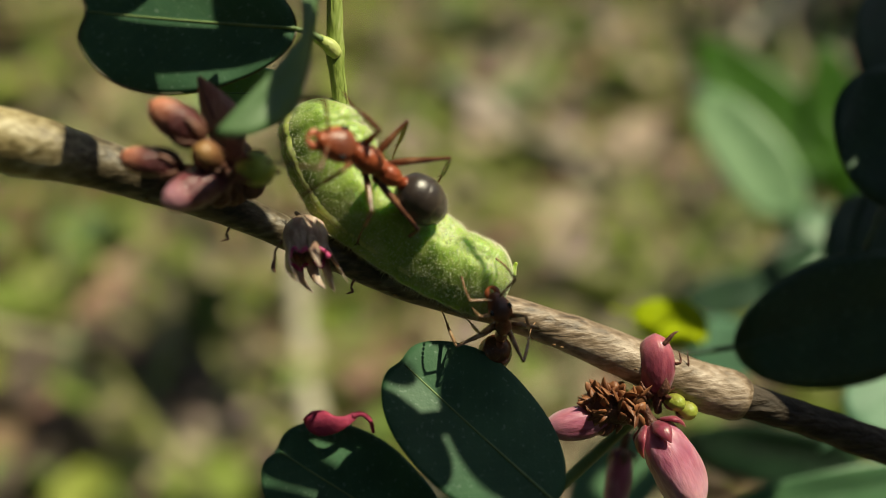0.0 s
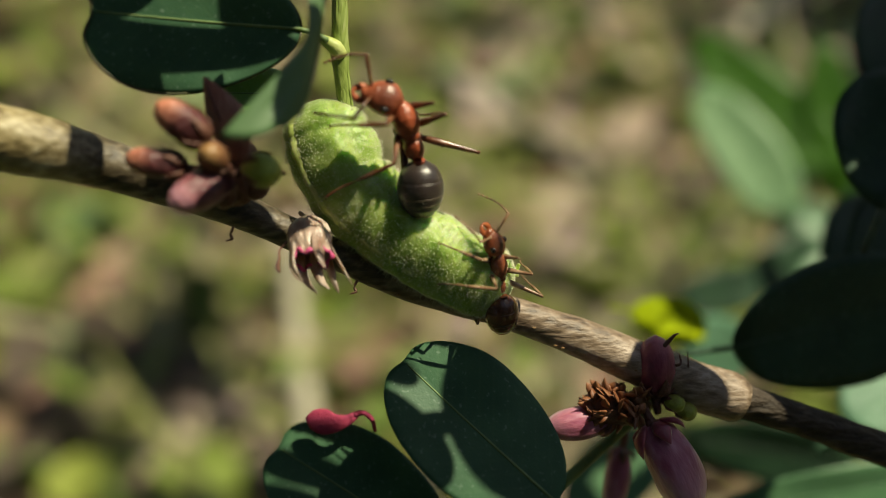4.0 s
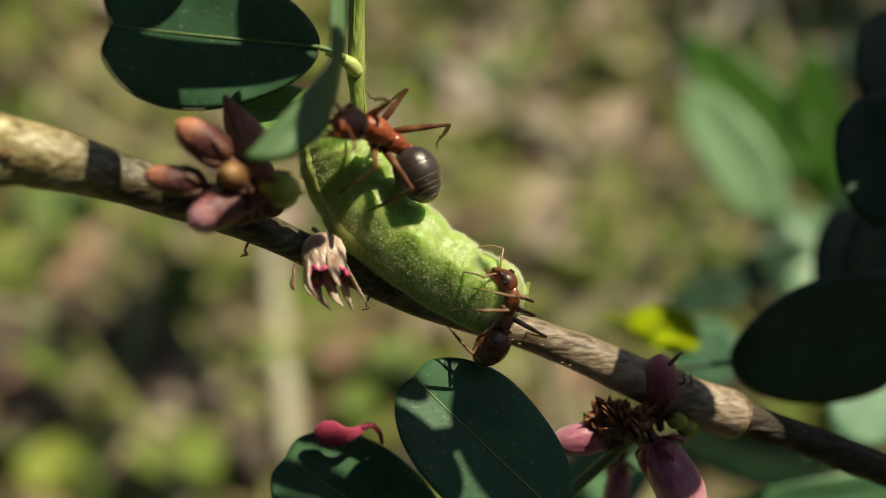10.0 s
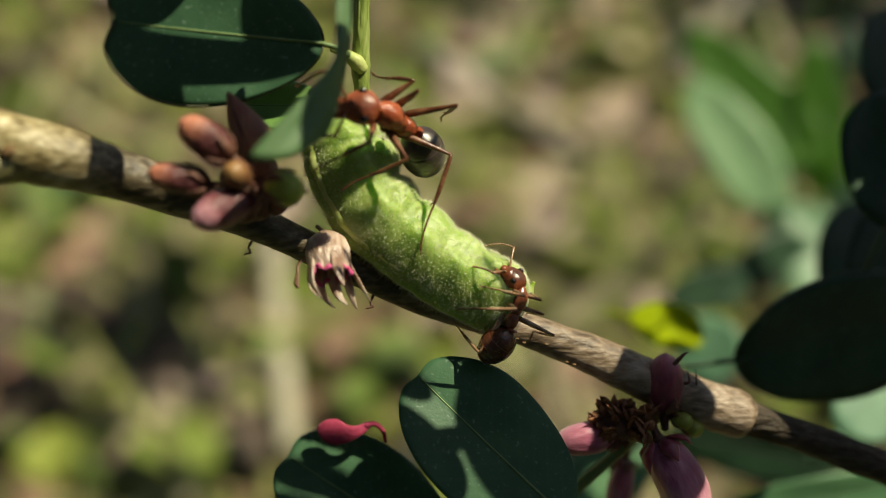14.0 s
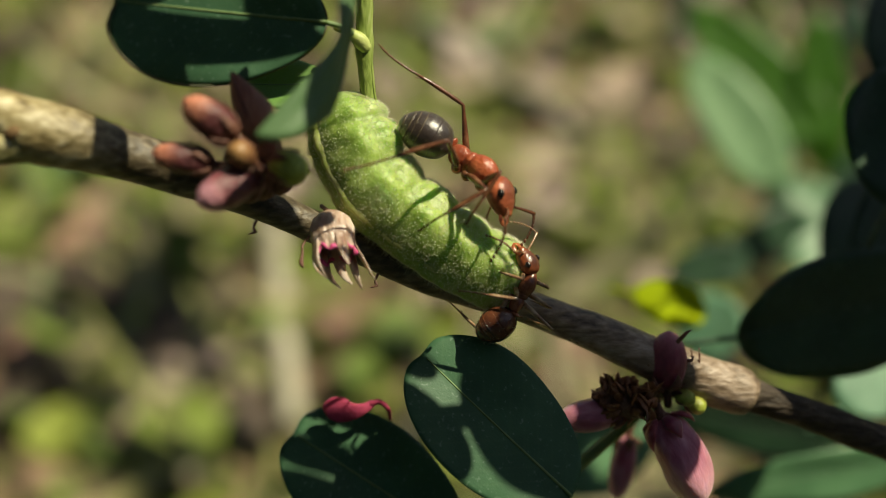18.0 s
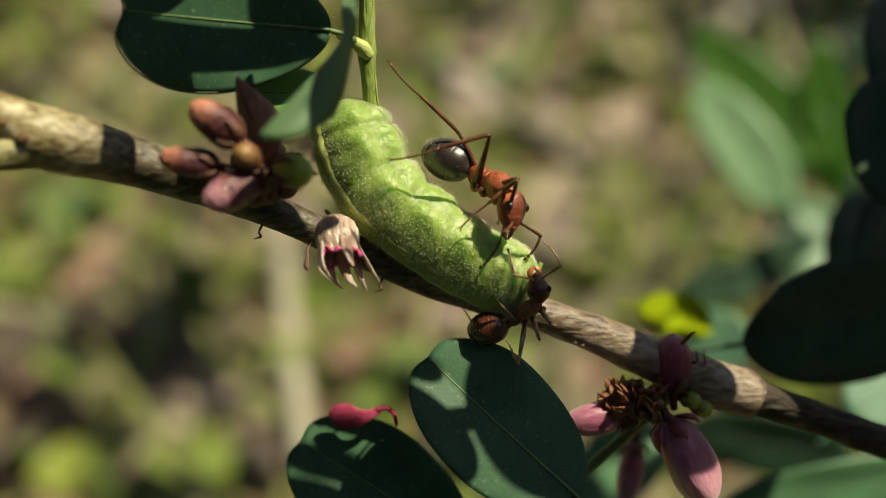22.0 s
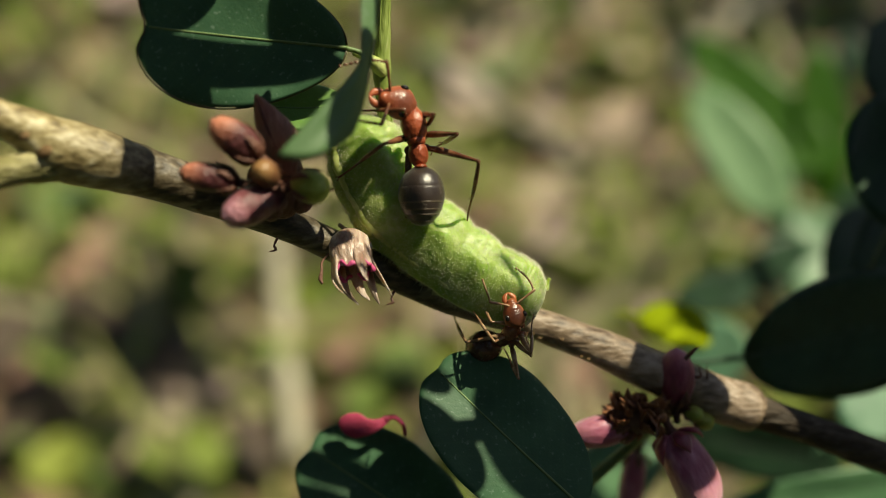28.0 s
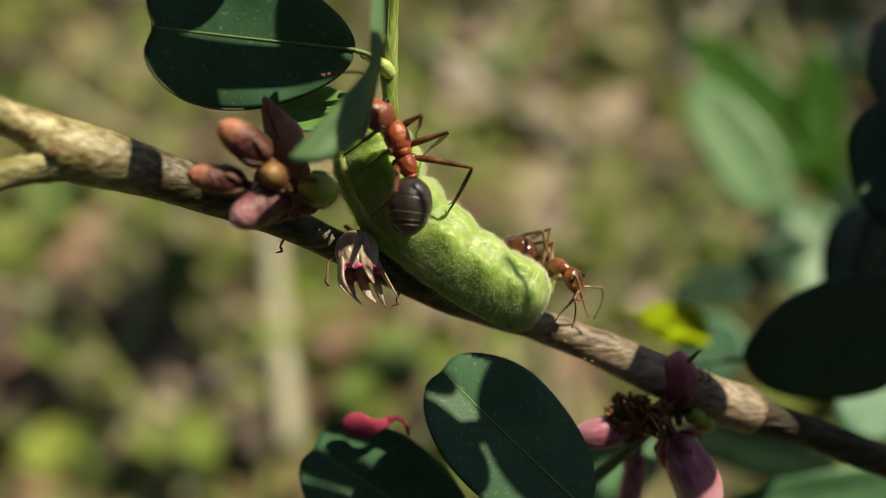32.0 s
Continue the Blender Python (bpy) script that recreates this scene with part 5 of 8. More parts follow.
# ---- what moves ----
LARGE_ROWS = [
    (0, spot(-1.83, 34.34, 2.21, -100, -29, -142)),
    (0.5, spot(-2.59, 34.34, 3.32, -116, -41, -133)),
    (1, spot(-2.75, 34.37, 4.27, -108, -46, -145)),
    (2, spot(-2.39, 34.46, 4.37, -120, -50, -134)),
    (3, spot(-2.11, 34.75, 4.33, -83, -59, 180)),
    (3.5, spot(-0.73, 34.92, 3.75, -145, -48, -111)),
    (4.5, spot(-0.80, 35.19, 3.75, -82, -78, -179)),
    (5.5, spot(-0.88, 35.45, 3.75, -4, -51, 96)),
    (5.75, spot(-1.14, 35.19, 3.91, -73, -68, 175)),
    (6, spot(-1.41, 34.93, 4.08, -118, -40, -130)),
    (7, spot(-2.71, 34.77, 4.22, -99, -36, -151)),
    (8, spot(-2.61, 34.77, 4.48, -104, -42, -148)),
    (8.5, spot(-1.43, 35.05, 3.97, -84, -68, 180)),
    (9, spot(-1.90, 35.66, 4.99, -10, -45, 112)),
    (9.5, spot(-1.34, 35.35, 5.03, -158, -58, -104)),
    (10, spot(-2.41, 34.91, 4.23, -98, -20, -132)),
    (10.5, spot(-2.34, 34.50, 3.53, -74, 4, -133)),
    (10.75, spot(-1.99, 34.99, 4.06, -51, -42, 177)),
    (11, spot(-1.64, 35.48, 4.60, 17, -37, 88)),
    (11.5, spot(-2.54, 36.78, 6.21, -3, -30, 107)),
    (12, spot(-3.41, 37.95, 6.25, -12, -26, 132)),
    (13, spot(-4.31, 38.39, 6.51, -33, -18, 162)),
    (13.25, spot(-2.90, 37.65, 6.42, -74, -43, -166)),
    (13.5, spot(-1.48, 36.90, 6.32, -129, -37, -117)),
    (14, spot(-2.13, 35.29, 4.76, -99, -17, -125)),
    (14.5, spot(-2.01, 34.68, 3.23, -44, 24, -116)),
    (14.7, spot(-1.97, 34.76, 2.71, -2, 62, -89)),
    (15, spot(-1.05, 34.81, 1.47, 64, 56, -22)),
    (15.5, spot(-0.69, 35.18, 2.33, 41, 41, -24)),
    (17.5, spot(0.67, 36.20, 2.54, -4, 30, -45)),
    (18, spot(0.91, 36.45, 2.22, 7, 34, -28)),
    (19, spot(1.18, 36.42, 1.72, -1, 34, -41)),
    (20, spot(1.39, 36.41, 1.68, -2, 28, -41)),
    (21, spot(1.40, 36.43, 1.66, 2, 33, -36)),
    (22, spot(1.50, 36.60, 1.69, -3, 28, -43)),
    (22.25, spot(0.90, 37.37, 2.00, 22, 40, 11)),
    (22.5, spot(0.29, 38.14, 2.30, 48, 31, 67)),
    (23, spot(-0.08, 38.54, 2.19, 49, 34, 64)),
    (23.5, spot(0.99, 37.03, 2.22, 42, 45, -0)),
    (24, spot(0.83, 36.42, 1.31, 44, 49, -11)),
    (24.5, spot(-0.60, 35.13, 1.20, -16, 53, -101)),
    (25, spot(-1.59, 34.55, 1.02, -54, 42, -136)),
    (25.5, spot(-2.77, 34.75, 3.00, -94, -24, -148)),
    (27.5, spot(-2.16, 35.25, 4.13, -86, -79, 180)),
    (28, spot(-2.09, 35.25, 4.25, -86, -81, -180)),
    (28.5, spot(-2.06, 35.16, 4.10, -141, -60, -119)),
    (28.8, spot(-2.65, 34.73, 3.23, -109, -33, -133)),
    (29, spot(-2.77, 34.75, 3.16, -106, -38, -142)),
    (29.4, spot(-2.42, 34.79, 3.64, -107, -51, -149)),
    (29.6, spot(-1.28, 34.92, 3.27, -168, -50, -95)),
    (29.8, spot(-1.19, 34.91, 3.31, -171, -48, -93)),
    (30, spot(-0.27, 34.19, 2.07, 103, -19, -54)),
    (30.2, spot(-0.55, 34.17, 2.06, 130, -25, -68)),
    (30.4, spot(-0.14, 34.20, 1.97, 104, -21, -50)),
    (30.6, spot(-0.49, 34.20, 1.67, 100, -18, -50)),
    (30.8, spot(-1.28, 34.20, 0.71, 96, -15, -50)),
    (31, spot(-0.76, 34.34, 2.33, 124, -42, -49)),
    (31.2, spot(-1.05, 34.30, 2.33, 131, -33, -61)),
    (31.4, spot(-2.65, 34.85, 3.83, -86, -79, 180)),
    (31.6, spot(-2.96, 34.87, 3.56, -134, -61, -127)),
    (32, spot(-2.97, 35.05, 3.87, -84, -69, 180)),
]
LARGE_HEAD = [
    (0, turn(1.05, 0.00, 0.05, 14, -5, 20)),
    (0.5, turn(1.05, 0.00, 0.05, 21, -17, 21)),
    (1, turn(1.05, 0.00, 0.05, 27, -35, 32)),
    (2, turn(1.05, 0.00, 0.05, 25, -11, 40)),
    (3, turn(1.05, 0.00, 0.05, 4, -8, 42)),
    (3.5, turn(1.05, 0.00, 0.05, 36, 20, 54)),
    (4.5, turn(1.05, 0.00, 0.05, 7, -12, 66)),
    (5.5, turn(1.05, 0.00, 0.05, -35, -30, 96)),
    (5.75, turn(1.05, 0.00, 0.05, 4, -11, 63)),
    (6, turn(1.05, 0.00, 0.05, 29, 22, 48)),
    (7, turn(1.05, 0.00, 0.05, 18, -25, 27)),
    (8, turn(1.05, 0.00, 0.05, 22, -29, 32)),
    (8.5, turn(1.05, 0.00, 0.05, 6, -27, 49)),
    (9, turn(1.05, 0.00, 0.05, -26, 29, 41)),
    (9.25, turn(1.05, 0.00, 0.05, 10, -3, 51)),
    (9.5, turn(1.05, 0.00, 0.05, 48, -35, 39)),
    (10, turn(1.05, 0.00, 0.05, 31, -6, 33)),
    (10.5, turn(1.05, 0.00, 0.05, -5, 39, -7)),
    (10.75, turn(1.05, 0.00, 0.05, 1, -12, 45)),
    (11, turn(1.05, 0.00, 0.05, -47, -42, 119)),
    (11.5, turn(1.05, 0.00, 0.05, -24, -19, 139)),
    (11.75, turn(1.05, 0.00, 0.05, -18, -14, 97)),
    (12, turn(1.05, 0.00, 0.05, -17, -7, 57)),
    (13, turn(1.05, 0.00, 0.05, -6, -2, 20)),
    (13.5, turn(1.05, 0.00, 0.05, 28, 31, 37)),
    (14, turn(1.05, 0.00, 0.05, 22, 45, 28)),
    (14.5, turn(1.05, 0.00, 0.05, -19, 47, -27)),
    (14.7, turn(1.05, 0.00, 0.05, -5, 4, -16)),
    (15, turn(1.05, 0.00, 0.05, -3, -16, -27)),
    (15.5, turn(1.05, 0.00, 0.05, -5, 15, -28)),
    (17.5, turn(1.05, 0.00, 0.05, 4, 49, 20)),
    (18, turn(1.05, 0.00, 0.05, 0, 44, 1)),
    (19, turn(1.05, 0.00, 0.05, 1, 45, 9)),
    (20, turn(1.05, 0.00, 0.05, 3, 53, 10)),
    (21, turn(1.05, 0.00, 0.05, 1, 48, 4)),
    (22, turn(1.05, 0.00, 0.05, 1, 66, 2)),
    (22.25, turn(1.05, 0.00, 0.05, 10, 38, -25)),
    (22.5, turn(1.05, 0.00, 0.05, 29, 15, -50)),
    (23, turn(1.05, 0.00, 0.05, 28, 11, -46)),
    (23.5, turn(1.05, 0.00, 0.05, 4, 19, -18)),
    (24, turn(1.05, 0.00, 0.05, 4, 30, -34)),
    (24.5, turn(1.05, 0.00, 0.05, -19, 29, -44)),
    (25, turn(1.05, 0.00, 0.05, -14, 19, -40)),
    (25.5, turn(1.05, 0.00, 0.05, 11, -4, 19)),
    (27.5, turn(1.05, 0.00, 0.05, 8, -24, 66)),
    (28, turn(1.05, 0.00, 0.05, 9, -29, 72)),
    (28.5, turn(1.05, 0.00, 0.05, 29, 3, 57)),
    (28.8, turn(1.05, 0.00, 0.05, 21, 30, 34)),
    (29, turn(1.05, 0.00, 0.05, 21, -3, 37)),
    (29.4, turn(1.05, 0.00, 0.05, 12, 12, 30)),
    (29.6, turn(1.05, 0.00, 0.05, 22, 1, 22)),
    (29.8, turn(1.05, 0.00, 0.05, 25, 3, 25)),
    (30, turn(1.05, 0.00, 0.05, 28, 1, 22)),
    (30.2, turn(1.05, 0.00, 0.05, -22, 4, -12)),
    (30.4, turn(1.05, 0.00, 0.05, 8, -16, 4)),
    (30.6, turn(1.05, 0.00, 0.05, -8, -1, -6)),
    (30.8, turn(1.05, 0.00, 0.05, 15, 4, 13)),
    (31, turn(1.05, 0.00, 0.05, 56, -35, 54)),
    (31.2, turn(1.05, 0.00, 0.05, 66, -26, 41)),
    (31.4, turn(1.05, 0.00, 0.05, 7, -14, 60)),
    (31.6, turn(1.05, 0.00, 0.05, 23, 3, 48)),
    (32, turn(1.05, 0.00, 0.05, 7, -34, 59)),
]
LARGE_GASTER = [
    (0, turn(-1.42, 0.00, 0.05, -3, -3, -4)),
    (0.5, turn(-1.42, 0.00, 0.05, -5, 10, -7)),
    (1, turn(-1.42, 0.00, 0.05, -6, 16, -13)),
    (2, turn(-1.42, 0.00, 0.05, -4, 21, -7)),
    (3, turn(-1.42, 0.00, 0.05, -0, -5, -3)),
    (3.5, turn(-1.42, 0.00, 0.05, -12, 16, -15)),
    (4.5, turn(-1.42, 0.00, 0.05, -3, -23, -13)),
    (5.5, turn(-1.42, 0.00, 0.05, 12, -61, -21)),
    (5.75, turn(-1.42, 0.00, 0.05, -1, -16, -13)),
    (6, turn(-1.42, 0.00, 0.05, -10, 30, -15)),
    (7, turn(-1.42, 0.00, 0.05, -7, -1, -14)),
    (8, turn(-1.42, 0.00, 0.05, -8, 16, -17)),
    (8.5, turn(-1.42, 0.00, 0.05, -2, -11, -13)),
    (9, turn(-1.42, 0.00, 0.05, -13, -74, 20)),
    (9.25, turn(-1.42, 0.00, 0.05, -2, -24, -3)),
    (9.5, turn(-1.42, 0.00, 0.05, -11, 25, -17)),
    (10, turn(-1.42, 0.00, 0.05, -32, 23, -48)),
    (10.5, turn(-1.42, 0.00, 0.05, -34, -16, -33)),
    (11, turn(-1.42, 0.00, 0.05, 4, -65, -7)),
    (11.5, turn(-1.42, 0.00, 0.05, -61, -76, 83)),
    (12, turn(-1.42, 0.00, 0.05, -36, -60, 86)),
    (13, turn(-1.42, 0.00, 0.05, -15, -61, 39)),
    (13.25, turn(-1.42, 0.00, 0.05, -3, -12, 3)),
    (13.5, turn(-1.42, 0.00, 0.05, -22, 34, -28)),
    (14, turn(-1.42, 0.00, 0.05, -33, -9, -24)),
    (14.5, turn(-1.42, 0.00, 0.05, 14, 10, 16)),
    (14.7, turn(-1.42, 0.00, 0.05, -3, -9, -9)),
    (15, turn(-1.42, 0.00, 0.05, -2, 23, -17)),
    (15.5, turn(-1.42, 0.00, 0.05, 3, 23, 16)),
    (17.5, turn(-1.42, 0.00, 0.05, 7, 8, 45)),
    (18, turn(-1.42, 0.00, 0.05, 3, -0, 27)),
    (19, turn(-1.42, 0.00, 0.05, 2, -5, 22)),
    (20, turn(-1.42, 0.00, 0.05, 6, -1, 29)),
    (21, turn(-1.42, 0.00, 0.05, 3, -6, 23)),
    (22, turn(-1.42, 0.00, 0.05, 4, -4, 19)),
    (22.25, turn(-1.42, 0.00, 0.05, 16, -14, -26)),
    (22.5, turn(-1.42, 0.00, 0.05, 31, -12, -73)),
    (23, turn(-1.42, 0.00, 0.05, 32, -11, -76)),
    (23.25, turn(-1.42, 0.00, 0.05, 17, -21, -34)),
    (23.5, turn(-1.42, 0.00, 0.05, -2, -18, 10)),
    (24, turn(-1.42, 0.00, 0.05, -0, -20, 3)),
    (24.5, turn(-1.42, 0.00, 0.05, -1, 3, -3)),
    (25, turn(-1.42, 0.00, 0.05, 8, 3, 19)),
    (25.5, turn(-1.42, 0.00, 0.05, -0, 6, -0)),
    (27.5, turn(-1.42, 0.00, 0.05, -1, -2, -4)),
    (28, turn(-1.42, 0.00, 0.05, -1, -2, -7)),
    (28.5, turn(-1.42, 0.00, 0.05, -8, 23, -14)),
    (28.8, turn(-1.42, 0.00, 0.05, -16, 1, -20)),
    (29, turn(-1.42, 0.00, 0.05, -9, -6, -13)),
    (29.4, turn(-1.42, 0.00, 0.05, -7, -9, -15)),
    (29.6, turn(-1.42, 0.00, 0.05, -21, 16, -25)),
    (29.8, turn(-1.42, 0.00, 0.05, -18, 18, -21)),
    (30, turn(-1.42, 0.00, 0.05, 33, 40, 40)),
    (30.2, turn(-1.42, 0.00, 0.05, 74, 84, 76)),
    (30.4, turn(-1.42, 0.00, 0.05, 13, 53, 16)),
    (30.6, turn(-1.42, 0.00, 0.05, 12, 49, 15)),
    (30.8, turn(-1.42, 0.00, 0.05, 10, 52, 13)),
    (31, turn(-1.42, 0.00, 0.05, -8, 37, -13)),
    (31.2, turn(-1.42, 0.00, 0.05, -16, 49, -20)),
    (31.4, turn(-1.42, 0.00, 0.05, -3, -27, -16)),
    (31.6, turn(-1.42, 0.00, 0.05, -5, -4, -9)),
    (32, turn(-1.42, 0.00, 0.05, -3, -3, -27)),
]
LARGE_LEGS, LARGE_SHINS = {}, {}
LARGE_LEGS["hind", 1] = [
    (0, turn(-0.60, 0.34, -0.36, 0, -23, 157)),
    (1, turn(-0.60, 0.34, -0.36, -12, -15, 164)),
    (2, turn(-0.60, 0.34, -0.36, -21, -20, 171)),
    (3, turn(-0.60, 0.34, -0.36, -25, 6, 173)),
    (4.5, turn(-0.60, 0.34, -0.36, -41, -28, 161)),
    (6, turn(-0.60, 0.34, -0.36, -54, -65, 155)),
    (7, turn(-0.60, 0.34, -0.36, -34, -37, 156)),
    (8, turn(-0.60, 0.34, -0.36, -35, -33, 158)),
    (9, turn(-0.60, 0.34, -0.36, -18, -20, 156)),
    (10, turn(-0.60, 0.34, -0.36, -1, -54, 110)),
    (11, turn(-0.60, 0.34, -0.36, -45, -25, 160)),
    (11.5, turn(-0.60, 0.34, -0.36, -93, -51, 139)),
    (12, turn(-0.60, 0.34, -0.36, 160, -75, -172)),
    (12.5, turn(-0.60, 0.34, -0.36, 54, -62, -118)),
    (13, turn(-0.60, 0.34, -0.36, 9, -40, -130)),
    (13.5, turn(-0.60, 0.34, -0.36, -35, -37, -159)),
    (14, turn(-0.60, 0.34, -0.36, -78, -51, 175)),
    (14.5, turn(-0.60, 0.34, -0.36, -21, -43, 143)),
    (15, turn(-0.60, 0.34, -0.36, 18, -21, 133)),
    (15.5, turn(-0.60, 0.34, -0.36, 30, -68, 149)),
    (17.5, turn(-0.60, 0.34, -0.36, 29, -67, -157)),
    (18, turn(-0.60, 0.34, -0.36, 34, -58, -175)),
    (19, turn(-0.60, 0.34, -0.36, 31, -44, -156)),
    (20, turn(-0.60, 0.34, -0.36, 28, -44, -150)),
    (21, turn(-0.60, 0.34, -0.36, 31, -42, -158)),
    (22, turn(-0.60, 0.34, -0.36, 28, -41, -144)),
    (22.5, turn(-0.60, 0.34, -0.36, 4, -31, -179)),
    (23, turn(-0.60, 0.34, -0.36, -21, -33, 146)),
    (24, turn(-0.60, 0.34, -0.36, -9, -33, 160)),
    (25, turn(-0.60, 0.34, -0.36, 31, -31, 146)),
    (25.5, turn(-0.60, 0.34, -0.36, 9, -72, 126)),
    (26.75, turn(-0.60, 0.34, -0.36, -5, -35, 155)),
    (28, turn(-0.60, 0.34, -0.36, 0, 3, 170)),
    (29, turn(-0.60, 0.34, -0.36, 4, -49, 145)),
    (30, turn(-0.60, 0.34, -0.36, 170, -68, -24)),
    (31, turn(-0.60, 0.34, -0.36, 115, -81, 30)),
    (32, turn(-0.60, 0.34, -0.36, -17, -57, 154)),
]
LARGE_SHINS["hind", 1] = [
    (0, turn(2.40, 0.00, 0.00, 180, 89, 180)),
    (1, turn(2.40, 0.00, 0.00, -0, 38, 0)),
    (2, turn(2.40, 0.00, 0.00, 0, 38, 0)),
    (3, turn(2.40, 0.00, 0.00, 0, 46, 0)),
    (6, turn(2.40, 0.00, 0.00, 180, 74, 180)),
    (7, turn(2.40, 0.00, 0.00, 180, 73, -180)),
    (8, turn(2.40, 0.00, 0.00, -180, 84, 180)),
    (9, turn(2.40, 0.00, 0.00, -180, 69, 180)),
    (10, turn(2.40, 0.00, 0.00, 180, 61, -180)),
    (11, turn(2.40, 0.00, 0.00, 180, 45, 180)),
    (12, turn(2.40, 0.00, 0.00, 180, 36, -180)),
    (13, turn(2.40, 0.00, 0.00, -180, 15, 180)),
    (14, turn(2.40, 0.00, 0.00, 0, 88, 0)),
    (15, turn(2.40, 0.00, 0.00, 180, 67, -180)),
    (15.5, turn(2.40, 0.00, 0.00, 0, 81, -0)),
    (17.5, turn(2.40, 0.00, 0.00, -0, 66, -0)),
    (18, turn(2.40, 0.00, 0.00, -0, 54, 0)),
    (19, turn(2.40, 0.00, 0.00, 0, 33, 0)),
    (20, turn(2.40, 0.00, 0.00, -0, 26, -0)),
    (21, turn(2.40, 0.00, 0.00, 0, 28, -0)),
    (22, turn(2.40, 0.00, 0.00, 0, 20, -0)),
    (23, turn(2.40, 0.00, 0.00, -0, 48, 0)),
    (24, turn(2.40, 0.00, 0.00, -180, 90, 180)),
    (25, turn(2.40, 0.00, 0.00, 180, 79, 180)),
    (25.5, turn(2.40, 0.00, 0.00, 180, 44, 180)),
    (28, turn(2.40, 0.00, 0.00, 0, 61, -0)),
    (29, turn(2.40, 0.00, 0.00, 180, 76, -180)),
    (30, turn(2.40, 0.00, 0.00, 180, 81, 180)),
    (31, turn(2.40, 0.00, 0.00, -180, 66, 180)),
    (32, turn(2.40, 0.00, 0.00, 180, 48, 180)),
]
LARGE_LEGS["hind", -1] = [
    (0, turn(-0.60, -0.34, -0.36, -25, -32, -141)),
    (1, turn(-0.60, -0.34, -0.36, -26, -20, -134)),
    (2, turn(-0.60, -0.34, -0.36, -32, -21, -129)),
    (3, turn(-0.60, -0.34, -0.36, -5, -5, -124)),
    (6, turn(-0.60, -0.34, -0.36, -37, -41, -112)),
    (7, turn(-0.60, -0.34, -0.36, -15, -24, -139)),
    (8, turn(-0.60, -0.34, -0.36, -19, -23, -138)),
    (9, turn(-0.60, -0.34, -0.36, -46, 12, -121)),
    (10, turn(-0.60, -0.34, -0.36, -22, -45, -143)),
    (11, turn(-0.60, -0.34, -0.36, -42, -6, -128)),
    (12, turn(-0.60, -0.34, -0.36, -1, -7, -127)),
    (13, turn(-0.60, -0.34, -0.36, -7, 8, -160)),
    (13.5, turn(-0.60, -0.34, -0.36, -12, -30, -150)),
    (14, turn(-0.60, -0.34, -0.36, -37, -66, -122)),
    (15, turn(-0.60, -0.34, -0.36, -36, -70, -129)),
    (17.5, turn(-0.60, -0.34, -0.36, -48, -27, -63)),
    (18, turn(-0.60, -0.34, -0.36, -33, -34, -86)),
    (19, turn(-0.60, -0.34, -0.36, -29, -34, -87)),
    (20, turn(-0.60, -0.34, -0.36, -29, -30, -91)),
    (21, turn(-0.60, -0.34, -0.36, -23, -32, -99)),
    (22, turn(-0.60, -0.34, -0.36, -53, -67, -62)),
    (22.5, turn(-0.60, -0.34, -0.36, -35, -71, -134)),
    (23, turn(-0.60, -0.34, -0.36, -18, -66, 155)),
    (23.5, turn(-0.60, -0.34, -0.36, 34, -53, 141)),
    (24, turn(-0.60, -0.34, -0.36, 70, -40, 146)),
    (25, turn(-0.60, -0.34, -0.36, -7, -51, -105)),
    (25.5, turn(-0.60, -0.34, -0.36, -30, -59, -138)),
    (28, turn(-0.60, -0.34, -0.36, -42, -30, -117)),
    (29, turn(-0.60, -0.34, -0.36, -60, -29, -133)),
    (30, turn(-0.60, -0.34, -0.36, -51, -70, -94)),
    (31, turn(-0.60, -0.34, -0.36, -34, -73, -123)),
    (32, turn(-0.60, -0.34, -0.36, -47, -15, -122)),
]
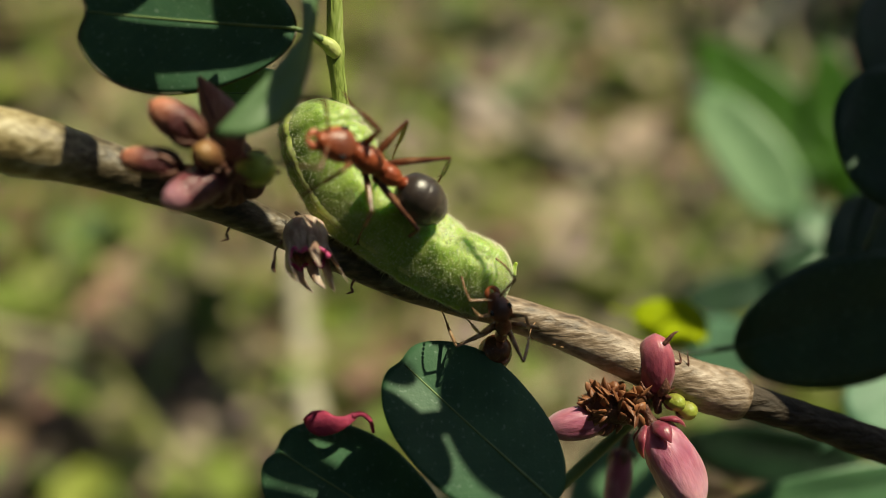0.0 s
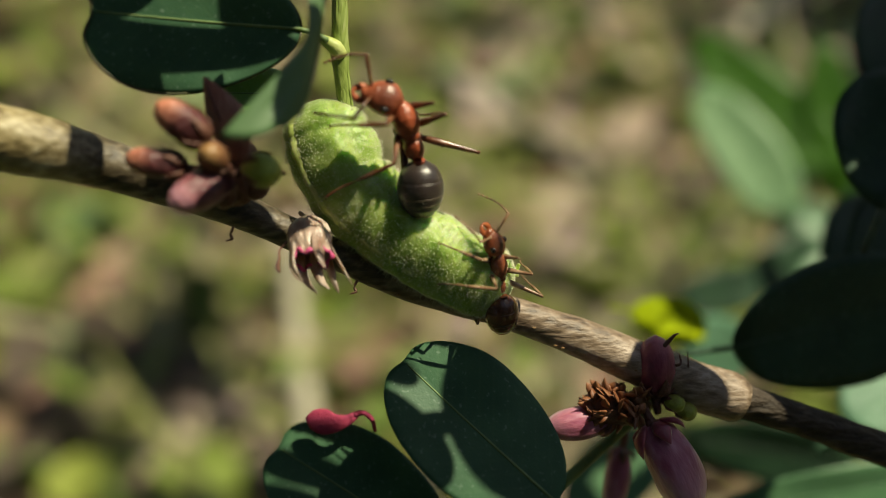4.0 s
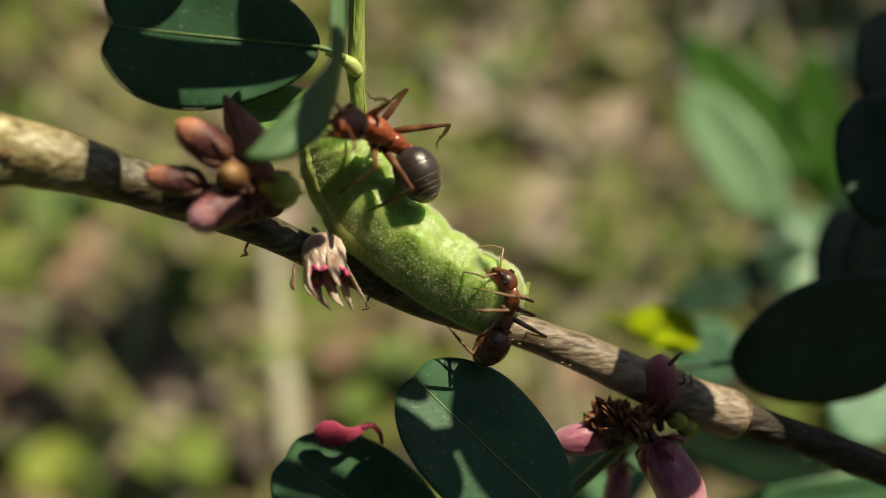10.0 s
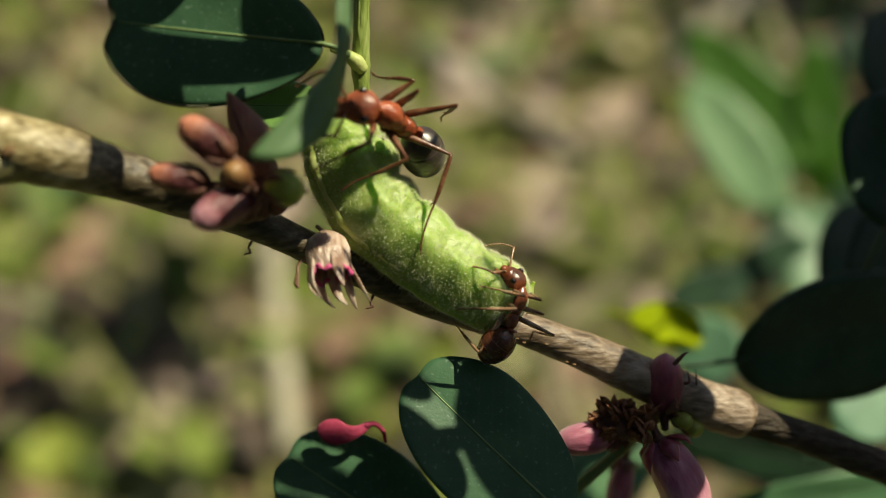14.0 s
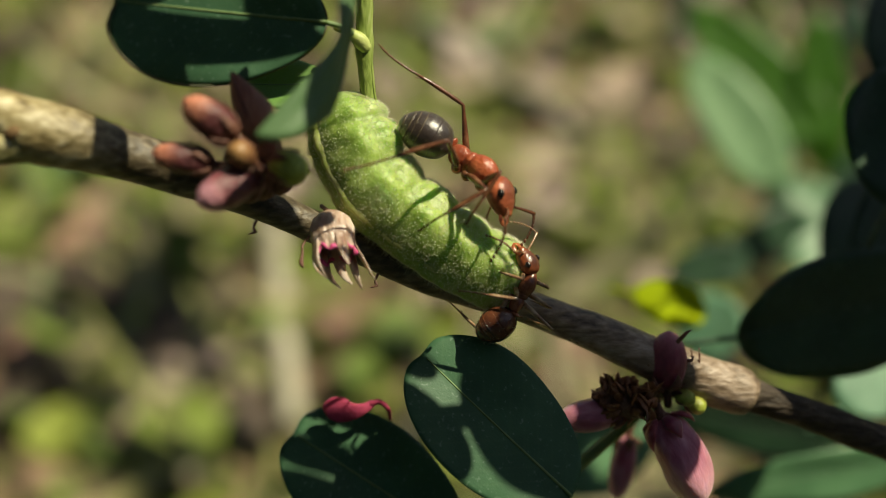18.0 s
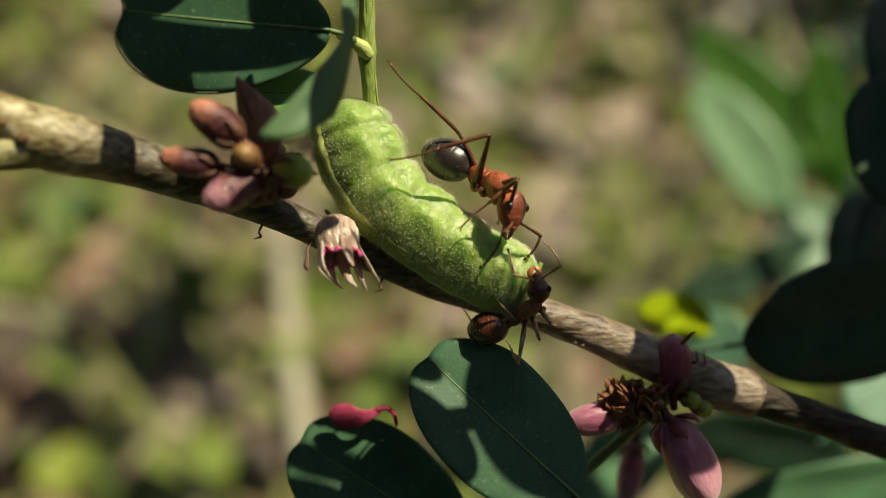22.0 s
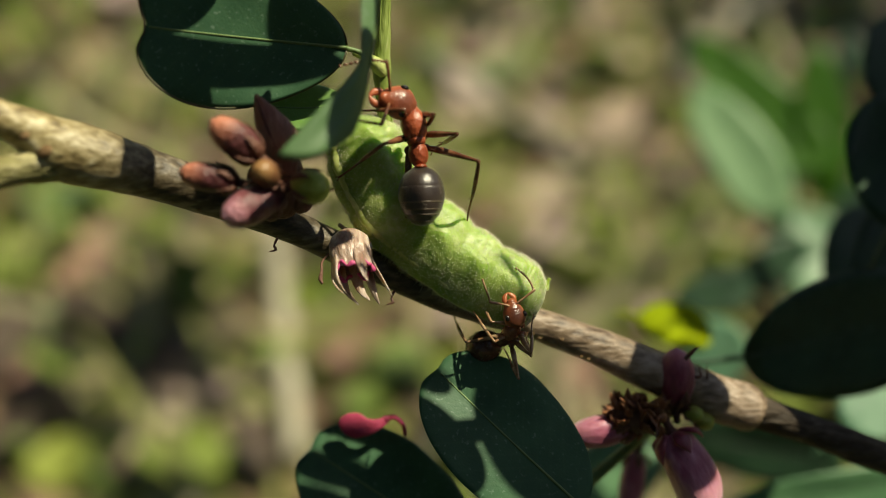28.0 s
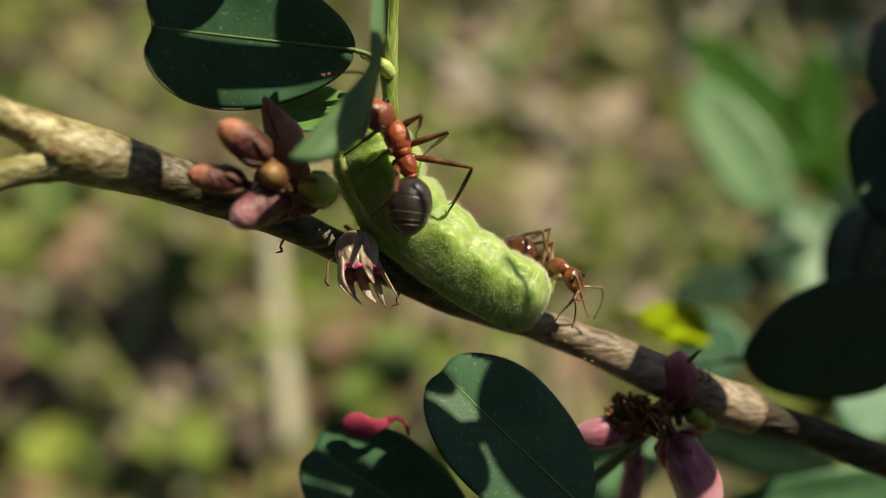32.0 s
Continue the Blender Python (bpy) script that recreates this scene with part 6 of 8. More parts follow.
LARGE_SHINS["hind", -1] = [
    (0, turn(2.40, 0.00, 0.00, -180, 79, -180)),
    (1, turn(2.40, 0.00, 0.00, -180, 87, 180)),
    (2, turn(2.40, 0.00, 0.00, 180, 86, 180)),
    (3, turn(2.40, 0.00, 0.00, 180, 79, -180)),
    (6, turn(2.40, 0.00, 0.00, 180, 63, 180)),
    (7, turn(2.40, 0.00, 0.00, 180, 87, 180)),
    (8, turn(2.40, 0.00, 0.00, 180, 86, 180)),
    (9, turn(2.40, 0.00, 0.00, 180, 83, -180)),
    (10, turn(2.40, 0.00, 0.00, 180, 79, 180)),
    (11, turn(2.40, 0.00, 0.00, 180, 87, -180)),
    (12, turn(2.40, 0.00, 0.00, 180, 80, 180)),
    (13, turn(2.40, 0.00, 0.00, 0, 75, 0)),
    (14, turn(2.40, 0.00, 0.00, 180, 61, 180)),
    (15, turn(2.40, 0.00, 0.00, 180, 71, 180)),
    (17.5, turn(2.40, 0.00, 0.00, -180, 75, 180)),
    (18, turn(2.40, 0.00, 0.00, 0, 82, 0)),
    (19, turn(2.40, 0.00, 0.00, 0, 77, 0)),
    (20, turn(2.40, 0.00, 0.00, 0, 70, 0)),
    (21, turn(2.40, 0.00, 0.00, 0, 72, 0)),
    (22, turn(2.40, 0.00, 0.00, 180, 67, 180)),
    (23, turn(2.40, 0.00, 0.00, 180, 34, -180)),
    (24, turn(2.40, 0.00, 0.00, 180, 90, 180)),
    (25, turn(2.40, 0.00, 0.00, 180, 82, 180)),
    (25.5, turn(2.40, 0.00, 0.00, 180, 51, 180)),
    (28, turn(2.40, 0.00, 0.00, 180, 76, -180)),
    (29, turn(2.40, 0.00, 0.00, -180, 87, -180)),
    (30, turn(2.40, 0.00, 0.00, 180, 58, -180)),
    (31, turn(2.40, 0.00, 0.00, -180, 65, -180)),
    (32, turn(2.40, 0.00, 0.00, -180, 71, 180)),
]
LARGE_LEGS["middle", 1] = [
    (0, turn(-0.10, 0.36, -0.38, 19, -38, 110)),
    (1, turn(-0.10, 0.36, -0.38, -6, -49, 130)),
    (2, turn(-0.10, 0.36, -0.38, -6, -60, 127)),
    (3, turn(-0.10, 0.36, -0.38, -28, -50, 144)),
    (6, turn(-0.10, 0.36, -0.38, 27, -73, 57)),
    (7, turn(-0.10, 0.36, -0.38, -30, -81, 132)),
    (8, turn(-0.10, 0.36, -0.38, -15, -73, 127)),
    (9, turn(-0.10, 0.36, -0.38, -29, -17, 152)),
    (10, turn(-0.10, 0.36, -0.38, 26, -45, 72)),
    (11, turn(-0.10, 0.36, -0.38, -8, -56, 83)),
    (12, turn(-0.10, 0.36, -0.38, -121, -56, -120)),
    (12.33, turn(-0.10, 0.36, -0.38, -60, -54, -122)),
    (12.67, turn(-0.10, 0.36, -0.38, -4, -51, -120)),
    (13, turn(-0.10, 0.36, -0.38, 51, -51, -115)),
    (13.33, turn(-0.10, 0.36, -0.38, 46, -69, -58)),
    (13.67, turn(-0.10, 0.36, -0.38, -6, -69, 43)),
    (14, turn(-0.10, 0.36, -0.38, -13, -52, 102)),
    (15, turn(-0.10, 0.36, -0.38, 7, -53, 38)),
    (18, turn(-0.10, 0.36, -0.38, -26, -1, 108)),
    (22, turn(-0.10, 0.36, -0.38, -17, -16, 125)),
    (24, turn(-0.10, 0.36, -0.38, 16, -22, 84)),
    (25, turn(-0.10, 0.36, -0.38, 25, -43, 80)),
    (28, turn(-0.10, 0.36, -0.38, 4, -56, 107)),
    (29, turn(-0.10, 0.36, -0.38, 28, -74, 58)),
    (30, turn(-0.10, 0.36, -0.38, 98, -45, 37)),
    (31, turn(-0.10, 0.36, -0.38, 136, -72, 7)),
    (32, turn(-0.10, 0.36, -0.38, -9, -76, 108)),
]
LARGE_SHINS["middle", 1] = [
    (0, turn(1.75, 0.00, 0.00, 180, 78, -180)),
    (1, turn(1.75, 0.00, 0.00, 0, 86, 0)),
    (2, turn(1.75, 0.00, 0.00, 0, 80, 0)),
    (3, turn(1.75, 0.00, 0.00, 0, 81, 0)),
    (6, turn(1.75, 0.00, 0.00, 180, 80, -180)),
    (7, turn(1.75, 0.00, 0.00, 180, 47, -180)),
    (8, turn(1.75, 0.00, 0.00, 180, 57, -180)),
    (9, turn(1.75, 0.00, 0.00, 180, 69, 180)),
    (10, turn(1.75, 0.00, 0.00, 180, 57, -180)),
    (11, turn(1.75, 0.00, 0.00, 180, 70, 180)),
    (12, turn(1.75, 0.00, 0.00, -180, 18, 180)),
    (13, turn(1.75, 0.00, 0.00, 180, 51, -180)),
    (14, turn(1.75, 0.00, 0.00, 180, 70, -180)),
    (15, turn(1.75, 0.00, 0.00, 180, 15, -180)),
    (16.5, turn(1.75, 0.00, 0.00, 180, 76, 180)),
    (18, turn(1.75, 0.00, 0.00, 0, 43, -0)),
    (22, turn(1.75, 0.00, 0.00, 0, 54, 0)),
    (24, turn(1.75, 0.00, 0.00, -0, 86, -0)),
    (25, turn(1.75, 0.00, 0.00, 180, 48, 180)),
    (28, turn(1.75, 0.00, 0.00, 180, 78, 180)),
    (29, turn(1.75, 0.00, 0.00, -180, 31, -180)),
    (30, turn(1.75, 0.00, 0.00, 180, 50, -180)),
    (31, turn(1.75, 0.00, 0.00, 180, 37, -180)),
    (32, turn(1.75, 0.00, 0.00, 180, 31, -180)),
]
LARGE_LEGS["middle", -1] = [
    (0, turn(-0.10, -0.36, -0.38, -37, -20, -96)),
    (1, turn(-0.10, -0.36, -0.38, -29, -32, -94)),
    (2, turn(-0.10, -0.36, -0.38, -53, -50, -82)),
    (3, turn(-0.10, -0.36, -0.38, 6, -53, -79)),
    (6, turn(-0.10, -0.36, -0.38, -46, -44, -56)),
    (7, turn(-0.10, -0.36, -0.38, -23, -45, -82)),
    (8, turn(-0.10, -0.36, -0.38, -32, -54, -88)),
    (9, turn(-0.10, -0.36, -0.38, 49, -36, -131)),
    (10, turn(-0.10, -0.36, -0.38, -28, -25, -93)),
    (11, turn(-0.10, -0.36, -0.38, 44, -27, -115)),
    (13, turn(-0.10, -0.36, -0.38, 58, -54, -180)),
    (14, turn(-0.10, -0.36, -0.38, -90, -61, -51)),
    (15, turn(-0.10, -0.36, -0.38, -22, -47, -96)),
    (18, turn(-0.10, -0.36, -0.38, -39, -11, -32)),
    (19, turn(-0.10, -0.36, -0.38, -10, -42, 2)),
    (20, turn(-0.10, -0.36, -0.38, -37, -44, -5)),
    (21, turn(-0.10, -0.36, -0.38, -41, -58, -18)),
    (22, turn(-0.10, -0.36, -0.38, -43, -41, 5)),
    (23, turn(-0.10, -0.36, -0.38, 45, -76, -70)),
    (23.5, turn(-0.10, -0.36, -0.38, 96, -81, -172)),
    (24, turn(-0.10, -0.36, -0.38, 119, -72, 114)),
    (25, turn(-0.10, -0.36, -0.38, -41, -72, -61)),
    (28, turn(-0.10, -0.36, -0.38, -18, -46, -104)),
    (29, turn(-0.10, -0.36, -0.38, -26, -20, -101)),
    (30, turn(-0.10, -0.36, -0.38, -55, -38, -34)),
    (31, turn(-0.10, -0.36, -0.38, -59, -58, -64)),
    (32, turn(-0.10, -0.36, -0.38, -11, -29, -95)),
]
LARGE_SHINS["middle", -1] = [
    (0, turn(1.75, 0.00, 0.00, 180, 56, 180)),
    (1, turn(1.75, 0.00, 0.00, -180, 44, 180)),
    (2, turn(1.75, 0.00, 0.00, 180, 28, -180)),
    (3, turn(1.75, 0.00, 0.00, 180, 23, -180)),
    (6, turn(1.75, 0.00, 0.00, -180, 30, 180)),
    (7, turn(1.75, 0.00, 0.00, 180, 34, 180)),
    (8, turn(1.75, 0.00, 0.00, 180, 29, 180)),
    (9, turn(1.75, 0.00, 0.00, -180, 36, 180)),
    (10, turn(1.75, 0.00, 0.00, -180, 66, -180)),
    (11, turn(1.75, 0.00, 0.00, 180, 43, 180)),
    (13, turn(1.75, 0.00, 0.00, -180, 40, 180)),
    (14, turn(1.75, 0.00, 0.00, 180, 25, 180)),
    (15, turn(1.75, 0.00, 0.00, -180, 79, 180)),
    (18, turn(1.75, 0.00, 0.00, 180, 82, -180)),
    (19, turn(1.75, 0.00, 0.00, 180, 26, 180)),
    (20, turn(1.75, 0.00, 0.00, 180, 31, 180)),
    (21, turn(1.75, 0.00, 0.00, 180, 43, 180)),
    (22, turn(1.75, 0.00, 0.00, 180, 41, 180)),
    (23, turn(1.75, 0.00, 0.00, 180, 43, 180)),
    (24, turn(1.75, 0.00, 0.00, 180, 47, 180)),
    (25, turn(1.75, 0.00, 0.00, -180, 74, 180)),
    (28, turn(1.75, 0.00, 0.00, 180, 28, 180)),
    (29, turn(1.75, 0.00, 0.00, -180, 63, 180)),
    (30, turn(1.75, 0.00, 0.00, -180, 35, 180)),
    (31, turn(1.75, 0.00, 0.00, 180, 45, 180)),
    (32, turn(1.75, 0.00, 0.00, -180, 43, 180)),
]
LARGE_LEGS["front", 1] = [
    (0, turn(0.65, 0.34, -0.36, 20, -53, 50)),
    (1, turn(0.65, 0.34, -0.36, 21, -78, 71)),
    (2, turn(0.65, 0.34, -0.36, 31, -66, 60)),
    (3, turn(0.65, 0.34, -0.36, -9, -72, 92)),
    (6, turn(0.65, 0.34, -0.36, 22, -69, 49)),
    (7, turn(0.65, 0.34, -0.36, 21, -78, 38)),
    (8, turn(0.65, 0.34, -0.36, 48, -79, 18)),
    (9, turn(0.65, 0.34, -0.36, -157, -60, -109)),
    (9.5, turn(0.65, 0.34, -0.36, 44, -86, 19)),
    (10, turn(0.65, 0.34, -0.36, -2, -54, 32)),
    (11, turn(0.65, 0.34, -0.36, -81, -71, 150)),
    (12, turn(0.65, 0.34, -0.36, 133, -79, -130)),
    (13, turn(0.65, 0.34, -0.36, 64, -59, -130)),
    (13.5, turn(0.65, 0.34, -0.36, 9, -61, -12)),
    (14, turn(0.65, 0.34, -0.36, 9, -34, 58)),
    (15, turn(0.65, 0.34, -0.36, 34, -64, 2)),
    (16.5, turn(0.65, 0.34, -0.36, -3, -34, 65)),
    (18, turn(0.65, 0.34, -0.36, 2, 4, 97)),
    (22, turn(0.65, 0.34, -0.36, -2, -21, 128)),
    (24, turn(0.65, 0.34, -0.36, -6, -12, 93)),
    (25, turn(0.65, 0.34, -0.36, -1, -55, 49)),
    (28, turn(0.65, 0.34, -0.36, 67, -86, 8)),
    (29, turn(0.65, 0.34, -0.36, 27, -66, 47)),
    (30, turn(0.65, 0.34, -0.36, 75, -38, 22)),
    (31, turn(0.65, 0.34, -0.36, 72, -42, 57)),
    (32, turn(0.65, 0.34, -0.36, 9, -78, 88)),
]
LARGE_SHINS["front", 1] = [
    (0, turn(1.55, 0.00, 0.00, 180, 61, -180)),
    (1, turn(1.55, 0.00, 0.00, -180, 29, 180)),
    (2, turn(1.55, 0.00, 0.00, 180, 63, -180)),
    (3, turn(1.55, 0.00, 0.00, 180, 75, 180)),
    (6, turn(1.55, 0.00, 0.00, 180, 64, -180)),
    (7, turn(1.55, 0.00, 0.00, 180, 58, -180)),
    (8, turn(1.55, 0.00, 0.00, 180, 38, 180)),
    (9, turn(1.55, 0.00, 0.00, -180, 48, 180)),
    (10, turn(1.55, 0.00, 0.00, 180, 51, -180)),
    (11, turn(1.55, 0.00, 0.00, 180, 23, 180)),
    (13, turn(1.55, 0.00, 0.00, -180, 30, 180)),
    (14, turn(1.55, 0.00, 0.00, 0, 83, 0)),
    (14.5, turn(1.55, 0.00, 0.00, 180, 50, -180)),
    (15, turn(1.55, 0.00, 0.00, 180, 4, 180)),
    (16.5, turn(1.55, 0.00, 0.00, 180, 60, -180)),
    (18, turn(1.55, 0.00, 0.00, 0, 64, 0)),
    (22, turn(1.55, 0.00, 0.00, 180, 89, 180)),
    (24, turn(1.55, 0.00, 0.00, 0, 77, 0)),
    (25, turn(1.55, 0.00, 0.00, 180, 40, -180)),
    (28, turn(1.55, 0.00, 0.00, 180, 62, 180)),
    (29, turn(1.55, 0.00, 0.00, 180, 53, 180)),
    (30, turn(1.55, 0.00, 0.00, 180, 53, 180)),
    (31, turn(1.55, 0.00, 0.00, -180, 84, -180)),
    (32, turn(1.55, 0.00, 0.00, 180, 50, 180)),
]
LARGE_LEGS["front", -1] = [
    (0, turn(0.65, -0.34, -0.36, 20, -69, -66)),
    (0.5, turn(0.65, -0.34, -0.36, -15, -65, -80)),
    (1, turn(0.65, -0.34, -0.36, -48, -65, -95)),
    (2, turn(0.65, -0.34, -0.36, -79, -63, -67)),
    (3, turn(0.65, -0.34, -0.36, -10, -70, -110)),
    (6, turn(0.65, -0.34, -0.36, -50, -43, -16)),
    (7, turn(0.65, -0.34, -0.36, -23, -64, -102)),
    (8, turn(0.65, -0.34, -0.36, -27, -65, -110)),
    (9, turn(0.65, -0.34, -0.36, 69, -37, -164)),
    (10, turn(0.65, -0.34, -0.36, -38, -67, -61)),
    (10.5, turn(0.65, -0.34, -0.36, 104, -77, -156)),
    (11, turn(0.65, -0.34, -0.36, 161, -50, -162)),
    (13, turn(0.65, -0.34, -0.36, 43, -75, -86)),
    (14, turn(0.65, -0.34, -0.36, -2, -40, -109)),
    (15, turn(0.65, -0.34, -0.36, -28, -43, -49)),
    (18, turn(0.65, -0.34, -0.36, -15, -46, -43)),
    (19, turn(0.65, -0.34, -0.36, -51, -61, -13)),
    (20, turn(0.65, -0.34, -0.36, 9, -50, -32)),
    (21, turn(0.65, -0.34, -0.36, 8, -62, -55)),
    (22, turn(0.65, -0.34, -0.36, 27, -47, -26)),
    (23, turn(0.65, -0.34, -0.36, 99, -35, -121)),
    (23.5, turn(0.65, -0.34, -0.36, 48, -59, -113)),
    (24, turn(0.65, -0.34, -0.36, -44, -63, -62)),
    (25, turn(0.65, -0.34, -0.36, -35, -46, -43)),
    (26.5, turn(0.65, -0.34, -0.36, -50, -58, -75)),
    (28, turn(0.65, -0.34, -0.36, -50, -73, -118)),
    (28.5, turn(0.65, -0.34, -0.36, -33, -57, -76)),
    (29, turn(0.65, -0.34, -0.36, -8, -50, -39)),
    (30, turn(0.65, -0.34, -0.36, -47, -20, -15)),
    (31, turn(0.65, -0.34, -0.36, -66, -50, -25)),
    (32, turn(0.65, -0.34, -0.36, -36, -63, -90)),
]
LARGE_SHINS["front", -1] = [
    (0, turn(1.55, 0.00, 0.00, 180, 54, 180)),
    (1, turn(1.55, 0.00, 0.00, 180, 29, 180)),
    (2, turn(1.55, 0.00, 0.00, 180, 26, -180)),
    (3, turn(1.55, 0.00, 0.00, 180, 16, 180)),
    (6, turn(1.55, 0.00, 0.00, 180, 21, -180)),
    (7, turn(1.55, 0.00, 0.00, 180, 27, -180)),
    (8, turn(1.55, 0.00, 0.00, 180, 29, 180)),
    (9, turn(1.55, 0.00, 0.00, 180, 16, -180)),
    (10, turn(1.55, 0.00, 0.00, 180, 33, -180)),
    (11, turn(1.55, 0.00, 0.00, 180, 8, -180)),
    (13, turn(1.55, 0.00, 0.00, 180, 75, -180)),
    (14, turn(1.55, 0.00, 0.00, -180, 55, -180)),
    (15, turn(1.55, 0.00, 0.00, 180, 68, 180)),
    (18, turn(1.55, 0.00, 0.00, 180, 62, -180)),
    (19, turn(1.55, 0.00, 0.00, 180, 39, 180)),
    (20, turn(1.55, 0.00, 0.00, -180, 34, -180)),
    (21, turn(1.55, 0.00, 0.00, 180, 27, 180)),
    (22, turn(1.55, 0.00, 0.00, -180, 32, -180)),
    (23, turn(1.55, 0.00, 0.00, -180, 41, 180)),
    (24, turn(1.55, 0.00, 0.00, 180, 76, 180)),
    (25, turn(1.55, 0.00, 0.00, 180, 74, -180)),
    (28, turn(1.55, 0.00, 0.00, 180, 19, -180)),
    (29, turn(1.55, 0.00, 0.00, -180, 37, 180)),
    (30, turn(1.55, 0.00, 0.00, 180, 34, 180)),
    (31, turn(1.55, 0.00, 0.00, 180, 31, 180)),
    (32, turn(1.55, 0.00, 0.00, -180, 25, 180)),
]
SMALL_ROWS = [
    (0, spot(2.82, 36.90, -4.03, 174, -31, -85)),
    (1, spot(2.91, 36.92, -3.17, 179, -40, -86)),
    (2, spot(2.74, 36.73, -2.85, -151, -50, -77)),
    (3, spot(2.76, 36.78, -2.45, -163, -67, -67)),
    (3.5, spot(2.77, 36.78, -1.65, -140, -70, -89)),
    (5.5, spot(1.77, 36.73, -2.40, -151, -43, -105)),
    (6, spot(2.62, 36.82, -2.42, 150, -79, -12)),
    (7, spot(2.63, 36.81, -2.27, -174, -80, -46)),
    (8, spot(2.66, 36.83, -2.35, 137, -78, 0)),
    (9, spot(2.73, 36.80, -2.30, 177, -72, -38)),
    (10, spot(2.59, 36.81, -2.35, 171, -77, -33)),
    (11, spot(2.71, 36.83, -2.35, 136, -77, 0)),
    (12, spot(2.70, 36.83, -2.36, 136, -77, 0)),
    (13, spot(2.66, 36.83, -2.34, 136, -76, 0)),
    (14, spot(2.67, 36.83, -2.35, 136, -75, 0)),
    (15, spot(2.66, 36.83, -2.36, 137, -77, 0)),
    (15.5, spot(2.73, 36.83, -2.36, 138, -82, 0)),
    (17.5, spot(2.60, 36.83, -2.61, 137, -78, 0)),
    (18, spot(2.82, 36.83, -2.59, 132, -64, 0)),
    (19, spot(2.86, 36.76, -2.80, 167, -46, -37)),
    (20, spot(2.55, 36.76, -3.40, 104, -44, -47)),
    (21, spot(2.70, 36.76, -3.51, 85, -34, -38)),
    (22, spot(2.76, 36.76, -3.38, 82, -32, -36)),
    (23, spot(2.40, 36.74, -3.47, 83, -30, -47)),
    (24, spot(2.16, 36.72, -3.96, 80, -28, -51)),
    (25, spot(1.77, 36.70, -4.16, 77, -26, -62)),
    (25.5, spot(0.95, 36.70, -4.06, 65, -22, -62)),
    (27.5, spot(1.07, 36.71, -3.51, 139, -36, -77)),
    (28, spot(1.70, 36.70, -3.71, 83, -28, -65)),
    (28.5, spot(1.34, 36.74, -3.04, 102, -39, -53)),
    (28.8, spot(3.29, 37.34, -2.72, 98, -37, -52)),
    (28.83, spot(2.98, 38.12, -1.74, 60, -14, -74)),
    (28.87, spot(2.67, 38.91, -0.76, 20, -9, -104)),
    (28.9, spot(2.36, 39.70, 0.23, -19, -25, -130)),
    (29, spot(-0.15, 41.70, 0.11, -11, -29, -131)),
    (29.2, spot(-0.56, 41.69, 0.24, -9, -29, -124)),
    (29.4, spot(1.23, 39.93, 1.67, -24, -31, -144)),
    (29.5, spot(0.91, 39.22, 1.61, -58, -4, -125)),
    (29.6, spot(0.60, 38.52, 1.55, -86, 29, -123)),
    (29.8, spot(0.91, 37.93, 1.43, -25, 46, -60)),
    (30, spot(3.56, 37.53, -1.41, -8, 37, -51)),
    (30.2, spot(3.57, 37.55, -1.47, -7, 47, -49)),
    (30.4, spot(2.69, 37.13, -0.60, -58, 38, -119)),
    (30.5, spot(1.65, 36.92, 0.87, -48, 1, -132)),
    (30.6, spot(0.91, 36.90, 2.03, -66, -23, -121)),
    (30.8, spot(1.51, 36.93, 1.83, -82, -43, -119)),
    (31, spot(0.79, 36.82, 2.15, -73, -34, -125)),
    (31.2, spot(0.65, 37.10, 2.04, -70, -27, -118)),
    (31.4, spot(0.55, 38.89, 0.82, -64, 33, -92)),
    (31.6, spot(3.08, 39.90, -0.91, -18, 31, -63)),
    (32, spot(3.52, 38.32, -0.85, 14, 14, -41)),
]
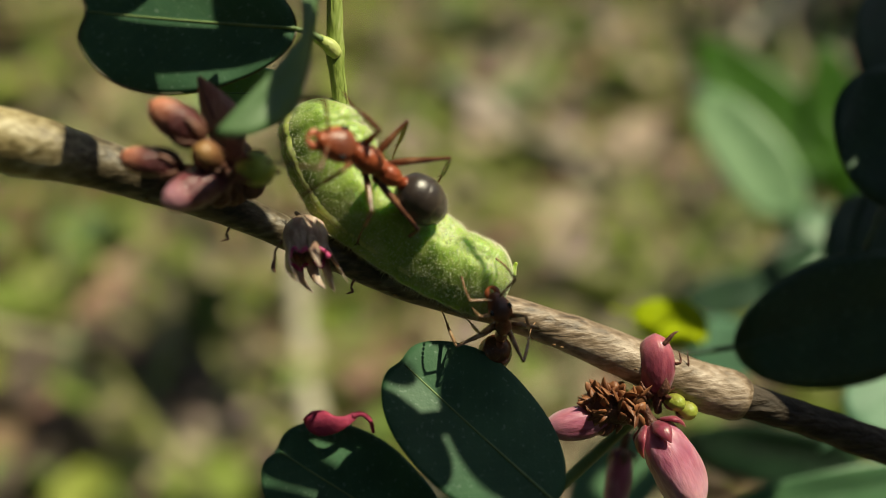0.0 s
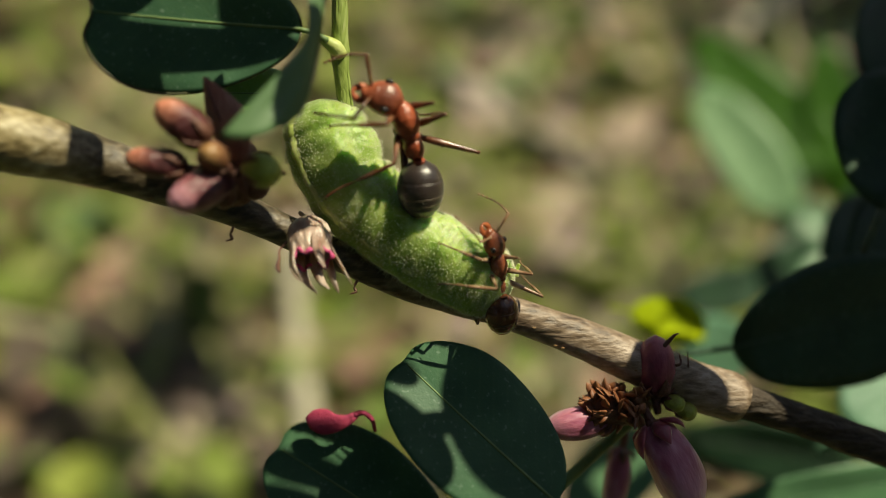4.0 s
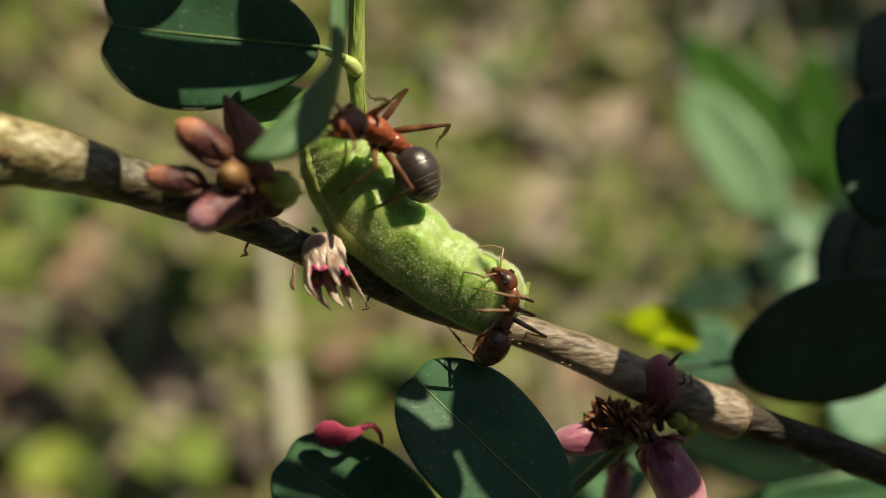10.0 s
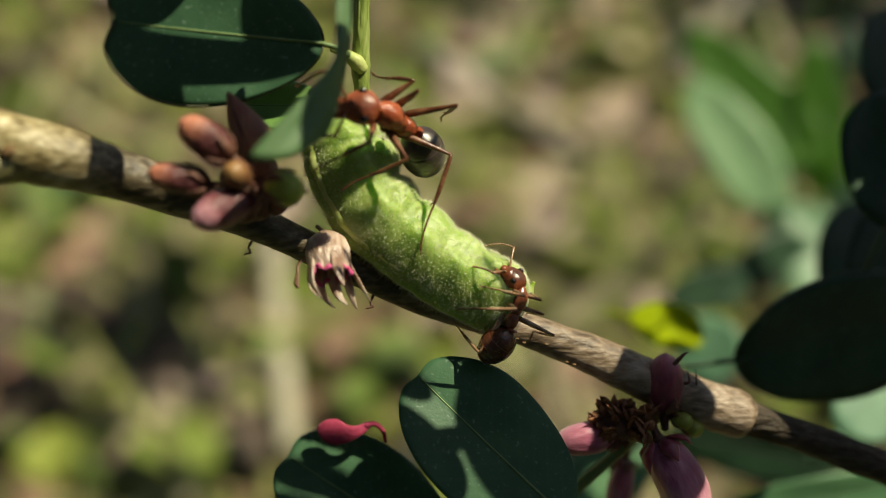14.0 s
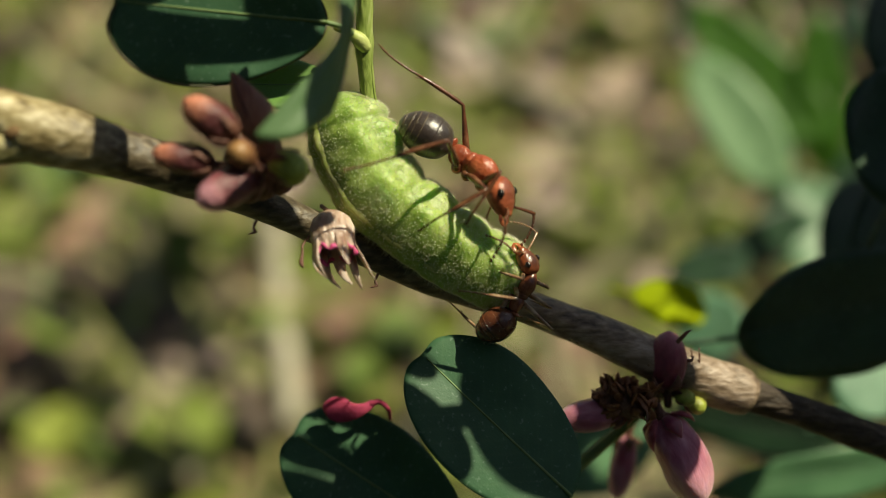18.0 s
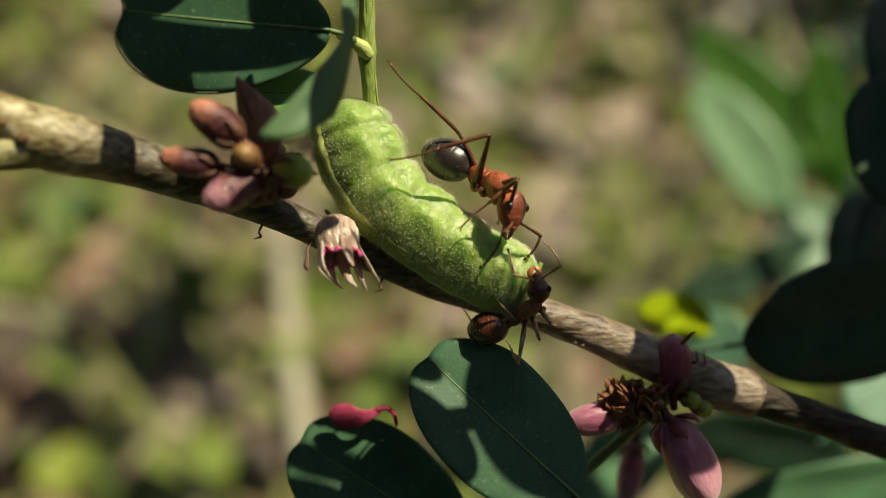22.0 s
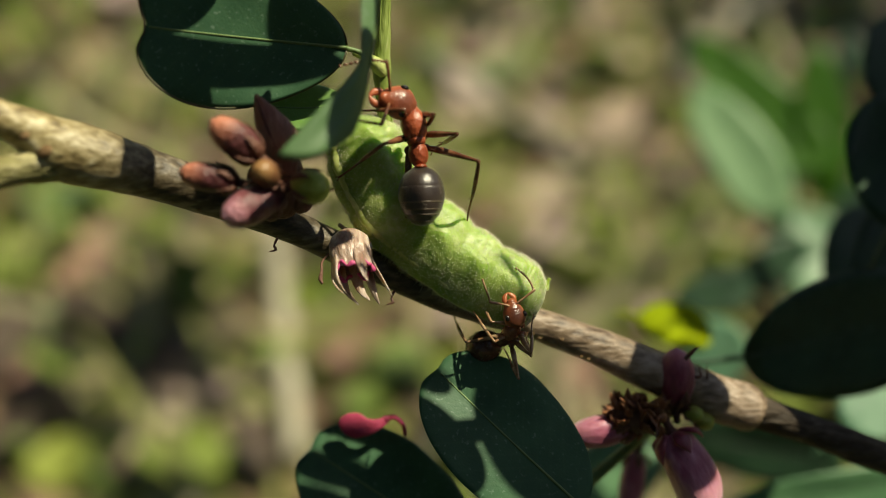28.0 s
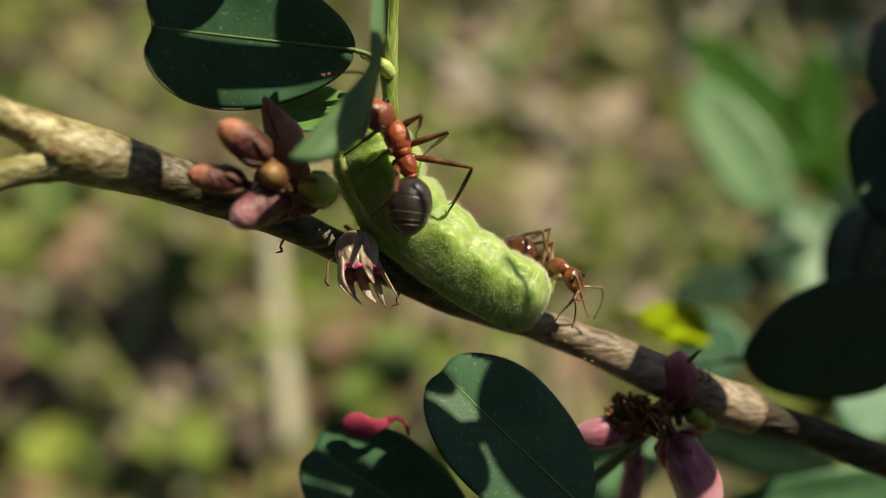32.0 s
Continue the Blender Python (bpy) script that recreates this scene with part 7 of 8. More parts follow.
SMALL_HEAD = [
    (0, turn(1.05, 0.00, 0.05, 43, 50, 48)),
    (1, turn(1.05, 0.00, 0.05, 42, 38, 52)),
    (2, turn(1.05, 0.00, 0.05, 32, 57, 43)),
    (3, turn(1.05, 0.00, 0.05, 24, 44, 44)),
    (3.5, turn(1.05, 0.00, 0.05, 10, 11, 22)),
    (5.5, turn(1.05, 0.00, 0.05, 16, 8, 15)),
    (6, turn(1.05, 0.00, 0.05, 22, 46, 60)),
    (7, turn(1.05, 0.00, 0.05, 20, 32, 62)),
    (8, turn(1.05, 0.00, 0.05, 20, 45, 59)),
    (9, turn(1.05, 0.00, 0.05, 30, 52, 61)),
    (10, turn(1.05, 0.00, 0.05, 23, 49, 54)),
    (11, turn(1.05, 0.00, 0.05, 22, 45, 60)),
    (12, turn(1.05, 0.00, 0.05, 21, 45, 59)),
    (13, turn(1.05, 0.00, 0.05, 20, 44, 55)),
    (14, turn(1.05, 0.00, 0.05, 22, 45, 56)),
    (15, turn(1.05, 0.00, 0.05, 20, 33, 61)),
    (15.5, turn(1.05, 0.00, 0.05, 14, 29, 54)),
    (17.5, turn(1.05, 0.00, 0.05, 17, 32, 53)),
    (18, turn(1.05, 0.00, 0.05, 24, 34, 51)),
    (19, turn(1.05, 0.00, 0.05, 32, 57, 43)),
    (20, turn(1.05, 0.00, 0.05, 54, 1, 66)),
    (21, turn(1.05, 0.00, 0.05, 52, -12, 72)),
    (22, turn(1.05, 0.00, 0.05, 50, -13, 67)),
    (23, turn(1.05, 0.00, 0.05, 64, -24, 79)),
    (24, turn(1.05, 0.00, 0.05, 68, -26, 80)),
    (25, turn(1.05, 0.00, 0.05, 78, -27, 75)),
    (25.5, turn(1.05, 0.00, 0.05, 80, -40, 79)),
    (27.5, turn(1.05, 0.00, 0.05, 68, 25, 59)),
    (28, turn(1.05, 0.00, 0.05, 80, -19, 71)),
    (28.5, turn(1.05, 0.00, 0.05, 56, 5, 57)),
    (28.8, turn(1.05, 0.00, 0.05, 40, 19, 38)),
    (28.9, turn(1.05, 0.00, 0.05, -0, 6, 6)),
    (29, turn(1.05, 0.00, 0.05, -0, 1, -6)),
    (29.2, turn(1.05, 0.00, 0.05, -1, 2, -10)),
    (29.4, turn(1.05, 0.00, 0.05, 1, -27, 2)),
    (29.6, turn(1.05, 0.00, 0.05, -22, -37, 83)),
    (29.7, turn(1.05, 0.00, 0.05, -2, -20, 40)),
    (29.8, turn(1.05, 0.00, 0.05, 1, 4, 6)),
    (30, turn(1.05, 0.00, 0.05, -0, 8, -2)),
    (30.2, turn(1.05, 0.00, 0.05, -1, 1, 5)),
    (30.4, turn(1.05, 0.00, 0.05, -2, 21, -13)),
    (30.5, turn(1.05, 0.00, 0.05, -10, -2, -21)),
    (30.6, turn(1.05, 0.00, 0.05, -9, 7, -13)),
    (30.8, turn(1.05, 0.00, 0.05, -7, 50, -11)),
    (31, turn(1.05, 0.00, 0.05, -5, 7, -8)),
    (31.2, turn(1.05, 0.00, 0.05, -10, 16, -14)),
    (31.4, turn(1.05, 0.00, 0.05, 2, -26, 31)),
    (31.6, turn(1.05, 0.00, 0.05, 0, 10, 13)),
    (32, turn(1.05, 0.00, 0.05, -0, 55, -3)),
]
SMALL_GASTER = [
    (0, turn(-1.42, 0.00, 0.05, -20, 10, -12)),
    (1, turn(-1.42, 0.00, 0.05, -11, 15, -9)),
    (2, turn(-1.42, 0.00, 0.05, -18, -7, -14)),
    (3, turn(-1.42, 0.00, 0.05, -6, -11, -7)),
    (3.5, turn(-1.42, 0.00, 0.05, 1, -7, 1)),
    (5.5, turn(-1.42, 0.00, 0.05, -1, 6, -1)),
    (6, turn(-1.42, 0.00, 0.05, 7, -30, 13)),
    (7, turn(-1.42, 0.00, 0.05, -1, -24, -2)),
    (8, turn(-1.42, 0.00, 0.05, -2, -31, -5)),
    (9, turn(-1.42, 0.00, 0.05, -11, -19, -16)),
    (10, turn(-1.42, 0.00, 0.05, -11, -24, -19)),
    (11, turn(-1.42, 0.00, 0.05, -6, -32, -10)),
    (12, turn(-1.42, 0.00, 0.05, -7, -29, -12)),
    (13, turn(-1.42, 0.00, 0.05, -2, -33, -4)),
    (14, turn(-1.42, 0.00, 0.05, -3, -32, -5)),
    (15, turn(-1.42, 0.00, 0.05, -3, -34, -5)),
    (15.5, turn(-1.42, 0.00, 0.05, -7, -33, -15)),
    (17.5, turn(-1.42, 0.00, 0.05, -11, -20, -26)),
    (18, turn(-1.42, 0.00, 0.05, -14, -29, -15)),
    (19, turn(-1.42, 0.00, 0.05, -24, -6, -20)),
    (20, turn(-1.42, 0.00, 0.05, -34, -4, -23)),
    (21, turn(-1.42, 0.00, 0.05, -26, -2, -23)),
    (22, turn(-1.42, 0.00, 0.05, -17, 17, -19)),
    (23, turn(-1.42, 0.00, 0.05, -25, 11, -21)),
    (24, turn(-1.42, 0.00, 0.05, -33, 15, -29)),
    (25, turn(-1.42, 0.00, 0.05, -38, 13, -25)),
    (25.5, turn(-1.42, 0.00, 0.05, -10, 11, -6)),
    (27.5, turn(-1.42, 0.00, 0.05, -48, 6, -17)),
    (28, turn(-1.42, 0.00, 0.05, -24, 19, -15)),
    (28.5, turn(-1.42, 0.00, 0.05, -42, -4, -24)),
    (28.8, turn(-1.42, 0.00, 0.05, -14, 2, -8)),
    (28.9, turn(-1.42, 0.00, 0.05, 1, -11, -20)),
    (29, turn(-1.42, 0.00, 0.05, -0, -2, -7)),
    (29.2, turn(-1.42, 0.00, 0.05, -1, -2, -11)),
    (29.4, turn(-1.42, 0.00, 0.05, 0, 6, 0)),
    (29.6, turn(-1.42, 0.00, 0.05, -10, -5, 32)),
    (29.8, turn(-1.42, 0.00, 0.05, -1, 12, -7)),
    (30, turn(-1.42, 0.00, 0.05, 2, 9, 36)),
    (30.2, turn(-1.42, 0.00, 0.05, -4, -2, 34)),
    (30.4, turn(-1.42, 0.00, 0.05, 7, 7, 40)),
    (30.5, turn(-1.42, 0.00, 0.05, -6, -3, -13)),
    (30.6, turn(-1.42, 0.00, 0.05, -25, -10, -36)),
    (30.8, turn(-1.42, 0.00, 0.05, -25, -17, -27)),
    (31, turn(-1.42, 0.00, 0.05, -27, 12, -46)),
    (31.2, turn(-1.42, 0.00, 0.05, -13, 3, -17)),
    (31.4, turn(-1.42, 0.00, 0.05, 1, -1, 18)),
    (31.6, turn(-1.42, 0.00, 0.05, 0, -0, 25)),
    (32, turn(-1.42, 0.00, 0.05, -0, 9, -1)),
]
SMALL_LEGS, SMALL_SHINS = {}, {}
SMALL_LEGS["hind", 1] = [
    (0, turn(-0.60, 0.34, -0.36, 29, -35, 83)),
    (1, turn(-0.60, 0.34, -0.36, 10, -31, 118)),
    (2, turn(-0.60, 0.34, -0.36, 52, -32, 126)),
    (3, turn(-0.60, 0.34, -0.36, 27, -13, 156)),
    (6, turn(-0.60, 0.34, -0.36, 12, 14, 156)),
    (7, turn(-0.60, 0.34, -0.36, 9, 14, 152)),
    (8, turn(-0.60, 0.34, -0.36, 5, 15, 159)),
    (9, turn(-0.60, 0.34, -0.36, 6, 6, 155)),
    (10, turn(-0.60, 0.34, -0.36, 8, 9, 156)),
    (11, turn(-0.60, 0.34, -0.36, 4, 12, 161)),
    (12, turn(-0.60, 0.34, -0.36, 4, 11, 162)),
    (13, turn(-0.60, 0.34, -0.36, 4, 11, 162)),
    (14, turn(-0.60, 0.34, -0.36, 6, 9, 164)),
    (15, turn(-0.60, 0.34, -0.36, 5, 11, 162)),
    (17.5, turn(-0.60, 0.34, -0.36, 6, 12, 161)),
    (18, turn(-0.60, 0.34, -0.36, -2, 5, 167)),
    (19, turn(-0.60, 0.34, -0.36, 13, -16, 155)),
    (20, turn(-0.60, 0.34, -0.36, -52, -38, -178)),
    (21, turn(-0.60, 0.34, -0.36, -66, -31, -165)),
    (22, turn(-0.60, 0.34, -0.36, -65, -28, -165)),
    (23, turn(-0.60, 0.34, -0.36, -82, -30, -150)),
    (24, turn(-0.60, 0.34, -0.36, -101, -30, -142)),
    (25, turn(-0.60, 0.34, -0.36, -74, -58, -162)),
    (28, turn(-0.60, 0.34, -0.36, -67, -62, -168)),
    (28.8, turn(-0.60, 0.34, -0.36, -61, -40, -168)),
    (28.87, turn(-0.60, 0.34, -0.36, -37, -24, 127)),
    (28.93, turn(-0.60, 0.34, -0.36, -40, 3, 75)),
    (29, turn(-0.60, 0.34, -0.36, -63, 16, 20)),
    (29.1, turn(-0.60, 0.34, -0.36, -18, 19, 24)),
    (29.2, turn(-0.60, 0.34, -0.36, 28, 18, 29)),
    (29.47, turn(-0.60, 0.34, -0.36, 31, -23, 67)),
    (29.73, turn(-0.60, 0.34, -0.36, -4, -52, 128)),
    (30, turn(-0.60, 0.34, -0.36, -56, -35, -156)),
    (30.5, turn(-0.60, 0.34, -0.36, -22, -67, -166)),
    (31, turn(-0.60, 0.34, -0.36, 95, -69, 99)),
    (32, turn(-0.60, 0.34, -0.36, -96, -73, -98)),
]
SMALL_SHINS["hind", 1] = [
    (0, turn(2.40, 0.00, 0.00, -180, 72, 180)),
    (1, turn(2.40, 0.00, 0.00, -180, 86, 180)),
    (2, turn(2.40, 0.00, 0.00, 180, 63, 180)),
    (3, turn(2.40, 0.00, 0.00, -180, 71, 180)),
    (6, turn(2.40, 0.00, 0.00, 180, 78, 180)),
    (7, turn(2.40, 0.00, 0.00, -180, 82, 180)),
    (8, turn(2.40, 0.00, 0.00, -180, 82, 180)),
    (9, turn(2.40, 0.00, 0.00, -180, 83, 180)),
    (10, turn(2.40, 0.00, 0.00, -180, 80, 180)),
    (11, turn(2.40, 0.00, 0.00, 180, 80, -180)),
    (12, turn(2.40, 0.00, 0.00, 180, 80, -180)),
    (13, turn(2.40, 0.00, 0.00, -180, 80, 180)),
    (14, turn(2.40, 0.00, 0.00, 180, 78, -180)),
    (15, turn(2.40, 0.00, 0.00, -180, 77, 180)),
    (17.5, turn(2.40, 0.00, 0.00, -180, 80, 180)),
    (18, turn(2.40, 0.00, 0.00, 180, 87, -180)),
    (19, turn(2.40, 0.00, 0.00, 180, 84, 180)),
    (20, turn(2.40, 0.00, 0.00, -180, 79, 180)),
    (21, turn(2.40, 0.00, 0.00, 180, 85, 180)),
    (22, turn(2.40, 0.00, 0.00, 180, 89, -180)),
    (23, turn(2.40, 0.00, 0.00, 180, 81, 180)),
    (24, turn(2.40, 0.00, 0.00, -180, 72, 180)),
    (25, turn(2.40, 0.00, 0.00, 0, 86, 0)),
    (28, turn(2.40, 0.00, 0.00, 0, 82, 0)),
    (28.8, turn(2.40, 0.00, 0.00, 0, 80, -0)),
    (28.9, turn(2.40, 0.00, 0.00, 180, 57, -180)),
    (29, turn(2.40, 0.00, 0.00, 180, 14, 180)),
    (29.2, turn(2.40, 0.00, 0.00, 180, 6, -180)),
    (29.6, turn(2.40, 0.00, 0.00, 180, 75, 180)),
    (30, turn(2.40, 0.00, 0.00, -0, 37, 0)),
    (30.5, turn(2.40, 0.00, 0.00, -0, 83, 0)),
    (31, turn(2.40, 0.00, 0.00, 180, 50, 180)),
    (32, turn(2.40, 0.00, 0.00, 180, 65, -180)),
]
SMALL_LEGS["hind", -1] = [
    (0, turn(-0.60, -0.34, -0.36, -71, -66, -47)),
    (1, turn(-0.60, -0.34, -0.36, -74, -58, -73)),
    (2, turn(-0.60, -0.34, -0.36, -8, -63, -138)),
    (3, turn(-0.60, -0.34, -0.36, 8, -51, -134)),
    (6, turn(-0.60, -0.34, -0.36, 10, -52, -121)),
    (7, turn(-0.60, -0.34, -0.36, 12, -54, -133)),
    (8, turn(-0.60, -0.34, -0.36, 8, -52, -118)),
    (9, turn(-0.60, -0.34, -0.36, 6, -57, -125)),
    (10, turn(-0.60, -0.34, -0.36, 6, -56, -120)),
    (11, turn(-0.60, -0.34, -0.36, 8, -52, -115)),
    (12, turn(-0.60, -0.34, -0.36, 7, -53, -113)),
    (13, turn(-0.60, -0.34, -0.36, 7, -53, -113)),
    (14, turn(-0.60, -0.34, -0.36, 4, -54, -108)),
    (15, turn(-0.60, -0.34, -0.36, 8, -53, -112)),
    (17.5, turn(-0.60, -0.34, -0.36, 10, -53, -117)),
    (18, turn(-0.60, -0.34, -0.36, 5, -50, -115)),
    (19, turn(-0.60, -0.34, -0.36, -26, -63, -103)),
    (20, turn(-0.60, -0.34, -0.36, -51, -28, -74)),
    (21, turn(-0.60, -0.34, -0.36, -65, -27, -77)),
    (22, turn(-0.60, -0.34, -0.36, -57, -23, -112)),
    (23, turn(-0.60, -0.34, -0.36, -64, -11, -90)),
    (24, turn(-0.60, -0.34, -0.36, -68, -16, -74)),
    (25, turn(-0.60, -0.34, -0.36, -53, -2, -53)),
    (28, turn(-0.60, -0.34, -0.36, -78, -6, -71)),
    (28.8, turn(-0.60, -0.34, -0.36, -66, -33, -91)),
    (28.87, turn(-0.60, -0.34, -0.36, -108, -84, -65)),
    (28.93, turn(-0.60, -0.34, -0.36, 105, -42, 67)),
    (29, turn(-0.60, -0.34, -0.36, 91, 10, 58)),
    (29.2, turn(-0.60, -0.34, -0.36, 97, 10, 68)),
    (29.6, turn(-0.60, -0.34, -0.36, 104, -34, 98)),
    (30, turn(-0.60, -0.34, -0.36, 55, -70, 170)),
    (30.5, turn(-0.60, -0.34, -0.36, 7, -53, 167)),
    (31, turn(-0.60, -0.34, -0.36, -31, -42, 148)),
    (32, turn(-0.60, -0.34, -0.36, 46, -71, 101)),
]
SMALL_SHINS["hind", -1] = [
    (0, turn(2.40, 0.00, 0.00, -180, 31, -180)),
    (1, turn(2.40, 0.00, 0.00, 180, 29, 180)),
    (2, turn(2.40, 0.00, 0.00, 180, 68, 180)),
    (3, turn(2.40, 0.00, 0.00, 180, 66, 180)),
    (6, turn(2.40, 0.00, 0.00, 180, 62, -180)),
    (7, turn(2.40, 0.00, 0.00, 180, 69, -180)),
    (8, turn(2.40, 0.00, 0.00, 180, 66, 180)),
    (9, turn(2.40, 0.00, 0.00, 180, 66, -180)),
    (10, turn(2.40, 0.00, 0.00, 180, 64, 180)),
    (11, turn(2.40, 0.00, 0.00, 180, 63, -180)),
    (12, turn(2.40, 0.00, 0.00, 180, 63, 180)),
    (13, turn(2.40, 0.00, 0.00, 180, 63, 180)),
    (14, turn(2.40, 0.00, 0.00, 180, 64, -180)),
    (15, turn(2.40, 0.00, 0.00, 180, 63, 180)),
    (17.5, turn(2.40, 0.00, 0.00, 180, 63, 180)),
    (18, turn(2.40, 0.00, 0.00, 180, 58, -180)),
    (19, turn(2.40, 0.00, 0.00, 180, 61, 180)),
    (20, turn(2.40, 0.00, 0.00, 180, 24, -180)),
    (21, turn(2.40, 0.00, 0.00, 180, 19, -180)),
    (22, turn(2.40, 0.00, 0.00, 180, 49, 180)),
    (23, turn(2.40, 0.00, 0.00, -180, 37, 180)),
    (24, turn(2.40, 0.00, 0.00, 180, 25, -180)),
    (25, turn(2.40, 0.00, 0.00, 180, 15, 180)),
    (28, turn(2.40, 0.00, 0.00, -180, 22, 180)),
    (28.8, turn(2.40, 0.00, 0.00, 180, 30, 180)),
    (29, turn(2.40, 0.00, 0.00, -180, 26, 180)),
    (29.2, turn(2.40, 0.00, 0.00, 180, 43, 180)),
    (30, turn(2.40, 0.00, 0.00, 180, 62, -180)),
    (31, turn(2.40, 0.00, 0.00, 180, 57, 180)),
    (32, turn(2.40, 0.00, 0.00, 180, 73, 180)),
]
SMALL_LEGS["middle", 1] = [
    (0, turn(-0.10, 0.36, -0.38, 69, -44, 41)),
    (1, turn(-0.10, 0.36, -0.38, 50, -50, 77)),
    (2, turn(-0.10, 0.36, -0.38, -12, -52, 71)),
    (3, turn(-0.10, 0.36, -0.38, -17, -64, 90)),
    (6, turn(-0.10, 0.36, -0.38, 2, -56, 94)),
    (7, turn(-0.10, 0.36, -0.38, 8, -54, 90)),
    (8, turn(-0.10, 0.36, -0.38, 3, -55, 99)),
    (9, turn(-0.10, 0.36, -0.38, 16, -53, 88)),
    (10, turn(-0.10, 0.36, -0.38, 16, -54, 83)),
    (11, turn(-0.10, 0.36, -0.38, 9, -56, 96)),
    (12, turn(-0.10, 0.36, -0.38, 10, -56, 94)),
    (13, turn(-0.10, 0.36, -0.38, 11, -56, 93)),
    (14, turn(-0.10, 0.36, -0.38, 14, -58, 92)),
    (15, turn(-0.10, 0.36, -0.38, 12, -59, 91)),
    (17.5, turn(-0.10, 0.36, -0.38, 8, -55, 96)),
    (18, turn(-0.10, 0.36, -0.38, -1, -53, 115)),
    (19, turn(-0.10, 0.36, -0.38, 37, -46, 74)),
    (20, turn(-0.10, 0.36, -0.38, -33, -38, 160)),
    (21, turn(-0.10, 0.36, -0.38, -46, -35, 175)),
    (23, turn(-0.10, 0.36, -0.38, -65, -34, -157)),
    (25, turn(-0.10, 0.36, -0.38, -68, -58, -167)),
    (28, turn(-0.10, 0.36, -0.38, -177, -54, -73)),
    (28.8, turn(-0.10, 0.36, -0.38, 94, -50, 10)),
    (28.87, turn(-0.10, 0.36, -0.38, 24, -29, 38)),
    (28.93, turn(-0.10, 0.36, -0.38, -26, -0, 32)),
    (29, turn(-0.10, 0.36, -0.38, -81, 13, 5)),
    (29.2, turn(-0.10, 0.36, -0.38, -26, 15, 20)),
    (29.47, turn(-0.10, 0.36, -0.38, -6, -3, 76)),
    (29.73, turn(-0.10, 0.36, -0.38, -9, -29, 130)),
    (30, turn(-0.10, 0.36, -0.38, -39, -39, -159)),
    (30.5, turn(-0.10, 0.36, -0.38, -30, -62, -121)),
    (31, turn(-0.10, 0.36, -0.38, -85, -78, -22)),
    (31.5, turn(-0.10, 0.36, -0.38, -12, -75, -134)),
    (32, turn(-0.10, 0.36, -0.38, -8, -58, -177)),
]
SMALL_SHINS["middle", 1] = [
    (0, turn(1.75, 0.00, 0.00, 180, 44, -180)),
    (1, turn(1.75, 0.00, 0.00, 180, 66, 180)),
    (2, turn(1.75, 0.00, 0.00, -180, 71, 180)),
    (3, turn(1.75, 0.00, 0.00, 180, 71, 180)),
    (6, turn(1.75, 0.00, 0.00, -180, 78, 180)),
    (7, turn(1.75, 0.00, 0.00, 180, 78, -180)),
    (8, turn(1.75, 0.00, 0.00, -180, 79, 180)),
    (9, turn(1.75, 0.00, 0.00, -180, 79, 180)),
    (10, turn(1.75, 0.00, 0.00, 180, 78, -180)),
    (11, turn(1.75, 0.00, 0.00, 180, 79, -180)),
    (12, turn(1.75, 0.00, 0.00, -180, 78, -180)),
    (13, turn(1.75, 0.00, 0.00, 180, 78, 180)),
    (14, turn(1.75, 0.00, 0.00, 180, 76, -180)),
    (15, turn(1.75, 0.00, 0.00, 180, 75, 180)),
    (17.5, turn(1.75, 0.00, 0.00, -180, 78, 180)),
    (18, turn(1.75, 0.00, 0.00, 180, 86, -180)),
    (19, turn(1.75, 0.00, 0.00, -180, 89, 180)),
    (20, turn(1.75, 0.00, 0.00, -0, 84, 0)),
    (21, turn(1.75, 0.00, 0.00, 0, 78, -0)),
    (23, turn(1.75, 0.00, 0.00, 0, 73, 0)),
    (25, turn(1.75, 0.00, 0.00, 0, 89, 0)),
    (28, turn(1.75, 0.00, 0.00, 180, 72, 180)),
    (28.8, turn(1.75, 0.00, 0.00, 180, 45, -180)),
    (29, turn(1.75, 0.00, 0.00, -180, 24, -180)),
    (29.2, turn(1.75, 0.00, 0.00, 180, 5, -180)),
    (29.6, turn(1.75, 0.00, 0.00, 180, 66, -180)),
    (30, turn(1.75, 0.00, 0.00, 0, 53, -0)),
    (31, turn(1.75, 0.00, 0.00, 180, 66, 180)),
    (32, turn(1.75, 0.00, 0.00, 0, 82, -0)),
]
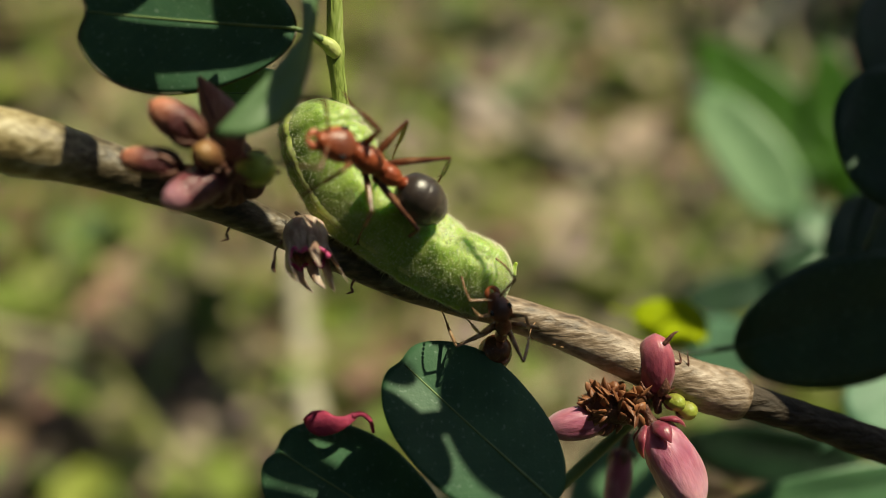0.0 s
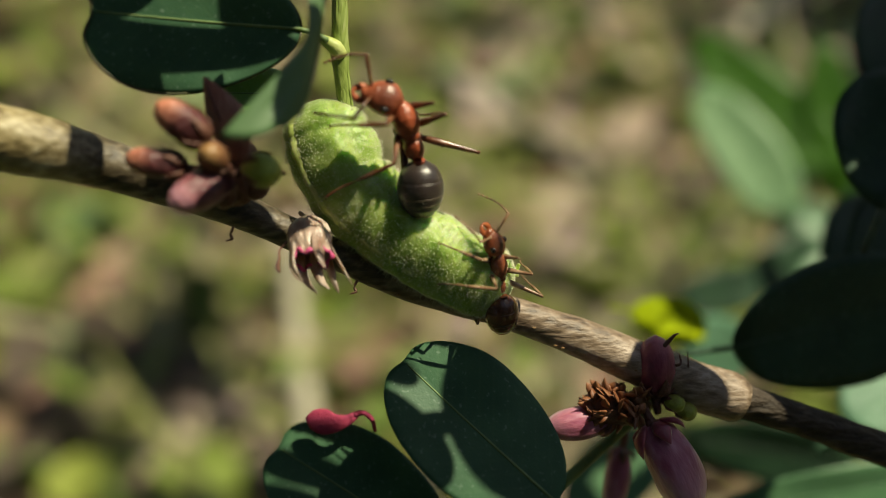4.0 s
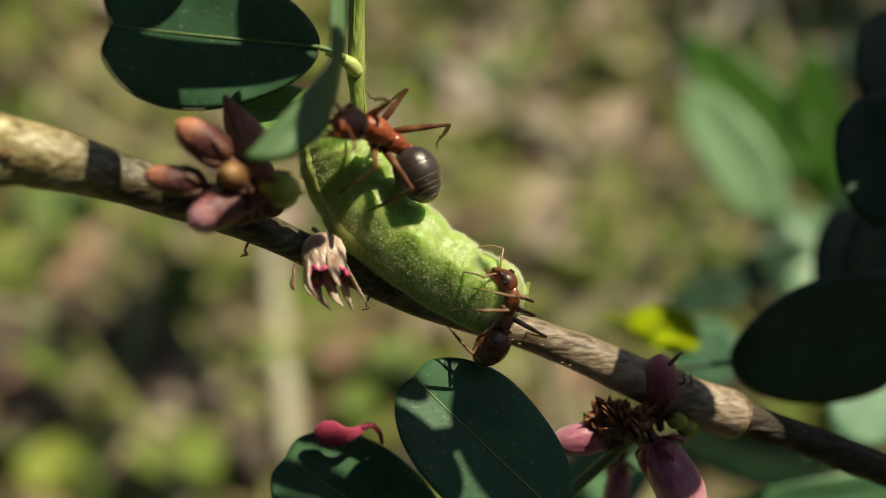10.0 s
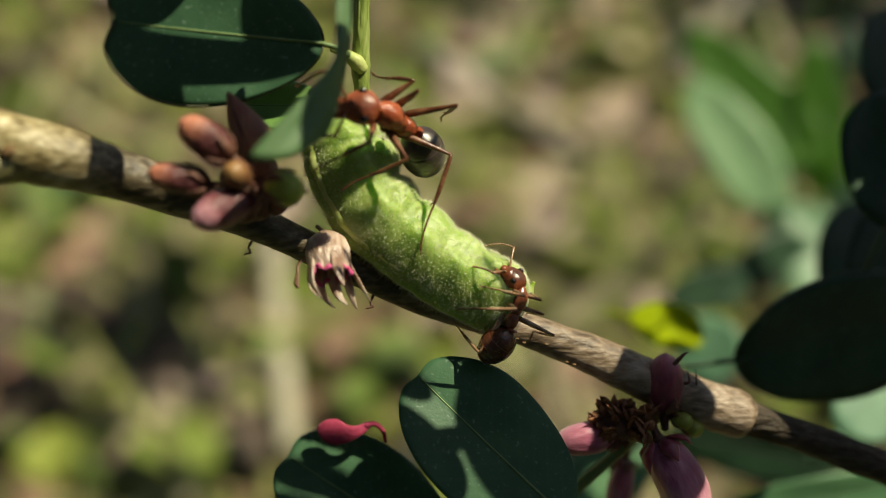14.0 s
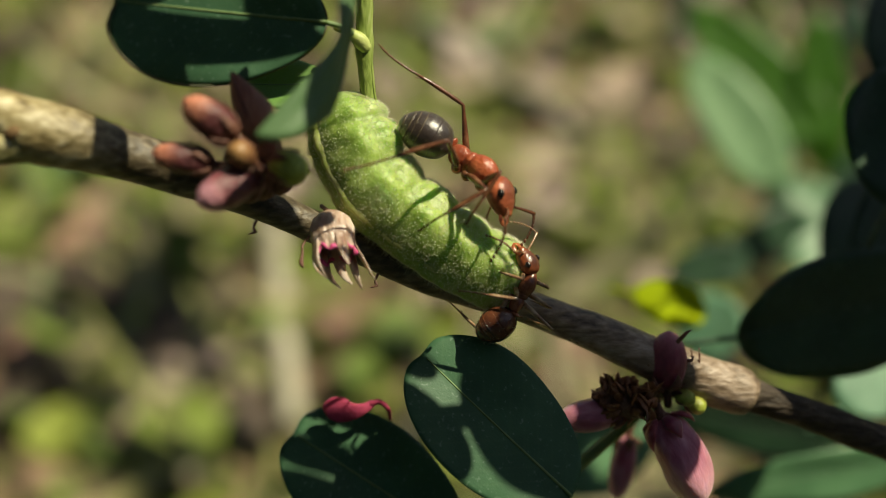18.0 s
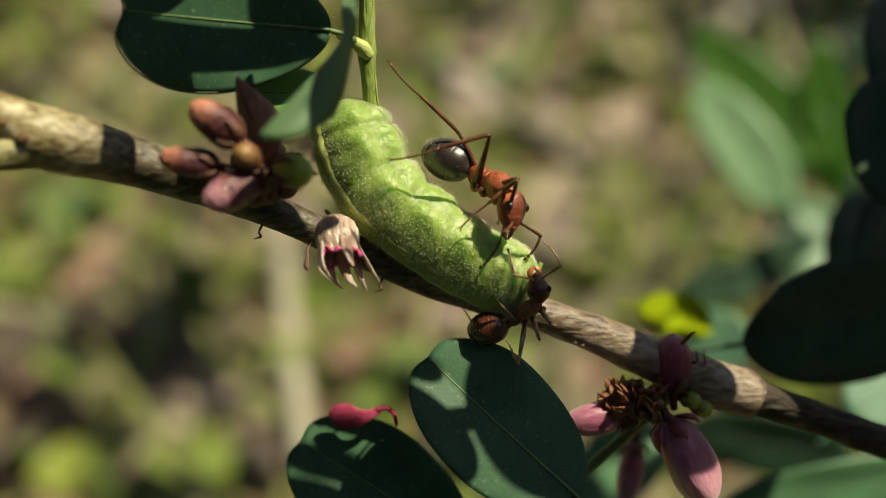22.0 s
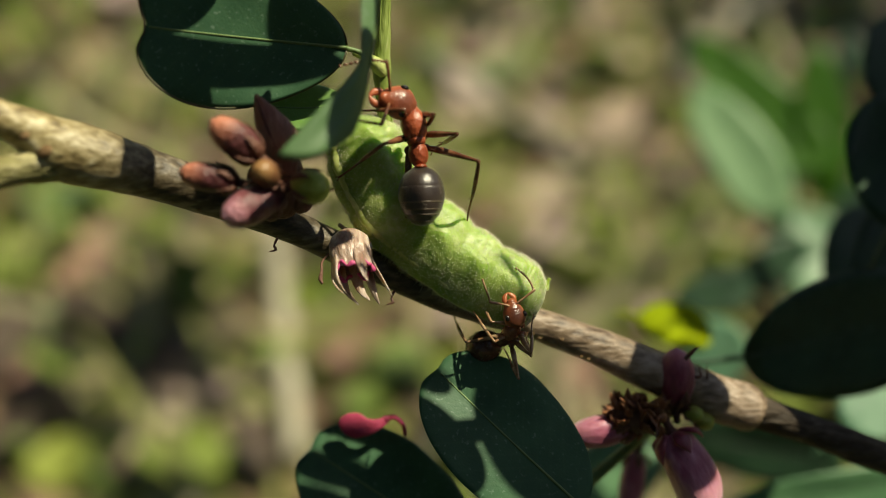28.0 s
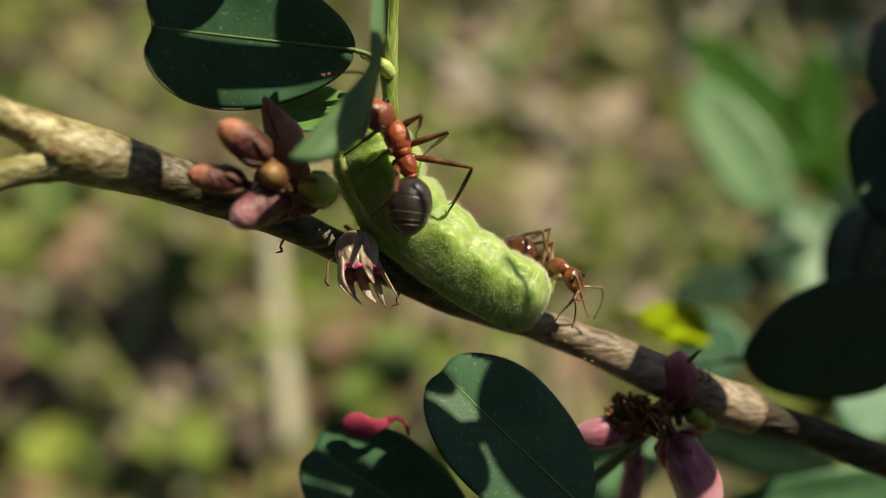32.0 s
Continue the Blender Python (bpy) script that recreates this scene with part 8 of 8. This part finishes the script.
SMALL_LEGS["middle", -1] = [
    (0, turn(-0.10, -0.36, -0.38, -63, -21, -63)),
    (1, turn(-0.10, -0.36, -0.38, -55, -25, -90)),
    (2, turn(-0.10, -0.36, -0.38, -36, -57, -104)),
    (3, turn(-0.10, -0.36, -0.38, -13, -50, -110)),
    (6, turn(-0.10, -0.36, -0.38, 25, -82, -101)),
    (7, turn(-0.10, -0.36, -0.38, 9, -66, -124)),
    (8, turn(-0.10, -0.36, -0.38, 16, -82, -120)),
    (9, turn(-0.10, -0.36, -0.38, 7, -82, -123)),
    (10, turn(-0.10, -0.36, -0.38, 5, -84, -115)),
    (11, turn(-0.10, -0.36, -0.38, 22, -84, -125)),
    (12, turn(-0.10, -0.36, -0.38, 9, -85, -110)),
    (13, turn(-0.10, -0.36, -0.38, 7, -85, -109)),
    (14, turn(-0.10, -0.36, -0.38, -13, -82, -86)),
    (15, turn(-0.10, -0.36, -0.38, -3, -80, -96)),
    (17.5, turn(-0.10, -0.36, -0.38, 29, -84, -133)),
    (18, turn(-0.10, -0.36, -0.38, -0, -60, -100)),
    (19, turn(-0.10, -0.36, -0.38, -19, -60, -95)),
    (20, turn(-0.10, -0.36, -0.38, -20, -28, -60)),
    (22, turn(-0.10, -0.36, -0.38, -42, -28, -76)),
    (23, turn(-0.10, -0.36, -0.38, -18, -8, -60)),
    (24, turn(-0.10, -0.36, -0.38, -0, -6, -52)),
    (25, turn(-0.10, -0.36, -0.38, 65, 8, -43)),
    (28, turn(-0.10, -0.36, -0.38, 4, 5, -48)),
    (28.8, turn(-0.10, -0.36, -0.38, -34, -20, -65)),
    (28.87, turn(-0.10, -0.36, -0.38, -6, 23, -39)),
    (28.93, turn(-0.10, -0.36, -0.38, 51, 36, 17)),
    (29, turn(-0.10, -0.36, -0.38, 95, 6, 60)),
    (29.2, turn(-0.10, -0.36, -0.38, 100, 4, 76)),
    (29.47, turn(-0.10, -0.36, -0.38, 111, -43, 97)),
    (29.73, turn(-0.10, -0.36, -0.38, 12, -82, -142)),
    (30, turn(-0.10, -0.36, -0.38, -32, -36, -76)),
    (30.5, turn(-0.10, -0.36, -0.38, -58, -52, -125)),
    (31, turn(-0.10, -0.36, -0.38, -44, -76, 155)),
    (32, turn(-0.10, -0.36, -0.38, 57, -71, 113)),
]
SMALL_SHINS["middle", -1] = [
    (0, turn(1.75, 0.00, 0.00, 180, 45, 180)),
    (1, turn(1.75, 0.00, 0.00, 180, 54, 180)),
    (2, turn(1.75, 0.00, 0.00, -180, 67, -180)),
    (3, turn(1.75, 0.00, 0.00, 180, 69, -180)),
    (6, turn(1.75, 0.00, 0.00, 180, 40, 180)),
    (7, turn(1.75, 0.00, 0.00, 180, 58, -180)),
    (8, turn(1.75, 0.00, 0.00, -180, 41, -180)),
    (9, turn(1.75, 0.00, 0.00, 180, 47, 180)),
    (10, turn(1.75, 0.00, 0.00, 180, 43, -180)),
    (11, turn(1.75, 0.00, 0.00, 180, 39, 180)),
    (12, turn(1.75, 0.00, 0.00, -180, 40, 180)),
    (13, turn(1.75, 0.00, 0.00, 180, 39, -180)),
    (14, turn(1.75, 0.00, 0.00, 180, 43, -180)),
    (15, turn(1.75, 0.00, 0.00, 180, 45, -180)),
    (17.5, turn(1.75, 0.00, 0.00, 180, 41, 180)),
    (18, turn(1.75, 0.00, 0.00, 180, 55, -180)),
    (19, turn(1.75, 0.00, 0.00, -180, 75, 180)),
    (20, turn(1.75, 0.00, 0.00, -180, 22, 180)),
    (22, turn(1.75, 0.00, 0.00, 180, 21, -180)),
    (23, turn(1.75, 0.00, 0.00, -180, 22, 180)),
    (24, turn(1.75, 0.00, 0.00, 180, 19, 180)),
    (25, turn(1.75, 0.00, 0.00, -180, 40, 180)),
    (28, turn(1.75, 0.00, 0.00, -180, 23, 180)),
    (28.8, turn(1.75, 0.00, 0.00, 180, 23, 180)),
    (29, turn(1.75, 0.00, 0.00, 180, 32, 180)),
    (29.2, turn(1.75, 0.00, 0.00, -180, 55, 180)),
    (30, turn(1.75, 0.00, 0.00, 0, 87, -0)),
    (31, turn(1.75, 0.00, 0.00, 180, 47, -180)),
    (32, turn(1.75, 0.00, 0.00, 180, 50, -180)),
]
SMALL_LEGS["front", 1] = [
    (0, turn(0.65, 0.34, -0.36, 57, -27, 42)),
    (1, turn(0.65, 0.34, -0.36, 22, -63, 30)),
    (2, turn(0.65, 0.34, -0.36, -10, -52, 63)),
    (3, turn(0.65, 0.34, -0.36, -9, -32, 51)),
    (6, turn(0.65, 0.34, -0.36, 8, -52, 98)),
    (7, turn(0.65, 0.34, -0.36, -16, -62, 118)),
    (8, turn(0.65, 0.34, -0.36, -26, -66, 124)),
    (9, turn(0.65, 0.34, -0.36, 19, -60, 77)),
    (10, turn(0.65, 0.34, -0.36, 4, -67, 85)),
    (11, turn(0.65, 0.34, -0.36, -7, -67, 102)),
    (12, turn(0.65, 0.34, -0.36, -4, -67, 99)),
    (13, turn(0.65, 0.34, -0.36, -4, -67, 98)),
    (14, turn(0.65, 0.34, -0.36, 0, -69, 96)),
    (15, turn(0.65, 0.34, -0.36, -4, -71, 96)),
    (17.5, turn(0.65, 0.34, -0.36, -8, -67, 103)),
    (18, turn(0.65, 0.34, -0.36, 8, -49, 100)),
    (19, turn(0.65, 0.34, -0.36, 40, -35, 57)),
    (20, turn(0.65, 0.34, -0.36, -155, -71, -105)),
    (21, turn(0.65, 0.34, -0.36, -144, -61, -126)),
    (22, turn(0.65, 0.34, -0.36, -122, -24, -163)),
    (23, turn(0.65, 0.34, -0.36, -133, -27, -150)),
    (24, turn(0.65, 0.34, -0.36, -75, -48, 179)),
    (25, turn(0.65, 0.34, -0.36, -57, -62, 128)),
    (28, turn(0.65, 0.34, -0.36, -38, -79, 161)),
    (28.8, turn(0.65, 0.34, -0.36, 53, -46, 29)),
    (28.9, turn(0.65, 0.34, -0.36, -11, -1, 26)),
    (29, turn(0.65, 0.34, -0.36, -82, 15, -16)),
    (29.2, turn(0.65, 0.34, -0.36, -49, 19, 6)),
    (29.6, turn(0.65, 0.34, -0.36, -3, -30, 20)),
    (30, turn(0.65, 0.34, -0.36, 94, -62, -42)),
    (30.5, turn(0.65, 0.34, -0.36, 2, -57, -15)),
    (31, turn(0.65, 0.34, -0.36, -64, -43, -18)),
    (31.5, turn(0.65, 0.34, -0.36, -19, -31, -34)),
    (32, turn(0.65, 0.34, -0.36, 17, -14, -35)),
]
SMALL_SHINS["front", 1] = [
    (0, turn(1.55, 0.00, 0.00, 180, 50, -180)),
    (1, turn(1.55, 0.00, 0.00, -180, 81, 180)),
    (2, turn(1.55, 0.00, 0.00, 180, 70, -180)),
    (3, turn(1.55, 0.00, 0.00, 0, 74, -0)),
    (6, turn(1.55, 0.00, 0.00, 180, 37, 180)),
    (7, turn(1.55, 0.00, 0.00, 180, 37, 180)),
    (8, turn(1.55, 0.00, 0.00, 180, 57, 180)),
    (9, turn(1.55, 0.00, 0.00, 180, 49, 180)),
    (10, turn(1.55, 0.00, 0.00, 180, 48, 180)),
    (11, turn(1.55, 0.00, 0.00, 180, 51, 180)),
    (12, turn(1.55, 0.00, 0.00, 180, 51, -180)),
    (13, turn(1.55, 0.00, 0.00, 180, 51, 180)),
    (14, turn(1.55, 0.00, 0.00, 180, 48, 180)),
    (15, turn(1.55, 0.00, 0.00, 180, 44, 180)),
    (17.5, turn(1.55, 0.00, 0.00, 180, 48, -180)),
    (18, turn(1.55, 0.00, 0.00, -180, 52, 180)),
    (19, turn(1.55, 0.00, 0.00, 180, 69, 180)),
    (20, turn(1.55, 0.00, 0.00, -180, 70, 180)),
    (21, turn(1.55, 0.00, 0.00, 0, 88, -0)),
    (22, turn(1.55, 0.00, 0.00, 0, 87, -0)),
    (23, turn(1.55, 0.00, 0.00, -180, 81, 180)),
    (24, turn(1.55, 0.00, 0.00, 0, 89, 0)),
    (25, turn(1.55, 0.00, 0.00, 0, 68, -0)),
    (28, turn(1.55, 0.00, 0.00, 0, 85, -0)),
    (28.8, turn(1.55, 0.00, 0.00, 180, 78, -180)),
    (29, turn(1.55, 0.00, 0.00, 180, 40, 180)),
    (29.2, turn(1.55, 0.00, 0.00, -180, 16, 180)),
    (30, turn(1.55, 0.00, 0.00, -180, 45, 180)),
    (31, turn(1.55, 0.00, 0.00, 180, 59, 180)),
    (32, turn(1.55, 0.00, 0.00, 180, 86, 180)),
]
SMALL_LEGS["front", -1] = [
    (0, turn(0.65, -0.34, -0.36, -117, -25, -26)),
    (0.5, turn(0.65, -0.34, -0.36, -79, -18, -25)),
    (1, turn(0.65, -0.34, -0.36, -42, -13, -20)),
    (2, turn(0.65, -0.34, -0.36, -117, -40, -7)),
    (3, turn(0.65, -0.34, -0.36, -110, -65, -18)),
    (6, turn(0.65, -0.34, -0.36, 113, -79, 157)),
    (7, turn(0.65, -0.34, -0.36, 32, -65, -131)),
    (8, turn(0.65, -0.34, -0.36, 55, -81, -141)),
    (9, turn(0.65, -0.34, -0.36, 68, -81, -172)),
    (10, turn(0.65, -0.34, -0.36, 92, -85, 172)),
    (11, turn(0.65, -0.34, -0.36, 105, -83, 168)),
    (12, turn(0.65, -0.34, -0.36, 115, -84, 161)),
    (13, turn(0.65, -0.34, -0.36, 115, -84, 160)),
    (14, turn(0.65, -0.34, -0.36, 95, -87, -178)),
    (15, turn(0.65, -0.34, -0.36, 60, -84, -144)),
    (17.5, turn(0.65, -0.34, -0.36, 99, -82, 172)),
    (18, turn(0.65, -0.34, -0.36, 167, -87, 107)),
    (20, turn(0.65, -0.34, -0.36, -23, -33, -67)),
    (21, turn(0.65, -0.34, -0.36, 27, -33, -69)),
    (23, turn(0.65, -0.34, -0.36, 6, -29, -57)),
    (25, turn(0.65, -0.34, -0.36, 63, -6, -32)),
    (28, turn(0.65, -0.34, -0.36, 60, -1, -59)),
    (28.8, turn(0.65, -0.34, -0.36, 28, -24, -50)),
    (28.9, turn(0.65, -0.34, -0.36, 61, 6, -5)),
    (29, turn(0.65, -0.34, -0.36, 104, 0, 47)),
    (29.2, turn(0.65, -0.34, -0.36, 102, -0, 63)),
    (29.6, turn(0.65, -0.34, -0.36, 53, 15, 18)),
    (30, turn(0.65, -0.34, -0.36, 8, -9, -24)),
    (30.33, turn(0.65, -0.34, -0.36, 46, -7, 17)),
    (30.67, turn(0.65, -0.34, -0.36, 79, -30, 53)),
    (31, turn(0.65, -0.34, -0.36, 99, -66, 84)),
    (31.33, turn(0.65, -0.34, -0.36, -106, -65, -39)),
    (31.67, turn(0.65, -0.34, -0.36, -73, -21, -34)),
    (32, turn(0.65, -0.34, -0.36, -39, 13, -8)),
]
SMALL_SHINS["front", -1] = [
    (0, turn(1.55, 0.00, 0.00, -180, 46, 180)),
    (1, turn(1.55, 0.00, 0.00, 180, 17, 180)),
    (2, turn(1.55, 0.00, 0.00, 180, 25, -180)),
    (3, turn(1.55, 0.00, 0.00, 180, 34, 180)),
    (6, turn(1.55, 0.00, 0.00, 180, 30, 180)),
    (7, turn(1.55, 0.00, 0.00, 180, 56, 180)),
    (8, turn(1.55, 0.00, 0.00, 180, 42, -180)),
    (9, turn(1.55, 0.00, 0.00, 180, 37, 180)),
    (10, turn(1.55, 0.00, 0.00, 180, 35, 180)),
    (11, turn(1.55, 0.00, 0.00, 180, 30, 180)),
    (12, turn(1.55, 0.00, 0.00, 180, 30, -180)),
    (13, turn(1.55, 0.00, 0.00, 180, 30, 180)),
    (14, turn(1.55, 0.00, 0.00, -180, 33, -180)),
    (15, turn(1.55, 0.00, 0.00, 180, 37, 180)),
    (17.5, turn(1.55, 0.00, 0.00, 180, 32, 180)),
    (18, turn(1.55, 0.00, 0.00, 180, 29, -180)),
    (20, turn(1.55, 0.00, 0.00, 180, 8, -180)),
    (21, turn(1.55, 0.00, 0.00, -180, 3, 180)),
    (23, turn(1.55, 0.00, 0.00, 180, 0, 180)),
    (25, turn(1.55, 0.00, 0.00, 180, 29, 180)),
    (28, turn(1.55, 0.00, 0.00, -180, 27, 180)),
    (28.8, turn(1.55, 0.00, 0.00, 180, 36, -180)),
    (29, turn(1.55, 0.00, 0.00, -180, 25, 180)),
    (29.2, turn(1.55, 0.00, 0.00, 180, 47, 180)),
    (30, turn(1.55, 0.00, 0.00, -180, 46, 180)),
    (31, turn(1.55, 0.00, 0.00, 180, 25, -180)),
    (32, turn(1.55, 0.00, 0.00, 0, 90, 0)),
]

SWAY_ROWS = [(t, sway_blocker.matrix_world @ turn(x, y, 0)) for t, x, y in ((0, 7, 3), (2.6, 7, 3), (3.4, 3, 1.5), (5.5, 0.3, 1.4), (9, 0.3, 1.4), (11, 0.2, 0.7), (13, 0.3, 0.9), (17.5, 0, 0), (21, 0, 0), (22, 0.3, 1.4), (25, 0.3, 1.4), (28, 0.2, 1.0), (32, 0.2, 0.8))]

GUST_ROWS = [(t, gust_blocker.matrix_world @ turn(x, y, 0)) for t, x, y in ((0, 5, 3), (13.8, 5, 3), (14.8, 0, 0), (21.0, 0, 0), (21.7, 5, 3), (32, 5, 3))]


def motions():
    walk(gust_blocker, GUST_ROWS)
    walk(sway_blocker, SWAY_ROWS)
    for (ob, head, gaster, bones), rows, heads, gasters, legs, shins in ((big_ant, LARGE_ROWS, LARGE_HEAD, LARGE_GASTER, LARGE_LEGS, LARGE_SHINS), (small_ant, SMALL_ROWS, SMALL_HEAD, SMALL_GASTER, SMALL_LEGS, SMALL_SHINS)):
        walk(ob, rows)
        walk(head, heads)
        walk(gaster, gasters)
        for kind, side, leg, low in bones:
            walk(leg, legs[kind, side])
            walk(low, shins[kind, side])


motions()
